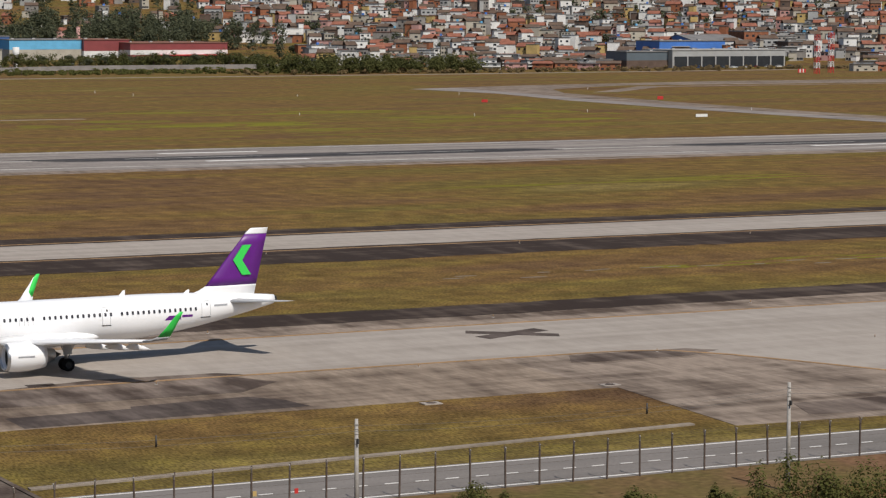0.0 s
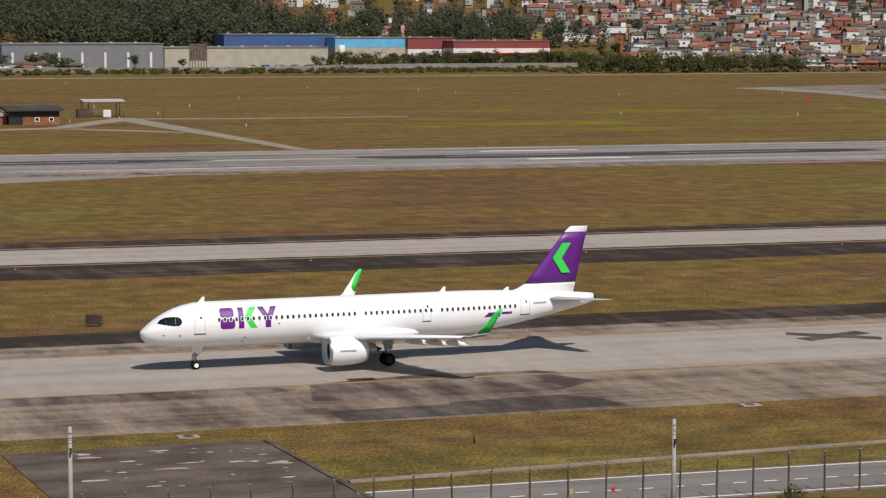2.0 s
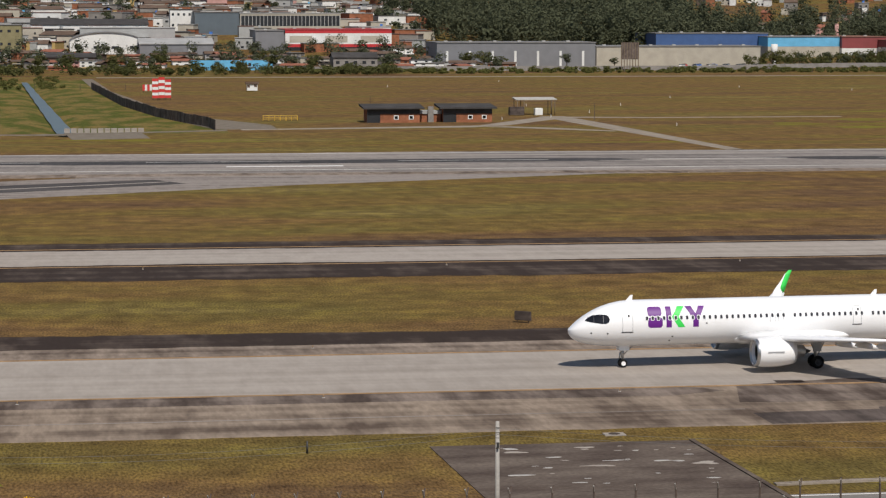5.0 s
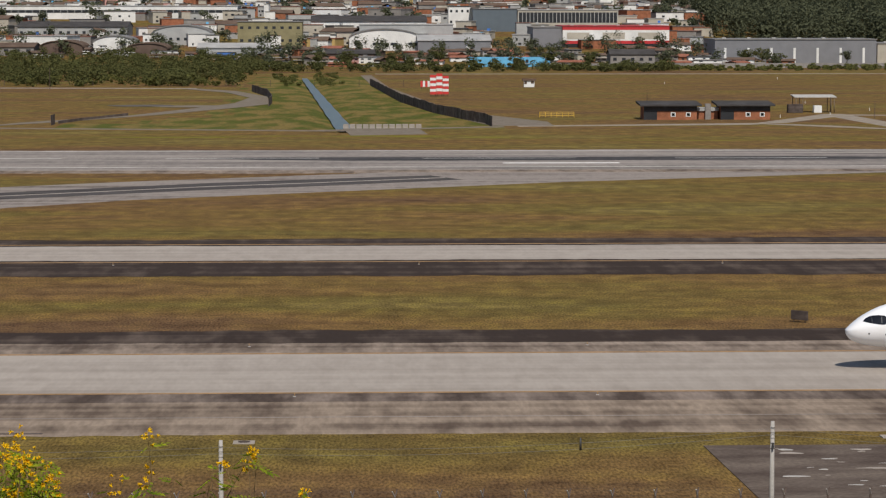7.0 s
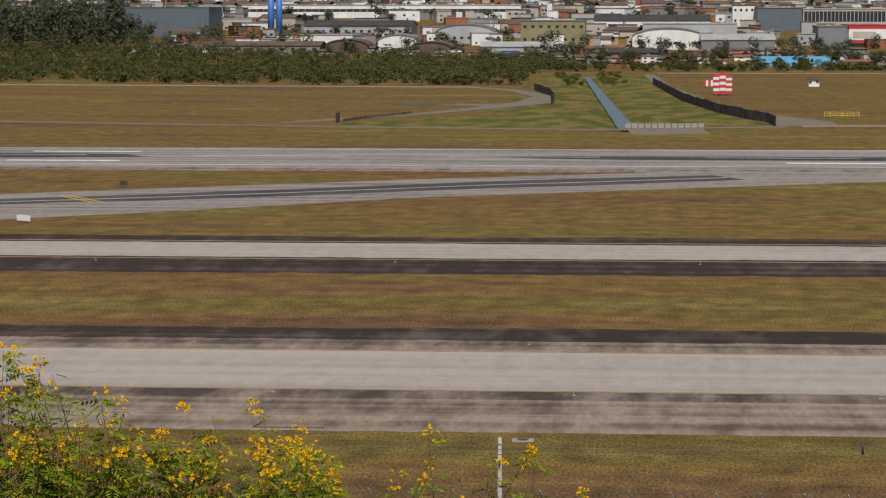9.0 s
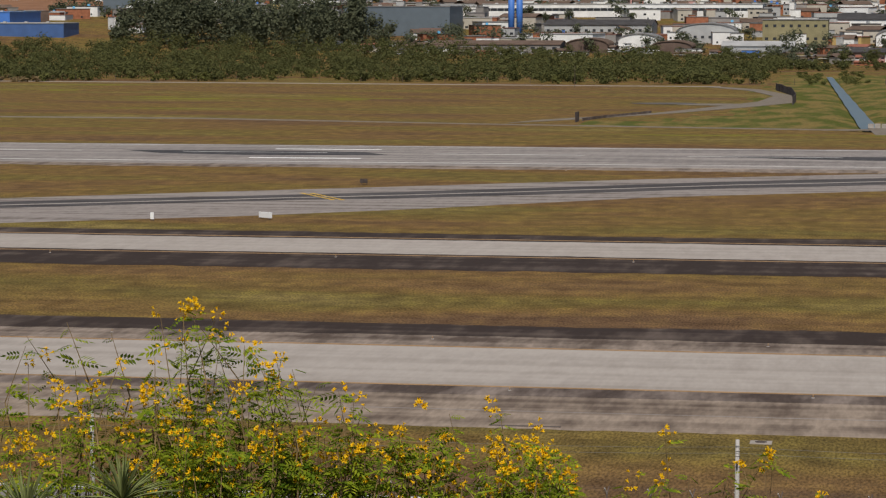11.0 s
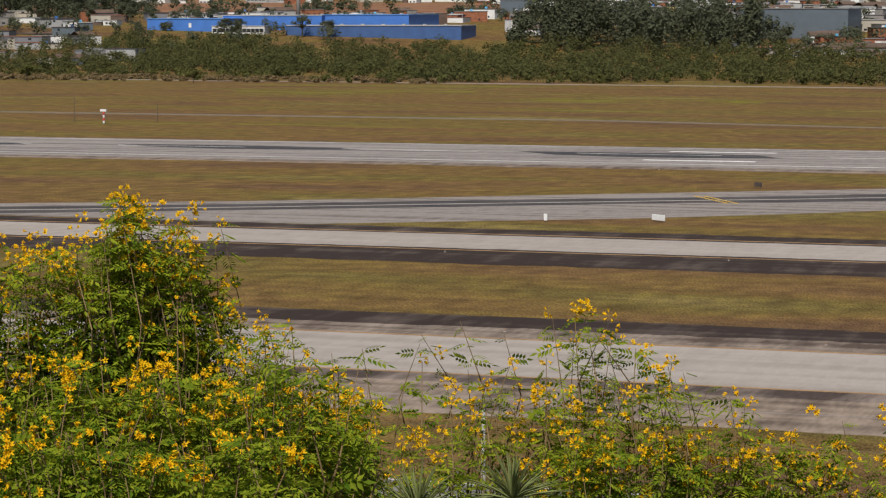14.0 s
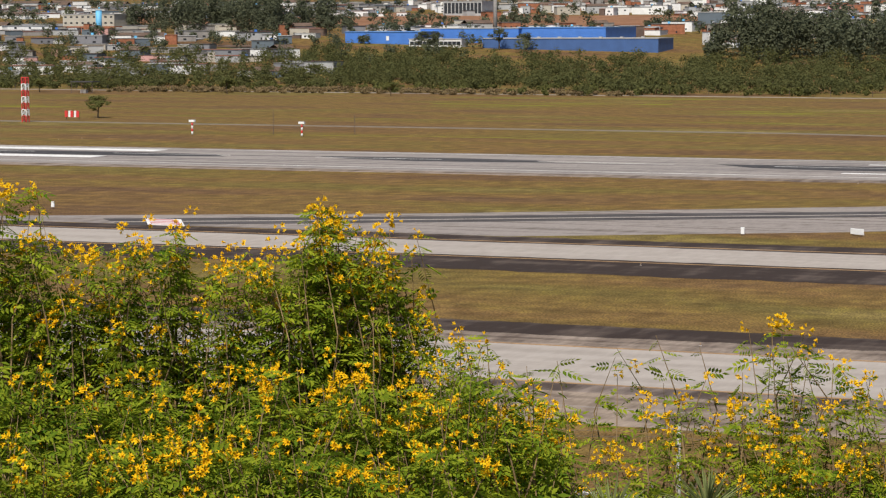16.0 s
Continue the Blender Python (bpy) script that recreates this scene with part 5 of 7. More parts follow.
building("warehouse", "blue-clad warehouse with a flat grey roof", 365.9, 439.3, 1562, 60, 17.5, W_NAVY, R_GREY, "flat")
building("warehouse", "light blue and grey warehouse with a flat roof", 433.1, 481.1, 1540, 60, 15.4, W_CREAM, R_GREY, "flat", bands=((0.55, 1.0, W_SKY),))
building("warehouse", "dark red warehouse with a flat roof", 480.3, 510.7, 1536, 60, 15.4, W_RED, R_RUST, "flat", bands=((0.1, 0.45, W_WHITE),))
building("warehouse", "red and white warehouse with a canopy", 504.1, 569.3, 1515, 70, 13.4, W_RED, R_RUST, "flat", bands=((0.36, 0.62, W_WHITE), (0.0, 0.24, W_DARK)), canopy=0.3)
building("warehouse", "long cream metal warehouse beside parked cars", 300.2, 398.3, 1432, 40, 11.1, W_CREAM, R_GREY, "flat")
building("shed", "windowless grey metal shed with pale strips", 199.5, 289.5, 1384, 45, 14.0, W_GREY, R_GREY, "flat", strips=7)
building("warehouse", "red and white warehouse with panelled front", 124.7, 188.7, 1500, 55, 20.5, W_WHITE, R_RED, "flat", bands=((0.84, 1.0, W_REDB), (0.2, 0.34, W_REDB), (0.0, 0.2, W_DARK)), panels=3)
building("annex", "grey metal annex beside the warehouse", 107.0, 124.9, 1502, 50, 19.8, W_GREY, R_GREY, "flat")
building("factory", "glazed factory hall above a cream wall", 105.7, 170.8, 1622, 60, 30.0, W_CREAM, R_PALE, "flat", glass=(0.42, 0.9, 26))
building("factory_wing", "dark grey metal factory wing", 76.8, 105.5, 1624, 60, 30.7, W_SLATE, R_GREY, "flat")
building("low_building", "low concrete building with a tiled porch roof", 137.1, 160.9, 1340, 18, 9.6, W_CONC, R_DARK, "gable", win=(1, 5))
building("wall_mural", "sky blue painted wall with dark graffiti bars", 60.6, 103.9, 1330, 1.0, 5.7, W_SKY, W_SKY, "none", bars=1)
building("hall", "white arched hall with a cream porch", -2.8, 39.4, 1480, 45, 19.4, W_WHITE, R_GREY, "arch", win=(1, 4))
building("warehouse", "low warehouse with a long dark roof", -27.1, 46.1, 1600, 55, 26.6, W_WHITE, R_DARK, "gable", win=(1, 16))
building("warehouse", "pale warehouse with a light metal roof", 3.3, 60.9, 1545, 40, 21.2, W_PALE, R_PALE, "flat")
building("shed", "grey corrugated metal shed among workshops", 37.1, 79.2, 1455, 40, 16.0, W_GREY, R_PALE, "gable")
building("open_shed", "open dark-roofed timber shed", -15.4, 11.1, 1385, 22, 8.7, W_BROWN, R_DARK, "gable")
building("house_block", "white two-storey house block", 62.3, 76.9, 1660, 14, 32.4, W_WHITE, R_DARK, "flat", win=(2, 4))
building("warehouse", "long white office warehouse with window bands", -276.5, -80.8, 1750, 60, 32.7, W_WHITE, R_PALE, "flat", glass=(0.5, 0.72, 40))
building("warehouse", "tall windowless blue-grey hall", -334.7, -266.2, 1552, 50, 31.3, W_SLATE, R_GREY, "flat")
building("warehouse", "long warehouse with a dark grey roof", -207.5, -140.3, 1560, 40, 23.2, W_PALE, R_DARK, "gable", win=(1, 14))
building("warehouse", "low brown-roofed workshop row", -256.7, -181.5, 1432, 30, 11.9, W_CONC, R_BROWN, "gable", win=(1, 12))
building("hall", "brown arched workshop by the scrub", -179.0, -154.9, 1440, 35, 13.2, W_BROWN, R_BROWN, "arch")
building("hall", "pale arched workshop by the scrub", -151.3, -127.5, 1465, 35, 15.8, W_WHITE, R_GREY, "arch")
building("hall", "brown arched workshop by the scrub", -129.4, -106.7, 1438, 35, 11.9, W_BROWN, R_BROWN, "arch")
building("hall", "large grey arched industrial hall", -121.6, -86.0, 1520, 40, 21.4, W_PALE, R_GREY, "arch", win=(1, 8))
building("office", "olive plastered office with palms", -69.5, -30.9, 1505, 30, 23.2, W_OLIVE, R_GREY, "flat", win=(2, 8))
building("shed", "grey metal shed beside a blue box", -88.0, -48.1, 1420, 25, 11.9, W_PALE, R_PALE, "gable")
building("kiosk", "small blue and white box", -76.5, -66.7, 1408, 8, 7.0, W_BLUE, R_PALE, "flat")
building("warehouse", "bright blue metal warehouse behind scrub", -718.4, -664.1, 1500, 60, 25.5, W_BLUE, R_BLUE, "flat", bars=1)
building("warehouse", "long bright blue warehouse wing", -677.3, -607.1, 1530, 60, 27.6, W_BLUE, R_PALE, "flat")
building("warehouse", "blue warehouse wing with a white roof", -609.1, -548.4, 1535, 60, 27.9, W_BLUE, R_BLUE, "flat")
building("warehouse", "low dark blue metal warehouse", -616.0, -497.6, 1490, 30, 21.2, W_NAVY, R_PALE, "flat")
building("annex", "white louvred annex of the warehouse", -666.7, -629.9, 1488, 10, 20.8, W_WHITE, R_PALE, "flat", glass=(0.3, 0.75, 12))
building("office", "cream office with brick ground floor", -973.2, -930.3, 1560, 30, 38.4, W_CREAM, R_PALE, "flat", bands=((0.0, 0.35, W_BRICK),), win=(3, 9))
building("workshop", "low brown-roofed workshop among trees", -820.4, -745.4, 1430, 25, 17.7, W_CONC, R_BROWN, "gable")
building("workshop", "white gabled workshop among trees", -848.5, -834.2, 1470, 20, 22.2, W_WHITE, R_PALE, "gable")
building("workshop", "white gabled workshop among trees", -834.2, -819.6, 1470, 20, 22.2, W_WHITE, R_PALE, "gable")
building("workshop", "grey roofed workshop row", -1066.3, -1011.3, 1620, 30, 32.0, W_CONC, R_GREY, "gable", win=(1, 8))
building("workshop", "low pale workshop with brown roof", -958.6, -922.3, 1470, 30, 22.7, W_PALE, R_BROWN, "gable", win=(1, 6))
building("workshop", "grey roofed workshop among trees", -919.6, -859.5, 1480, 30, 24.1, W_WHITE, R_GREY, "gable", win=(1, 8))
building("shed", "grey-blue metal shed on the slope", -557.5, -536.9, 1760, 30, 38.1, W_SLATE, R_PALE, "flat")
building("shed", "pale low shed on the slope", -538.4, -509.9, 1765, 30, 36.8, W_PALE, R_PALE, "gable")
building("factory", "pale glazed office block on the slope", -928.6, -889.4, 2150, 30, 51.1, W_PALE, R_PALE, "flat", glass=(0.2, 0.9, 10))
building("showroom", "glazed car showroom with white columns", 763.6, 842.5, 1285, 35, 10.7, W_PALE, R_PALE, "flat", glass=(0.0, 0.66, 8))
building("annex", "dark grey box beside the showroom", 735.3, 765.4, 1290, 25, 9.8, W_SLATE, R_GREY, "flat", bands=((0.0, 0.5, W_BROWN),))
building("warehouse", "blue metal warehouse with a low roof", 813.3, 862.2, 1385, 30, 14.9, W_BLUE, R_GREY, "flat")
building("warehouse", "large blue gabled warehouse", 865.2, 903.8, 1430, 40, 18.7, W_BLUE, R_GREY, "gable")
building("office", "red brick office block", 911.5, 930.8, 1440, 20, 20.5, W_BRICK, R_GREY, "flat", win=(2, 4))
building("office", "pale concrete office block", 921.5, 938.9, 1420, 16, 17.6, W_CONC, R_GREY, "flat", win=(3, 5))
building("hall", "white rendered block on the slope", 660.4, 681.1, 1660, 20, 21.6, W_WHITE, R_PALE, "flat")
building("low_building", "low white boundary building", 562.4, 581.0, 1480, 10, 3.6, W_PALE, R_PALE, "flat")
building("workshop", "brick and grey workshop by the fence", 920.5, 967.5, 1400, 30, 14.0, W_BROWN, R_GREY, "flat", win=(2, 8))


def round_tower(name, label, x, y, r, z1, material, cap=None):
    zb = land(x, y)
    th = thing(name, pose(x, y, zb), label, name.replace("_", " "))
    bm = bmesh.new()
    tube(bm, (0, 0, -1), (0, 0, z1 - zb if not cap else (z1 - zb) * 0.55), r if not cap else r * 0.45, r if not cap else r * 0.45, 18)
    part("shaft", bm, material, th)
    if cap:
        bm = bmesh.new()
        tube(bm, (0, 0, (z1 - zb) * 0.5), (0, 0, z1 - zb), r, r, 18)
        part("tank", bm, cap, th)
    else:
        bm = bmesh.new()
        tube(bm, (0, 0, z1 - zb), (0, 0, z1 - zb + 0.4), r * 1.08, r * 1.08, 18)
        part("rim", bm, material, th)


round_tower("water_tower", "white cylindrical water tower on a stem", 399, 1405, 1.9, 12.9, W_WHITE, W_WHITE)
round_tower("chimney", "pale pink brick chimney", 509, 1640, 1.3, 22.9, W_PINK)
round_tower("water_tower", "tall blue cylindrical water tower", -228.4, 1560, 2.0, 45, W_BLUE)
round_tower("water_tower", "tall blue cylindrical water tower", -223.2, 1560, 2.0, 45, W_BLUE)
round_tower("water_tower", "tall pale blue water tower", -931, 1540, 2.2, 41, W_SKY)
round_tower("chimney", "tall slender concrete chimney", -652, 1600, 1.3, 58, W_CONC)
bt = thing("billboard_frame", pose(289, 1293, 0), "dark steel frame of a billboard seen from behind", "billboard")
for i in range(7):
    bm = bmesh.new()
    tube(bm, (-4.5 + i * 1.5, 0, 0), (-4.5 + i * 1.5, 0, 15.4), 0.22, 0.22, 5)
    part("upright", bm, WOOD, bt)
bm = bmesh.new()
box(bm, -4.8, 4.8, -0.1, 0.1, 6.5, 15.4)
part("panel", bm, RUST, bt)
pw = thing("perimeter_wall", pose(0, 0, 0), "low grey concrete wall along the field's edge", "boundary wall")
for i in range(52):
    bm = bmesh.new()
    x = 120 + i * 9
    y = 1318 + (0 if x < 330 else min((x - 330) * 0.62, 60))
    box(bm, x, x + 8.9, y, y + 0.4, -0.5, 2.6)
    part("wall_panel", bm, W_CONC, pw)
pw2 = thing("wire_fence", pose(0, 0, 0), "thin dark wire fence along the far perimeter", "fence")
for i in range(90):
    bm = bmesh.new()
    x = -700 + i * 18
    y = 1250 + x * 0.02 if x > 20 else 1010 - x * 0.045
    tube(bm, (x, y + 8, 0), (x, y + 8, 2.6), 0.1, 0.1, 5)
    part("post", bm, POST, pw2)


# ---- parked cars ----
def car(paint, label):
    th = thing("car", pose(0, 0, 0), label, "car", "parked cars")
    bm = bmesh.new()
    loft(bm, [[(x, -0.85 * k, 0.3), (x, 0.85 * k, 0.3), (x, 0.88 * k, z), (x, -0.88 * k, z)] for x, z, k in ((-2.1, 0.6, 0.9), (-1.9, 0.85, 1), (-0.9, 0.92, 1), (1.4, 0.95, 1), (2.0, 0.9, 1), (2.15, 0.55, 0.92))], smooth=False)
    part("body", bm, paint, th)
    bm = bmesh.new()
    loft(bm, [[(-1.0, -0.8, 0.9), (-1.0, 0.8, 0.9), (1.7, 0.8, 0.93), (1.7, -0.8, 0.93)], [(-0.3, -0.62, 1.42), (-0.3, 0.62, 1.42), (1.2, 0.62, 1.42), (1.2, -0.62, 1.42)]], smooth=False)
    part("cabin", bm, W_DARK, th, "dark glazed cabin")
    bm = bmesh.new()
    box(bm, -0.32, 1.22, -0.63, 0.63, 1.4, 1.46)
    part("roof", bm, paint, th)
    for x in (-1.35, 1.35):
        for y in (-0.8, 0.8):
            bm = bmesh.new()
            tube(bm, (x, y - 0.1, 0.31), (x, y + 0.1, 0.31), 0.31, 0.31, 12)
            part("wheel", bm, TYRE, th)
    return th


cars = [car(m, f"parked {n} car outside the warehouses") for n, m in (("white", SIGN_W), ("silver", W_PALE), ("red", RED_P), ("dark grey", W_SLATE), ("blue", W_BLUE))]
spots = []
for i in range(34):
    spots.append((345 + i * 2.9 + rng.uniform(-0.4, 0.4), 1412 + 5 * (i % 3)))
for i in range(10):
    spots.append((770 + i * 8, 1278))
for i in range(16):
    spots.append((-250 + i * 6, 1500 + 6 * (i % 2)))
for i in range(10):
    spots.append((455 + i * 6, 1480))
for i, (x, y) in enumerate(spots):
    m = pose(x, y, land(x, y), 0, 0, rng.choice((0, 80, 90, 100, 180)))
    if i < 5:
        cars[i].matrix_basis = m
    else:
        copy_thing(cars[rng.choice((0, 0, 1, 1, 2, 3, 3, 4))], m)


# ---- trees ----
def foliage(rs, centres, n, size, flat=1.0):
    """Many small leaf clumps, each a bent pair of triangles, round ellipsoids (x, y, z, rx, rz)."""
    vs = []
    for cx, cy, cz, rx, rz in centres:
        u = rs.normal(size=(n, 3))
        u /= np.linalg.norm(u, axis=1)[:, None]
        rad = rs.uniform(0.55, 1.08, (n, 1)) * (1 + 0.22 * np.sin(u[:, :1] * 5 + cx) * np.cos(u[:, 1:2] * 4 + cz))
        p = u * rad * np.array([rx, rx, rz]) + np.array([cx, cy, cz])
        nrm = u + np.array([0, 0, 0.8]) + 0.45 * rs.normal(size=(n, 3))
        nrm /= np.linalg.norm(nrm, axis=1)[:, None]
        a = np.cross(nrm, rs.normal(size=(n, 3)))
        a /= np.linalg.norm(a, axis=1)[:, None]
        b = np.cross(nrm, a)
        b /= np.linalg.norm(b, axis=1)[:, None] + 1e-6
        s = size * rs.uniform(0.5, 1.3, (n, 1))
        c = np.cross(a, b)
        vs.append(np.stack([p - a * s, p + b * s * 0.55 + c * s * 0.2, p + a * s, p - b * s * 0.55 + c * s * 0.2], 1).reshape(-1, 3))
    v = np.concatenate(vs)
    return v, np.arange(len(v)).reshape(-1, 4)


def tree(seed, h, spread, leaf, label, clumps=16, per=70, size=0.45, tall=0.45):
    """A trunk with limbs, and a crown of leaf clumps with gaps."""
    rs = np.random.RandomState(seed)
    th = thing("tree", pose(0, 0, 0), label, "tree")
    bm = bmesh.new()
    tube(bm, (0, 0, -1), (0.1 * spread, 0, h * 0.55), 0.035 * h, 0.02 * h, 8)
    tube(bm, (0.1 * spread, 0, h * 0.55), (0, 0, h * 0.9), 0.02 * h, 0.006 * h, 6)
    cs = []
    for i in range(clumps):
        a = rs.uniform(0, math.tau)
        z = h * rs.uniform(1 - tall * 1.25, 0.93)
        r = spread * rs.uniform(0.15, 0.8) * (1.1 - 0.75 * abs((z / h - (1 - tall * 0.65)) / tall))
        cs.append((r * math.cos(a), r * math.sin(a), z, spread * rs.uniform(0.22, 0.42), h * tall * rs.uniform(0.13, 0.26)))
        if i < 7:
            tube(bm, (0.06 * spread, 0, z * 0.62), (r * math.cos(a) * 0.9, r * math.sin(a) * 0.9, z), 0.012 * h, 0.004 * h, 5)
    part("trunk", bm, BARK, th)
    v, f = foliage(rs, cs, per, size)
    cr = raw("crown", v, f, leaf)
    cr.parent = th
    return th


kinds = [tree(1, 12, 6, LEAF_DARK, "dark green broad-crowned tree by the buildings"), tree(2, 10, 5.5, LEAF_SCRUB, "olive green spreading tree by the perimeter"),
         tree(3, 24, 5.5, LEAF_DARK, "tall dark eucalyptus tree", 22, 70, 0.6, 0.6), tree(4, 8, 5, LEAF_BUSH, "light green bushy tree in scrub", 14)]


def plant(k, x, y, s):
    m = pose(x, y, land(x, y) - 0.2, 0, 0, rng.uniform(0, 360)) @ Matrix.Diagonal((s, s, s * rng.uniform(0.85, 1.15), 1))
    if not kinds[k].get("placed"):
        kinds[k]["placed"] = 1
        kinds[k].matrix_basis = m
    else:
        c = copy_thing(kinds[k], m)


for k, s, spots in ((0, 0.9, ((430, 1398), (440, 1392), (452, 1396), (462, 1400), (415, 1402), (490, 1400), (502, 1396), (548, 1405), (270, 1372), (300, 1376), (185, 1378), (175, 1372), (160, 1385))),
                    (1, 1.0, ((215, 1350), (222, 1345), (232, 1350), (475, 1385), (520, 1385), (395, 1390), (100, 1290), (85, 1290), (60, 1280), (30, 1270), (120, 1300), (20, 1300), (-20, 1330), (-5, 1300), (45, 1320), (530, 1390))),
                    (2, 0.9, ((520, 1640), (535, 1650), (550, 1645), (585, 1640), (600, 1650), (610, 1600), (620, 1620), (640, 1650), (480, 1680), (460, 1700), (440, 1710), (495, 1660), (570, 1610), (-330, 1520), (-210, 1600), (-195, 1590), (-290, 1470))),
                    (0, 1.3, ((-760, 1560), (-745, 1570), (-730, 1565), (-715, 1575), (-775, 1575), (-790, 1560), (-700, 1560), (-690, 1580), (-805, 1570), (-820, 1580), (-600, 1480), (-585, 1480), (-640, 1470), (-655, 1475), (-660, 1490))),
                    (3, 0.9, ((-448, 735), (-455, 995), (-540, 1000), (-620, 1010), (-640, 1005), (700, 1300), (860, 1310)))):
    for x, y in spots:
        plant(k, x + rng.uniform(-3, 3), y, s * rng.uniform(0.8, 1.2))


def woods(name, seed, spots, leaf, label, per=90, size=0.8, core=1.8):
    """A mass of far crowns that nobody could count."""
    rs = np.random.RandomState(seed)
    cs = []
    for x, y, r, h in spots:
        z = land(x, y)
        for _ in range(3):
            cs.append((x + rs.uniform(-0.6, 0.6) * r, y + rs.uniform(-0.6, 0.6) * r, z + h * rs.uniform(0.45, 0.8), r * rs.uniform(0.45, 0.75), h * rs.uniform(0.2, 0.36)))
        cs.append((x, y, z + h * 0.3, r * 0.8, h * 0.3))
    v, f = foliage(rs, cs, per // 4 + 8, size)
    v2, _ = foliage(rs, [(a, b, c, r * 0.62, q * 0.62) for a, b, c, r, q in cs], 9, size * core)
    v = np.concatenate([v, v2])
    f = np.arange(len(v)).reshape(-1, 4)
    return tagged(raw(name, v, f, leaf), label, "woodland", "", "stuff")


def scatter(seed, n, x0, x1, y0, y1, r, h, keep=lambda x, y: True, edge=0.0):
    rs = random.Random(seed)
    out = []
    while len(out) < n:
        x, y = rs.uniform(x0, x1), rs.uniform(y0, y1)
        if keep(x, y):
            k = rs.uniform(0.6, 1.25)
            out.append((x, y, r * k, h * k * rs.uniform(0.8, 1.2)))
    return out


front = lambda x: 1030 + 18 * math.sin(x * 0.02) + 10 * math.sin(x * 0.071) + max(0, (-x - 350)) * 0.12
woods("scrub_woodland", 11, [(x, y, r, h * (0.8 + (y - 1015) / 400 * (0.7 if -430 < x < -230 else 0.3 if x < -430 else 0.1))) for x, y, r, h in scatter(1, 1450, -1000, -48, 1015, 1420, 5.5, 7.5, lambda x, y: y > front(x) and (x > -430 or y < front(x) + (400 if x / y > -0.5 else 120) + 30 * math.sin(x * 0.03)) and not (y < front(x) + 60 and -520 < x < -380))], LEAF_SCRUB, "dense olive scrub woodland behind the field", 100, 0.55, 1.6)
woods("scrub_woodland", 31, scatter(21, 430, -1080, -470, 1090, 1330, 6, 10.5, lambda x, y: y > front(x) + 45), LEAF_SCRUB, "taller olive trees behind the scrub", 110, 0.55, 1.6)
woods("scrub_edge", 12, scatter(2, 260, -900, -48, 1012, 1110, 3.0, 3.6, lambda x, y: y > front(x) - 8), LEAF_BUSH, "lighter scrub along the woodland edge", 60, 0.5)
woods("eucalyptus_wood", 13, scatter(3, 100, -455, -300, 1425, 1520, 7, 30), LEAF_DARK, "tall dark eucalyptus clump above the scrub", 420, 1.0)
woods("eucalyptus_wood", 14, scatter(4, 430, 232, 452, 1585, 1900, 7, 27, lambda x, y: x < 452 - (1900 - y) * 0.02), LEAF_DARK, "dark eucalyptus forest on the slope", 190, 1.0)
woods("eucalyptus_wood", 21, scatter(10, 190, 400, 640, 1590, 1780, 6, 17), LEAF_DARK, "dark trees behind the red warehouse", 200, 0.85)
woods("scrub_patch", 15, scatter(5, 120, 500, 620, 1232, 1300, 5, 9), LEAF_SCRUB, "olive bushes along the perimeter", 110, 0.6)
woods("scrub_patch", 16, scatter(6, 130, -60, 160, 1235, 1290, 3.5, 5), LEAF_SCRUB, "low bushes along the perimeter", 80, 0.5)
woods("town_trees", 17, scatter(7, 420, 560, 1700, 1500, 2300, 5.5, 10), LEAF_DARK, "dark trees scattered between the houses", 75, 0.8)
woods("town_trees", 18, scatter(8, 420, -1500, 240, 1640, 2700, 7, 11), LEAF_DARK, "dark trees among far buildings", 75, 1.0)
woods("hill_trees", 22, scatter(12, 90, -930, -800, 1560, 1680, 8, 29), LEAF_DARK, "dark tree clump on the far rise", 300, 0.9)
woods("yard_trees", 23, scatter(13, 95, -60, 235, 1330, 1500, 5, 9), LEAF_DARK, "dark trees between the workshops", 130, 0.6)
woods("yard_trees", 24, scatter(14, 60, -330, -50, 1440, 1560, 6, 10), LEAF_DARK, "dark trees between the industrial halls", 130, 0.7)
woods("yard_trees", 25, scatter(15, 110, 385, 560, 1385, 1425, 4.5, 8), LEAF_SCRUB, "trees along the warehouse fronts", 130, 0.55)
woods("yard_trees", 26, scatter(16, 160, -1250, -560, 1340, 1640, 6, 10), LEAF_DARK, "trees among low workshops", 130, 0.7)
woods("reed_strip", 27, scatter(17, 260, -620, -350, 1012, 1068, 2.2, 2.0), REEDS, "pale dry reeds before the woodland", 36, 0.45)
woods("reed_strip", 28, scatter(18, 190, 470, 900, 1225, 1262, 2.2, 2.2), REEDS, "pale dry reeds along the perimeter", 36, 0.45)
woods("brush_strip", 19, scatter(9, 420, 100, 560, 1262, 1312, 2.4, 2.2), LEAF_BUSH, "dry brush strip along the boundary wall", 40, 0.45)
woods("canal_brush", 20, [(-3 - 0.042 * (y - 680) + s * rng.uniform(4, 14), y + rng.uniform(-14, 14), rng.uniform(1.2, 3.0), rng.uniform(0.8, 2.2)) for y in range(1030, 1190, 9) for s in (-1, 1)], LEAF_BUSH, "low brush on the canal banks", 90, 0.35, 1.2)
# bare red earth on the far slope
earth_v, earth_f = [], []
for j in range(13):
    for i in range(41):
        x, y = -1180 + i * 15, 1880 + j * 26 + 14 * math.sin(i * 0.7)
        earth_v.append((x, y, land(x, y) + 0.6))
for j in range(12):
    for i in range(40):
        earth_f.append((j * 41 + i, j * 41 + i + 1, (j + 1) * 41 + i + 1, (j + 1) * 41 + i))
tagged(raw("earth_slope", earth_v, earth_f, DIRT, True), "bare red earth cut into the far slope", "ground", "", "structure")


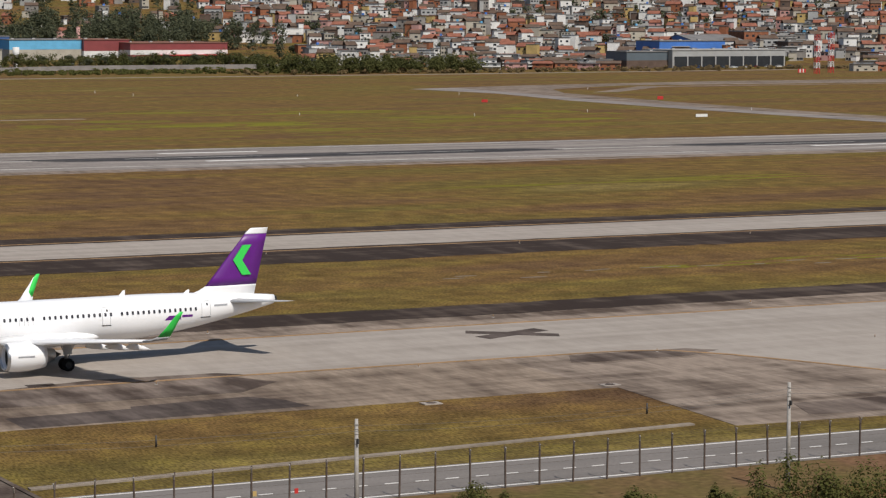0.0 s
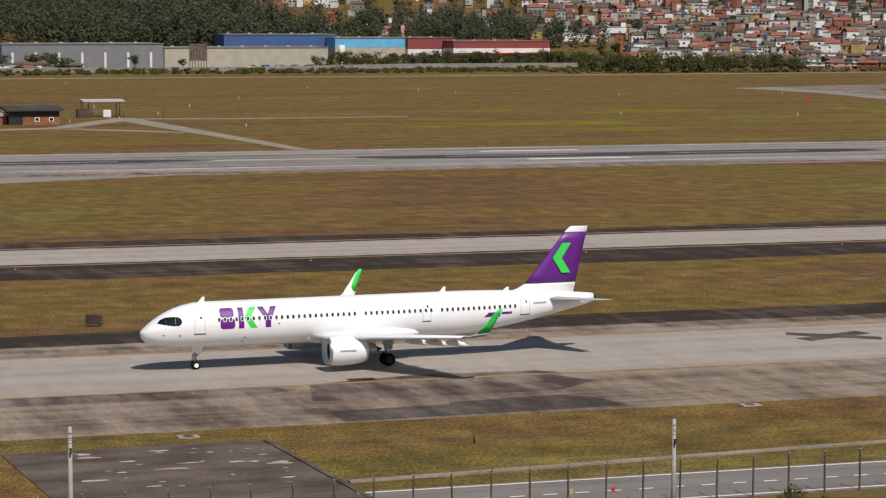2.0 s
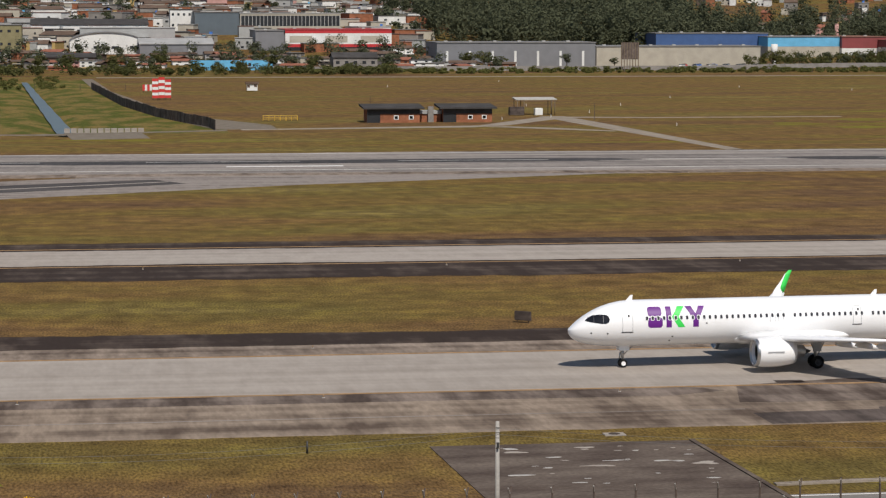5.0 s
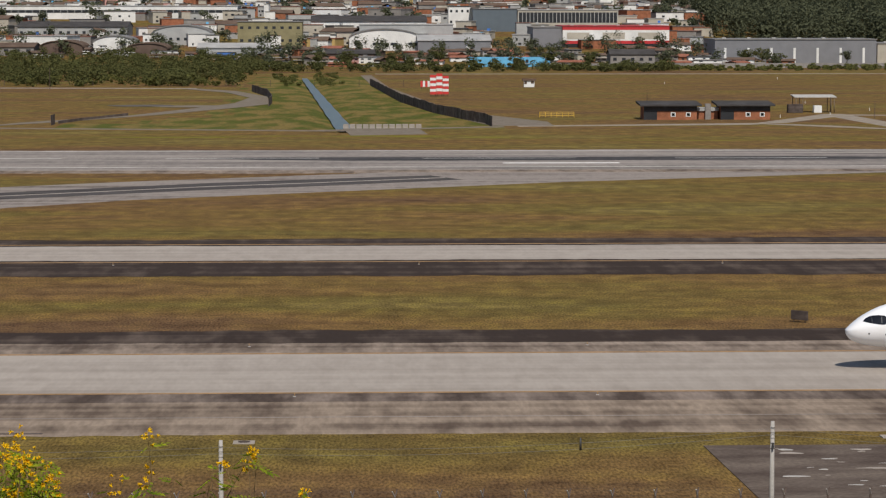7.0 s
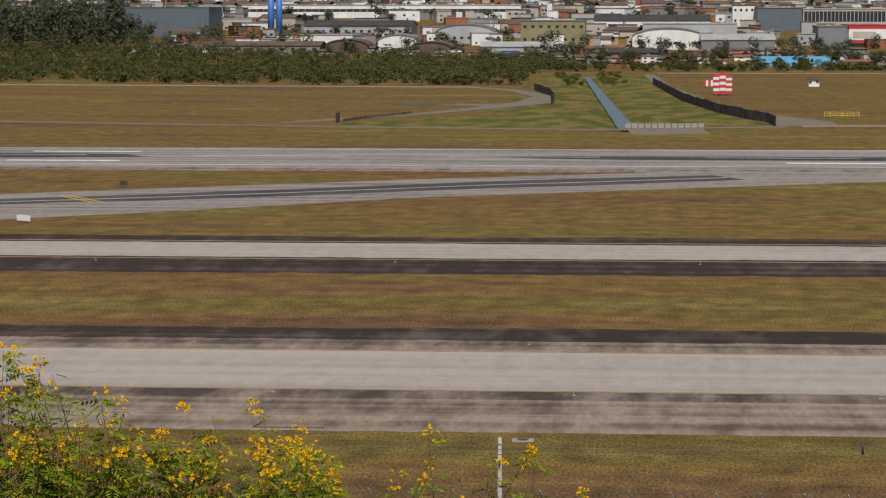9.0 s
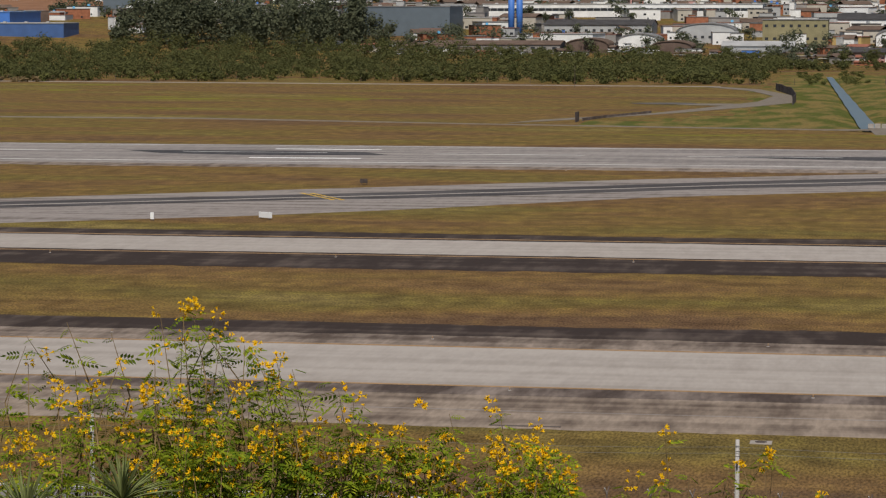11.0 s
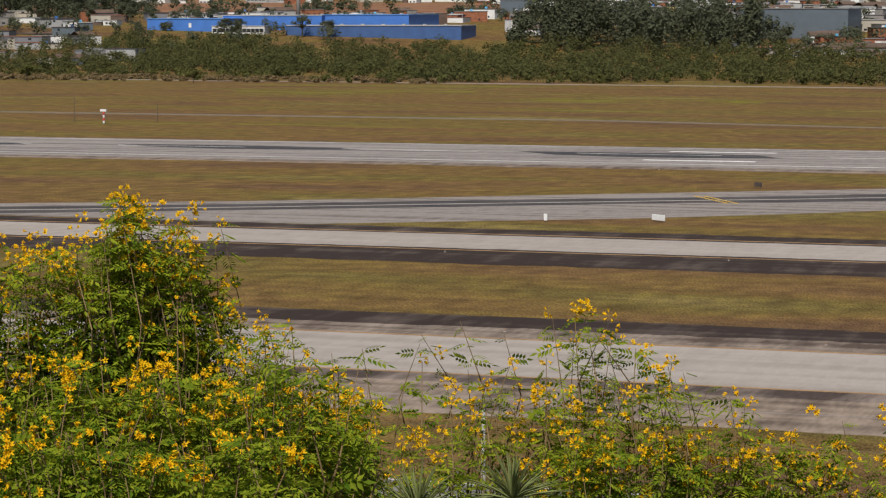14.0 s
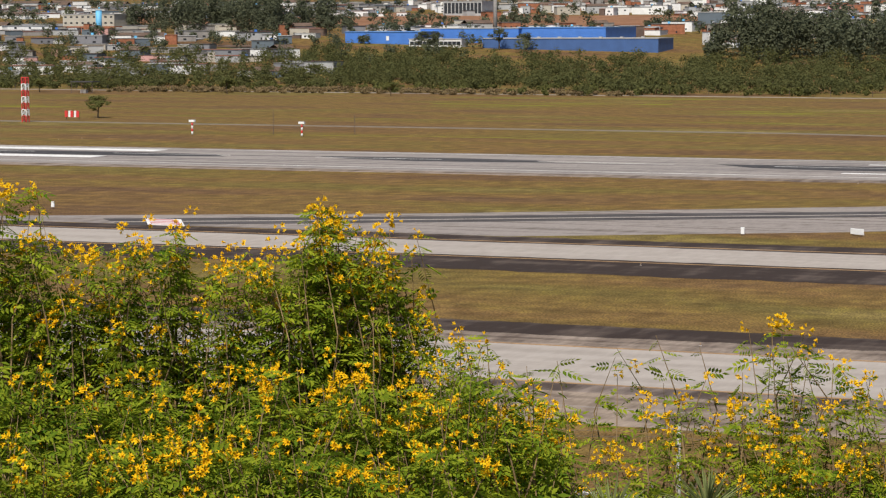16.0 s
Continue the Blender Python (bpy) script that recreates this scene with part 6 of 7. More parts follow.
# ---- the town ----
WALLS = (W_BRICK, W_WHITE, W_CONC, W_CREAM, W_WHITE, W_PALE, W_PINK, W_CONC, W_WHITE, W_WHITE, W_BRICK, W_YELL, W_PALE, W_BROWN, W_PALE, W_WHITE, W_WHITE, W_CREAM)
ROOFS = (R_TILE, R_GREY, R_BROWN, R_DARK, R_PALE, R_BROWN, R_GREY, R_RUST, R_TILE, R_GREY)


def house(i):
    """A small self-built town house with its own windows and roof."""
    rs = random.Random(100 + i)
    w, d, h = rs.uniform(6.5, 13), rs.uniform(7, 10), rs.choice((6.0, 6.4, 8.6, 9.2))
    wm, rm = WALLS[i % len(WALLS)], ROOFS[(i * 3 + i // 4) % len(ROOFS)]
    col = wm.name.replace("_", " ")
    th = thing("house", pose(0, 0, 0), f"small town house with {col} walls", "house", "houses of the town")
    bm = bmesh.new()
    box(bm, -w / 2, w / 2, 0, d, -4, h)
    wl = part("wall", bm, wm, th)
    bm = bmesh.new()
    if rm in (R_TILE, R_BROWN):
        loft(bm, [[(x, -0.5, h), (x, d / 2, h + 2.3), (x, d + 0.5, h), (x, d + 0.5, h - 0.2), (x, d / 2, h + 2.0), (x, -0.5, h - 0.2)] for x in (-w / 2 - 0.4, w / 2 + 0.4)], smooth=False)
    else:
        box(bm, -w / 2 - 0.25, w / 2 + 0.25, -0.5, d + 0.25, h, h + 0.35)
        box(bm, -w / 2 + 0.8, -w / 2 + 2.4, d * 0.4, d * 0.4 + 1.6, h + 0.35, h + 1.6)
    part("roof", bm, rm, th)
    floors = 1 if h < 4 else (2 if h < 7 else 3)
    for f in range(floors):
        n = rs.choice((2, 2, 3))
        for k in range(n):
            bm = bmesh.new()
            x = -w / 2 + w * (k + 0.5) / n
            ww = rs.uniform(0.6, 0.95)
            box(bm, x - ww, x + ww, -0.06, 0.05, f * 2.8 + (0.1 if k == 0 and f == 0 else 1.0), f * 2.8 + 2.2)
            part("door" if k == 0 and f == 0 else "window", bm, W_DARK, wl)
        if f and rs.random() < 0.5:
            bm = bmesh.new()
            box(bm, -w / 2, w / 2, -1.1, 0, f * 2.8 - 0.15, f * 2.8 + 0.6)
            part("balcony", bm, WALLS[(i + 3) % len(WALLS)], wl)
    return th


templates = [house(i) for i in range(20)]
placed = 0
rt = random.Random(77)
rest = {}


def stuff_box(key, x, y, z, w, d, h, c, s):
    """Queue one far house piece under its material."""
    pts = [(-w / 2, 0, 0), (w / 2, 0, 0), (w / 2, d, 0), (-w / 2, d, 0)]
    base = [(x + a * c - b * s, y + a * s + b * c) for a, b, _ in pts]
    v, f = rest.setdefault(key, ([], []))
    k = len(v)
    v += [(a, b, z) for a, b in base] + [(a, b, z + h) for a, b in base]
    f += [tuple(k + q for q in face) for face in ((4, 5, 6, 7), (0, 1, 5, 4), (1, 2, 6, 5), (2, 3, 7, 6), (3, 0, 4, 7))]


def clear(x, y):
    """Where houses stand: the slope behind the field, and farther out on the other side."""
    d, a = math.hypot(x, y), math.degrees(math.atan2(x, y))
    if a > 21:
        if a < 22.3 and d < 1740:
            return False
        if 29.4 < a < 35 and d < 1600:
            return False
        return d > (1500 if a < 26.5 else 1440)
    if a > 15.5:
        return d > 1770
    if a > 8:
        return d > 2050
    if a < -26.5:
        return d > 1370 and not 1830 < d < 2300
    return d > (1490 if a > -17 else 1700) and not (a < -17 and 1830 < d < 2300) and not (-16.5 < a < -10.5 and d < 1640)


# small houses and workshops before the large halls
for i in range(150):
    if i < 95:
        x, y = rt.uniform(-48, 235), rt.uniform(1325, 1465)
    else:
        x, y = rt.uniform(-330, -40), rt.uniform(1405, 1475)
    if i < 20:
        templates[i].matrix_basis = pose(x, y, land(x, y) - 0.3, 0, 0, rt.uniform(-35, 35)) @ Matrix.Diagonal((1.1, 1.1, 0.62, 1))
    else:
        copy_thing(templates[rt.randrange(20)], pose(x, y, land(x, y) - 0.3, 0, 0, rt.uniform(-35, 35)) @ Matrix.Diagonal((1.1, 1.1, rt.uniform(0.5, 0.8), 1)))
for ring in range(52):
    d0 = 1380 + ring * 22 + (ring * ring) * 0.12
    a = -41.0
    while a < 41.0:
        a += math.degrees(11 / d0) * rt.uniform(0.85, 1.6) * (1 if a > 20 else 1.9)
        d = d0 + rt.uniform(-7, 7)
        x, y = d * math.sin(radians(a)), d * math.cos(radians(a))
        if not clear(x, y) or rt.random() < (0.05 if a > 20 else 0.45):
            continue
        turn = -a + rt.uniform(-25, 25)
        z = land(x, y)
        i = rt.randrange(len(templates))
        if a > 24 and d < 1760 and placed < 150:
            m = pose(x, y, z, 0, 0, turn)
            copy_thing(templates[i], m)
            placed += 1
            continue
        c, s = math.cos(radians(turn)), math.sin(radians(turn))
        big = 1.0 if a > 8 else rt.choice((1.2, 1.8, 2.6))
        w, dp, h = rt.uniform(5.5, 13) * big, rt.uniform(7, 10) * big, rt.choice((5.5, 6.2, 6.4, 8.6, 9.4)) * (1 if a > 8 else 0.8 if a > -24 else 0.6)
        stuff_box(rt.choice(WALLS) if a > 8 else rt.choice((W_WHITE, W_WHITE, W_PALE, W_CONC, W_CREAM, W_BRICK) if a > -24 else (W_PALE, W_CONC, W_GREY, W_SLATE, W_WHITE, W_CREAM)), x, y, z - 4, w, dp, h + 4, c, s)
        rf = rt.choice(ROOFS) if a > 8 else rt.choice((R_GREY, R_PALE, R_BROWN, R_GREY, R_PALE, R_RUST, R_DARK))
        stuff_box(rf, x + 0.4 * s, y - 0.4 * c, z + h, w + 0.8, dp + 0.6, 0.35, c, s)
        if rf in (R_TILE, R_BROWN):
            v, f = rest[rf]
            k = len(v)
            for q, b, hh in ((-w / 2, -0.4, 0.35), (w / 2, -0.4, 0.35), (w / 2, dp / 2, 2.5), (-w / 2, dp / 2, 2.5), (-w / 2, dp + 0.3, 0.35), (w / 2, dp + 0.3, 0.35)):
                v.append((x + q * c - b * s, y + q * s + b * c, z + h + hh))
            f += [(k, k + 1, k + 2, k + 3), (k + 3, k + 2, k + 5, k + 4)]
        if rt.random() < 0.7:  # an annex of another height
            aw, ah = w * rt.uniform(0.4, 0.7), h * rt.uniform(0.45, 1.25)
            ox = rt.choice((-1, 1)) * w * 0.45
            wm = rt.choice(WALLS)
            stuff_box(wm, x + ox * c + 2.2 * s, y + ox * s - 2.2 * c, z - 4, aw, dp * 0.8, ah + 4, c, s)
            stuff_box(rt.choice(ROOFS), x + ox * c + 2.5 * s, y + ox * s - 2.5 * c, z + ah, aw + 0.6, dp * 0.8 + 0.6, 0.3, c, s)
        if rt.random() < 0.25:
            stuff_box(rt.choice((W_SKY, W_PALE, W_BLUE)), x + 1.5 * c - dp * 0.5 * s, y + 1.5 * s + dp * 0.5 * c, z + h + 0.3, 1.6, 1.6, 1.5, c, s)
        for fl in range(int(h / 2.7)):
            for q in ((-0.28, 0.25), (0.1,), (-0.32, 0.0, 0.3), (-0.2,))[rt.randrange(4)]:
                ox, oy = q * w * c + 0.07 * s, q * w * s - 0.07 * c
                stuff_box(W_DARK, x + ox, y + oy, z + fl * 2.8 + 0.8, rt.uniform(1.0, 2.2), 0.2, 1.3, c, s)
for m, (v, f) in rest.items():
    kind = "windows" if m is W_DARK else ("roofs" if m in ROOFS else "walls")
    tagged(raw("far_house_" + kind, v, f, m), f"{m.name.replace('_', ' ')} {kind} of countless far houses", "houses", "", "stuff")


# ---- shrubs on the hillside before the camera ----
def leaf_shape():
    """One feathered leaf along +x: four pairs of lance-shaped leaflets and a last one. Quads, as offsets."""
    quads = []
    for k in range(4):
        x = 0.045 + k * 0.044
        for s in (-1, 1):
            ln, wd = 0.100 - 0.008 * abs(k - 1.2), 0.0195
            d = np.array([0.55, s * 0.83, -0.18])
            n = np.array([-0.83 * s, 0.55, 0.0]) * s
            b = np.array([x, 0, -0.022 * k])
            quads.append([b, b + d * ln * 0.45 + n * wd, b + d * ln + np.array([0, 0, -0.014]), b + d * ln * 0.45 - n * wd])
    b = np.array([0.215, 0, -0.08])
    quads.append([b, b + np.array([0.04, 0.019, -0.02]), b + np.array([0.1, 0, -0.05]), b + np.array([0.04, -0.019, -0.02])])
    return np.array(quads).reshape(-1, 3)


def flower_shape():
    """One trumpet flower along +x: a tube flaring into five lobes."""
    quads = []
    for k in range(5):
        a0, a1, am = (k * math.tau / 5, (k + 1) * math.tau / 5, (k + 0.5) * math.tau / 5)
        p = lambda x, r, a: np.array([x, r * math.cos(a), r * math.sin(a)])
        quads.append([p(0, 0.004, a0), p(0.036, 0.013, a0), p(0.036, 0.013, a1), p(0, 0.004, a1)])
        quads.append([p(0.036, 0.013, a0), p(0.044, 0.026, a0 + 0.2), p(0.047, 0.032, am), p(0.036, 0.013, a1)])
    return np.array(quads).reshape(-1, 3)


LEAF, BLOOM = leaf_shape(), flower_shape()


def place(shape, pos, fwd, up, scale):
    """Copies of shape at pos, x along fwd, z near up."""
    f = fwd / (np.linalg.norm(fwd, axis=1)[:, None] + 1e-9)
    s = np.cross(up, f)
    s /= np.linalg.norm(s, axis=1)[:, None] + 1e-9
    u = np.cross(f, s)
    m = np.stack([f, s, u], 2) * scale[:, None, None]
    return (np.einsum("nij,kj->nki", m, shape) + pos[:, None, :]).reshape(-1, 3)


def shrub(seed, azim, dist, elev, width, shoots, density=1.0, blooms=0.5, low=2.6, label="leafy shrub with clusters of yellow trumpet flowers on the hillside"):
    """A many-stemmed flowering shrub: azim and elev, in degrees, are the way from the tripod to its tip."""
    rs = np.random.RandomState(seed)
    bx, by = -dist * math.sin(radians(azim)), dist * math.cos(radians(azim))
    bz = land(bx, by)
    top = EYE[2] + dist * math.tan(radians(elev)) - bz - 0.07
    th = thing("flowering_shrub", pose(bx, by, bz), label, "shrub", "flowering shrubs on the hill")
    bm = bmesh.new()
    tube(bm, (0, 0, -0.3), (0.05, 0.02, top * 0.45), 0.055, 0.035, 7)
    lp, lf, lu, ls, fp_, ff = [], [], [], [], [], []
    for k in range(shoots):
        a, q = rs.uniform(0, math.tau), math.sqrt(rs.uniform(0, 1))
        r = q * width / 2
        tip = np.array([r * math.cos(a), r * math.sin(a), top - low * rs.uniform(0, 1) ** 1.35 * (0.35 + 0.65 * q)])
        if k == 0:
            tip = np.array([0.0, 0.0, top])
        ln = rs.uniform(0.8, 1.5)
        root = np.array([tip[0] * 0.25 + rs.normal() * 0.10, tip[1] * 0.25 + rs.normal() * 0.10, max(tip[2] - ln * 1.35, top * 0.4)])
        mid = (root + tip) / 2 + rs.normal(size=3) * np.array([0.15, 0.15, 0.04]) + np.array([tip[0] * 0.15, tip[1] * 0.15, 0.08])
        if k % 2 == 0:
            tube(bm, (0.05, 0.02, min(top * 0.44, root[2] - 0.1)), root, 0.013, 0.009, 5, False)
        tube(bm, root, mid, 0.009, 0.006, 4, False)
        tube(bm, mid, tip, 0.006, 0.002, 4, False)
        n = int(24 * ln * density)
        t = np.sort(rs.uniform(0.12, 1, n))[:, None]
        p = root * (1 - t) ** 2 + 2 * mid * t * (1 - t) + tip * t ** 2
        ang = np.arange(n) * 2.4 + rs.uniform(0, 6)
        out = np.stack([np.cos(ang), np.sin(ang), rs.uniform(-0.25, 0.55, n)], 1)
        lp.append(p)
        lf.append(out)
        lu.append(np.array([0, 0, 1.0]) + 0.45 * rs.normal(size=(n, 3)))
        ls.append(rs.uniform(0.45, 0.98, n) * (1.06 - 0.35 * t[:, 0]))
        if rs.uniform() < blooms * 1.15:
            for _ in range(rs.randint(1, 3)):
                c = tip + rs.normal(size=3) * np.array([0.10, 0.10, 0.09]) * (1 if _ else 0.2)
                m = rs.randint(4, 9)
                d = rs.normal(size=(m, 3)) + np.array([0, -0.35, 0.15])
                d /= np.linalg.norm(d, axis=1)[:, None]
                fp_.append(c + d * 0.03)
                ff.append(d)
    part("branchwork", bm, TWIG, th, "thin brown branching stems")
    p = np.concatenate(lp)
    v = place(LEAF, p, np.concatenate(lf), np.concatenate(lu), np.concatenate(ls))
    o = raw("foliage", v, np.arange(len(v)).reshape(-1, 4), LEAF_NEAR)
    o.parent = th
    tagged(o, "bright green feathered leaves", "", "", "stuff")
    if fp_:
        p = np.concatenate(fp_)
        v = place(BLOOM, p, np.concatenate(ff), np.tile([0.0, 0.1, 1.0], (len(p), 1)), rs.uniform(0.5, 0.78, len(p)))
        o = raw("blossom", v, np.arange(len(v)).reshape(-1, 4), FLOWER)
        o.parent = th
        tagged(o, "yellow trumpet flowers", "", "", "stuff")


shrub(1, 33.30, 19.5, -3.50, 0.75, 42, 1.0, 0.75, 2.6)
shrub(2, 32.25, 19.5, -4.70, 0.95, 44, 1.0, 0.75, 2.6)
shrub(3, 31.24, 19.5, -5.05, 0.95, 40, 1.0, 0.75, 2.6)
shrub(4, 30.40, 19.5, -4.74, 0.75, 40, 1.0, 0.75, 2.6)
shrub(5, 29.57, 19.5, -4.49, 0.75, 44, 1.0, 0.75, 2.6)
shrub(6, 28.36, 19.5, -5.12, 0.92, 40, 1.0, 0.75, 2.6)
shrub(7, 27.32, 19.5, -4.88, 0.79, 44, 1.0, 0.75, 2.6)
shrub(8, 26.15, 19.5, -3.99, 0.70, 46, 1.0, 0.75, 2.6)
shrub(9, 25.76, 19.5, -4.27, 0.66, 36, 1.0, 0.75, 2.6)
shrub(10, 24.60, 19.5, -4.43, 0.53, 30, 1.0, 0.75, 2.6)
shrub(11, 23.83, 19.5, -6.20, 0.75, 34, 1.0, 0.75, 2.6)
shrub(12, 25.25, 19.5, -5.35, 0.79, 36, 1.0, 0.75, 2.6)
shrub(13, 22.98, 19, -6.84, 0.73, 28, 0.9, 0.6, 1.6)
shrub(14, 21.49, 19, -8.33, 0.73, 34, 0.9, 0.6, 1.6)
shrub(15, 22.07, 19, -8.39, 0.64, 26, 0.9, 0.6, 1.6)
shrub(16, 20.83, 19, -9.42, 0.64, 24, 0.9, 0.6, 1.6)
shrub(17, 19.41, 20, -7.23, 0.41, 5, 0.55, 0.55, 1.5)
shrub(18, 18.50, 20, -6.94, 0.36, 5, 0.55, 0.55, 1.5)
shrub(19, 17.50, 20, -7.21, 0.59, 9, 0.55, 0.55, 1.5)
shrub(20, 19.79, 20, -8.39, 0.41, 5, 0.55, 0.55, 1.5)
shrub(21, 17.98, 20, -8.37, 0.68, 9, 0.55, 0.55, 1.5)
shrub(22, 15.87, 20, -6.66, 0.68, 22, 0.8, 0.7, 1.9)
shrub(23, 15.41, 20, -7.70, 0.77, 16, 0.8, 0.7, 1.9)
shrub(24, 14.46, 20, -7.53, 0.41, 10, 0.8, 0.7, 1.9)
shrub(25, 13.63, 20, -7.86, 0.50, 12, 0.8, 0.7, 1.9)
shrub(26, 16.43, 20, -8.48, 0.72, 14, 0.8, 0.7, 1.9)
shrub(27, 15.88, 18.5, -8.90, 0.79, 26, 0.9, 0.62, 1.6)
shrub(28, 15.10, 18.5, -9.67, 0.83, 30, 0.9, 0.62, 1.6)
shrub(29, 13.72, 18.5, -7.93, 0.38, 9, 0.9, 0.62, 1.6)
shrub(30, 12.81, 18.5, -8.48, 0.46, 12, 0.9, 0.62, 1.6)
shrub(31, 11.96, 18.5, -8.83, 0.46, 12, 0.9, 0.62, 1.6)
shrub(32, 13.26, 18.5, -9.67, 0.75, 30, 0.9, 0.62, 1.6)
shrub(33, 11.83, 18.5, -9.86, 0.75, 30, 0.9, 0.62, 1.6)
shrub(34, 10.79, 18.5, -9.46, 0.63, 26, 0.9, 0.62, 1.6)
shrub(35, 9.75, 18.5, -9.10, 0.42, 9, 0.9, 0.62, 1.6)
shrub(36, 10.00, 18.5, -10.03, 0.71, 30, 0.9, 0.62, 1.6)
shrub(37, 8.59, 18.5, -9.01, 0.33, 5, 0.9, 0.62, 1.6)
shrub(38, 8.83, 18.5, -10.01, 0.71, 28, 0.9, 0.62, 1.6)
shrub(39, 7.74, 18.5, -9.93, 0.58, 20, 0.9, 0.62, 1.6)
shrub(40, 7.15, 18.5, -10.49, 0.46, 12, 0.9, 0.62, 1.6)
shrub(41, 18.74, 18.5, -8.75, 0.46, 10, 0.9, 0.62, 1.6)
shrub(42, 19.40, 18.5, -9.64, 0.58, 14, 0.9, 0.62, 1.6)
shrub(43, 21.07, 18.5, -8.46, 0.63, 24, 0.9, 0.62, 1.6)
shrub(44, 21.73, 18.5, -9.09, 0.75, 32, 0.9, 0.62, 1.6)
shrub(45, 34.76, 15.5, -7.18, 0.77, 44, 0.9, 0.30, 2.0)
shrub(46, 33.57, 15.5, -7.88, 0.77, 44, 0.9, 0.30, 2.0)
shrub(47, 32.64, 15.5, -7.44, 0.77, 44, 0.9, 0.30, 2.0)
shrub(48, 31.42, 15.5, -8.14, 0.77, 44, 0.9, 0.30, 2.0)
shrub(49, 30.48, 15.5, -7.69, 0.77, 44, 0.9, 0.30, 2.0)
shrub(50, 29.55, 15.5, -8.39, 0.77, 44, 0.9, 0.30, 2.0)
shrub(51, 28.31, 15.5, -7.93, 0.77, 44, 0.9, 0.30, 2.0)
shrub(52, 27.36, 15.5, -7.47, 0.77, 44, 0.9, 0.30, 2.0)
shrub(53, 26.11, 15.5, -8.17, 0.77, 44, 0.9, 0.30, 2.0)
shrub(54, 25.16, 15.5, -7.70, 0.77, 44, 0.9, 0.30, 2.0)
shrub(55, 24.21, 15.5, -8.39, 0.77, 44, 0.9, 0.30, 2.0)
shrub(56, 22.96, 15.5, -7.92, 0.77, 44, 0.9, 0.30, 2.0)
shrub(57, 22.01, 15.5, -7.44, 0.77, 44, 0.9, 0.30, 2.0)
shrub(58, 34.28, 13.5, -8.77, 0.70, 40, 0.9, 0.24, 1.5)
shrub(59, 32.96, 13.5, -9.34, 0.70, 40, 0.9, 0.24, 1.5)
shrub(60, 31.62, 13.5, -9.13, 0.70, 40, 0.9, 0.24, 1.5)
shrub(61, 30.27, 13.5, -8.92, 0.70, 40, 0.9, 0.24, 1.5)
shrub(62, 28.92, 13.5, -9.47, 0.70, 40, 0.9, 0.24, 1.5)
shrub(63, 27.55, 13.5, -9.25, 0.70, 40, 0.9, 0.24, 1.5)
shrub(64, 26.19, 13.5, -9.03, 0.70, 40, 0.9, 0.24, 1.5)
shrub(65, 24.82, 13.5, -9.57, 0.70, 40, 0.9, 0.24, 1.5)
shrub(66, 23.45, 13.5, -9.33, 0.70, 40, 0.9, 0.24, 1.5)
shrub(67, 4.77, 20, -9.63, 0.27, 5, 0.7, 0.7, 1.3)
shrub(68, 4.21, 20, -10.45, 0.41, 7, 0.7, 0.7, 1.3)
shrub(69, 5.42, 20, -10.42, 0.27, 3, 0.7, 0.7, 1.3)
shrub(70, 2.28, 20, -9.94, 0.23, 4, 0.7, 0.7, 1.3)
shrub(71, 3.00, 20, -10.16, 0.41, 7, 0.7, 0.7, 1.3)
shrub(72, 1.30, 20, -10.79, 0.32, 5, 0.7, 0.7, 1.3)
shrub(73, 8.10, 20, -9.63, 0.54, 14, 0.7, 0.7, 1.3)
shrub(74, 7.58, 20, -10.02, 0.50, 14, 0.7, 0.7, 1.3)
shrub(75, 7.06, 20, -10.60, 0.41, 10, 0.7, 0.7, 1.3)


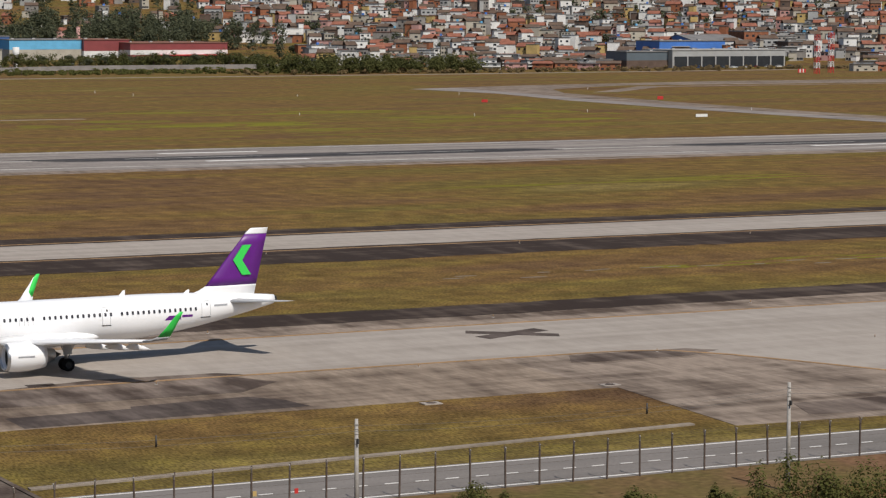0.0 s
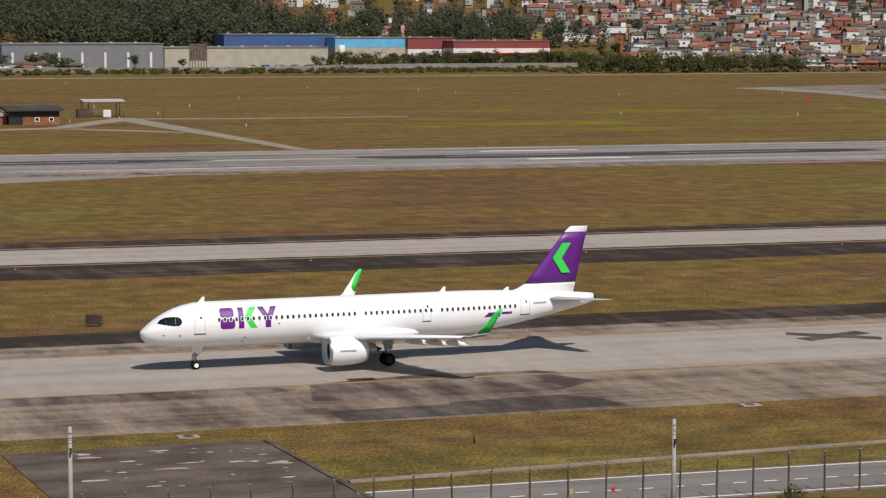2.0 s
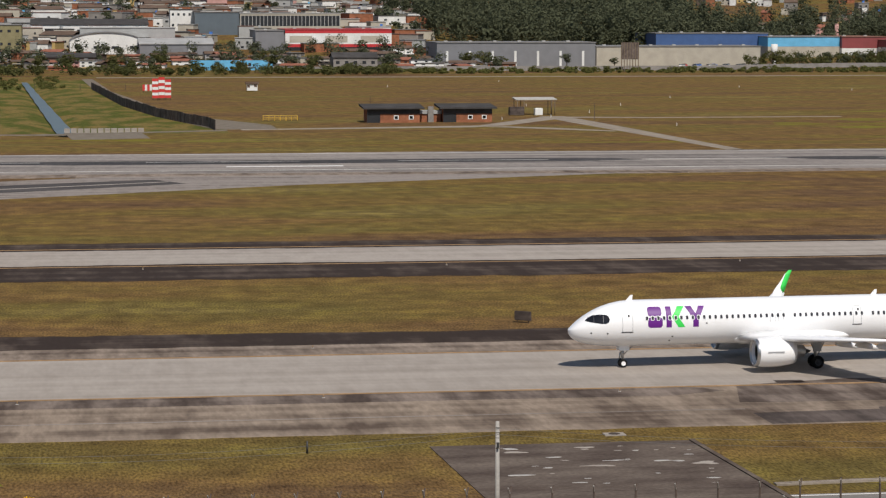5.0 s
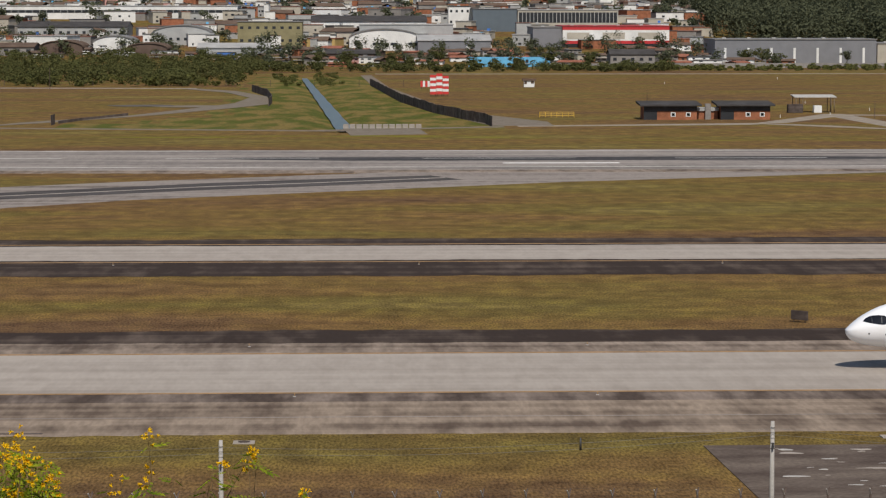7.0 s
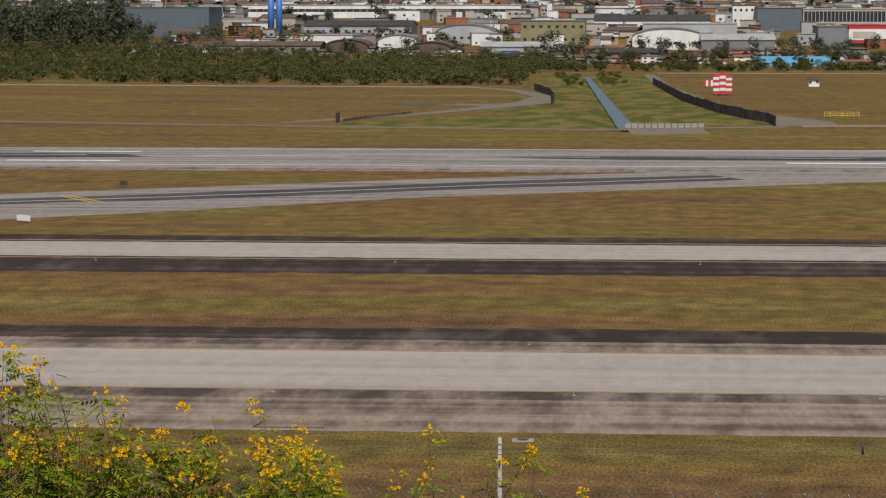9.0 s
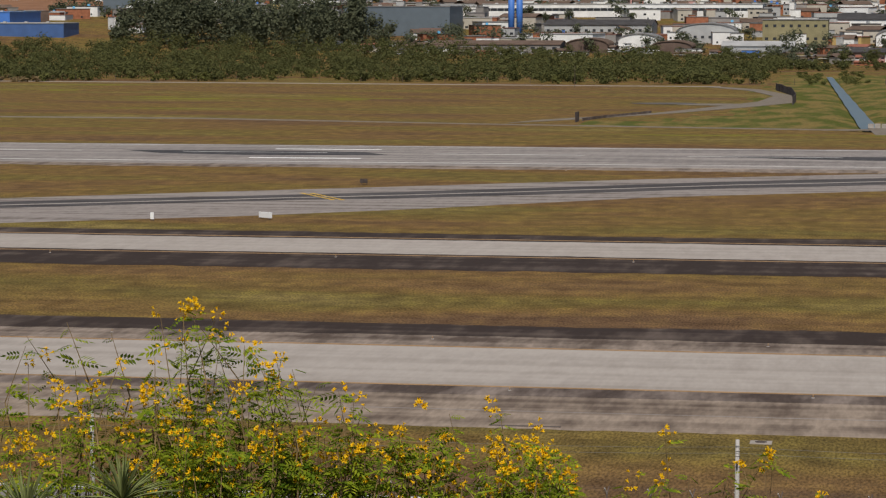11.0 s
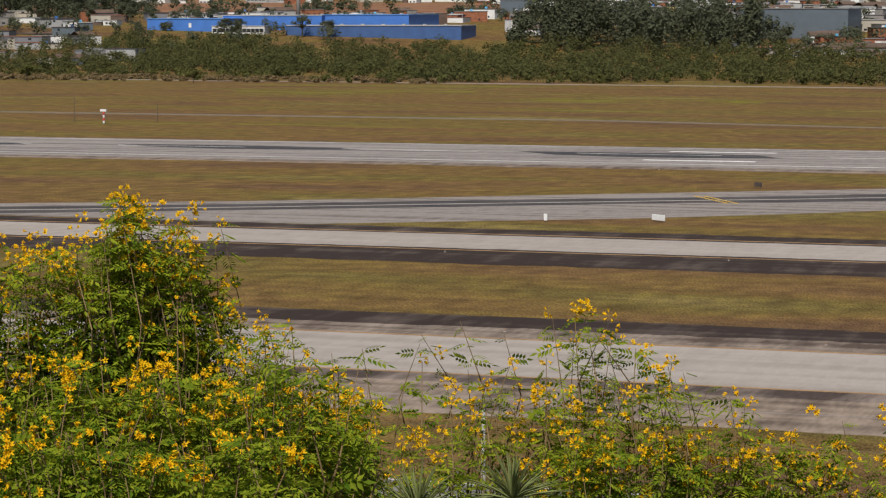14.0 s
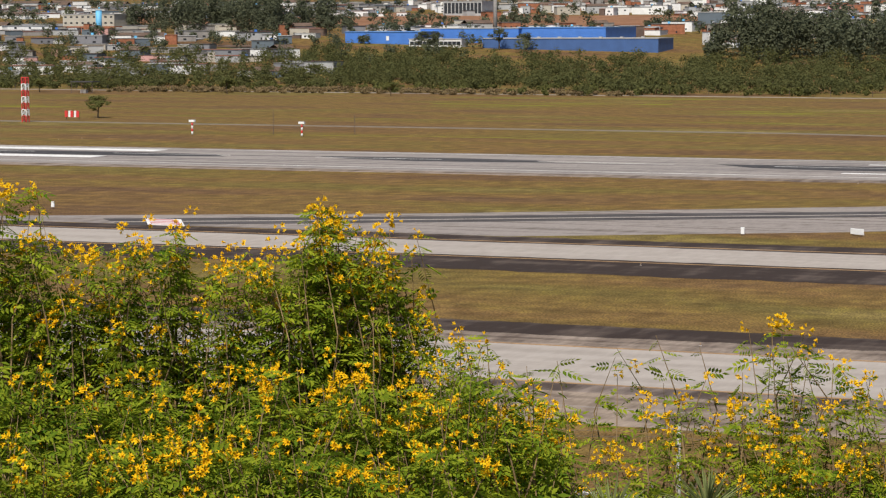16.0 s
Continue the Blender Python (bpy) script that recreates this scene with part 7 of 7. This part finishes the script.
def yucca(seed, azim, dist, elev):
    """A rosette of stiff sword leaves on a short trunk."""
    rs = np.random.RandomState(seed)
    bx, by = -dist * math.sin(radians(azim)), dist * math.cos(radians(azim))
    bz = land(bx, by)
    top = EYE[2] + dist * math.tan(radians(elev)) - bz
    th = thing("yucca", pose(bx, by, bz), "spiky yucca rosette among the shrubs", "yucca")
    bm = bmesh.new()
    tube(bm, (0, 0, -0.2), (0, 0, top), 0.09, 0.08, 8)
    part("trunk", bm, BARK, th)
    for i in range(84):
        a, e = i * 2.4, radians(rs.uniform(-5, 85))
        d = Vector((math.cos(a) * math.cos(e), math.sin(a) * math.cos(e), math.sin(e)))
        s = d.cross(Vector((0, 0, 1))).normalized()
        ln, n = rs.uniform(0.34, 0.48), d.cross(s) * 0.004
        b = Vector((0, 0, top))
        bm = bmesh.new()
        ring = [[b + d * ln * t + Vector((0, 0, -0.08 * t * t)) + q for q in (s * w - n, n * -3 * w / 0.0085, -s * w - n, n * w / 0.0085)] for t, w in ((0.05, 0.007), (0.4, 0.0085), (0.75, 0.005), (1.0, 0.0006))]
        loft(bm, ring, smooth=False)
        part("leaf", bm, SWORD, th)


yucca(1, 17.3, 18.0, -11.2)
yucca(2, 19.5, 17.0, -11.5)


# ---- bushes on the lower slope ----
def bush(seed, x, y, r, top, label):
    rs = np.random.RandomState(seed)
    z = land(x, y)
    th = thing("bush", pose(x, y, z), label, "bush")
    h = top - z
    bm = bmesh.new()
    cs = []
    for i in range(12):
        a, q = rs.uniform(0, math.tau), rs.uniform(0.1, 0.75)
        zz = h * rs.uniform(0.4, 0.88) * (1.05 - 0.3 * q)
        cs.append((q * r * math.cos(a), q * r * math.sin(a), zz, r * rs.uniform(0.2, 0.38), h * rs.uniform(0.1, 0.2)))
        tube(bm, (0, 0, -0.3), (cs[-1][0], cs[-1][1], zz), 0.09, 0.02, 5, False)
    part("branchwork", bm, BARK, th)
    v, f = foliage(rs, cs, 420, 0.10)
    o = raw("foliage", v, f, LEAF_BUSH)
    o.parent = th


bush(1, 70.3, 106.9, 2.7, 9.8, "olive green bush on the lower slope")
bush(2, 72.8, 105.3, 3.2, 10.0, "olive green bush on the lower slope")
bush(3, 67.9, 106.1, 1.7, 8.9, "olive green bush on the lower slope")
bush(4, 73.3, 102.5, 2.5, 10.1, "olive green bush on the lower slope")
bush(5, 61.0, 123.8, 1.9, 6.0, "olive green bush on the lower slope")
bush(6, 62.7, 122.9, 1.5, 5.5, "olive green bush on the lower slope")
bush(7, 59.0, 122.5, 1.0, 5.7, "olive green bush on the lower slope")
bush(8, 67.1, 116.0, 1.8, 6.5, "olive green bush on the lower slope")
bush(9, 68.7, 115.1, 1.5, 6.2, "olive green bush on the lower slope")
bush(10, 69.7, 112.1, 1.5, 7.3, "olive green bush on the lower slope")
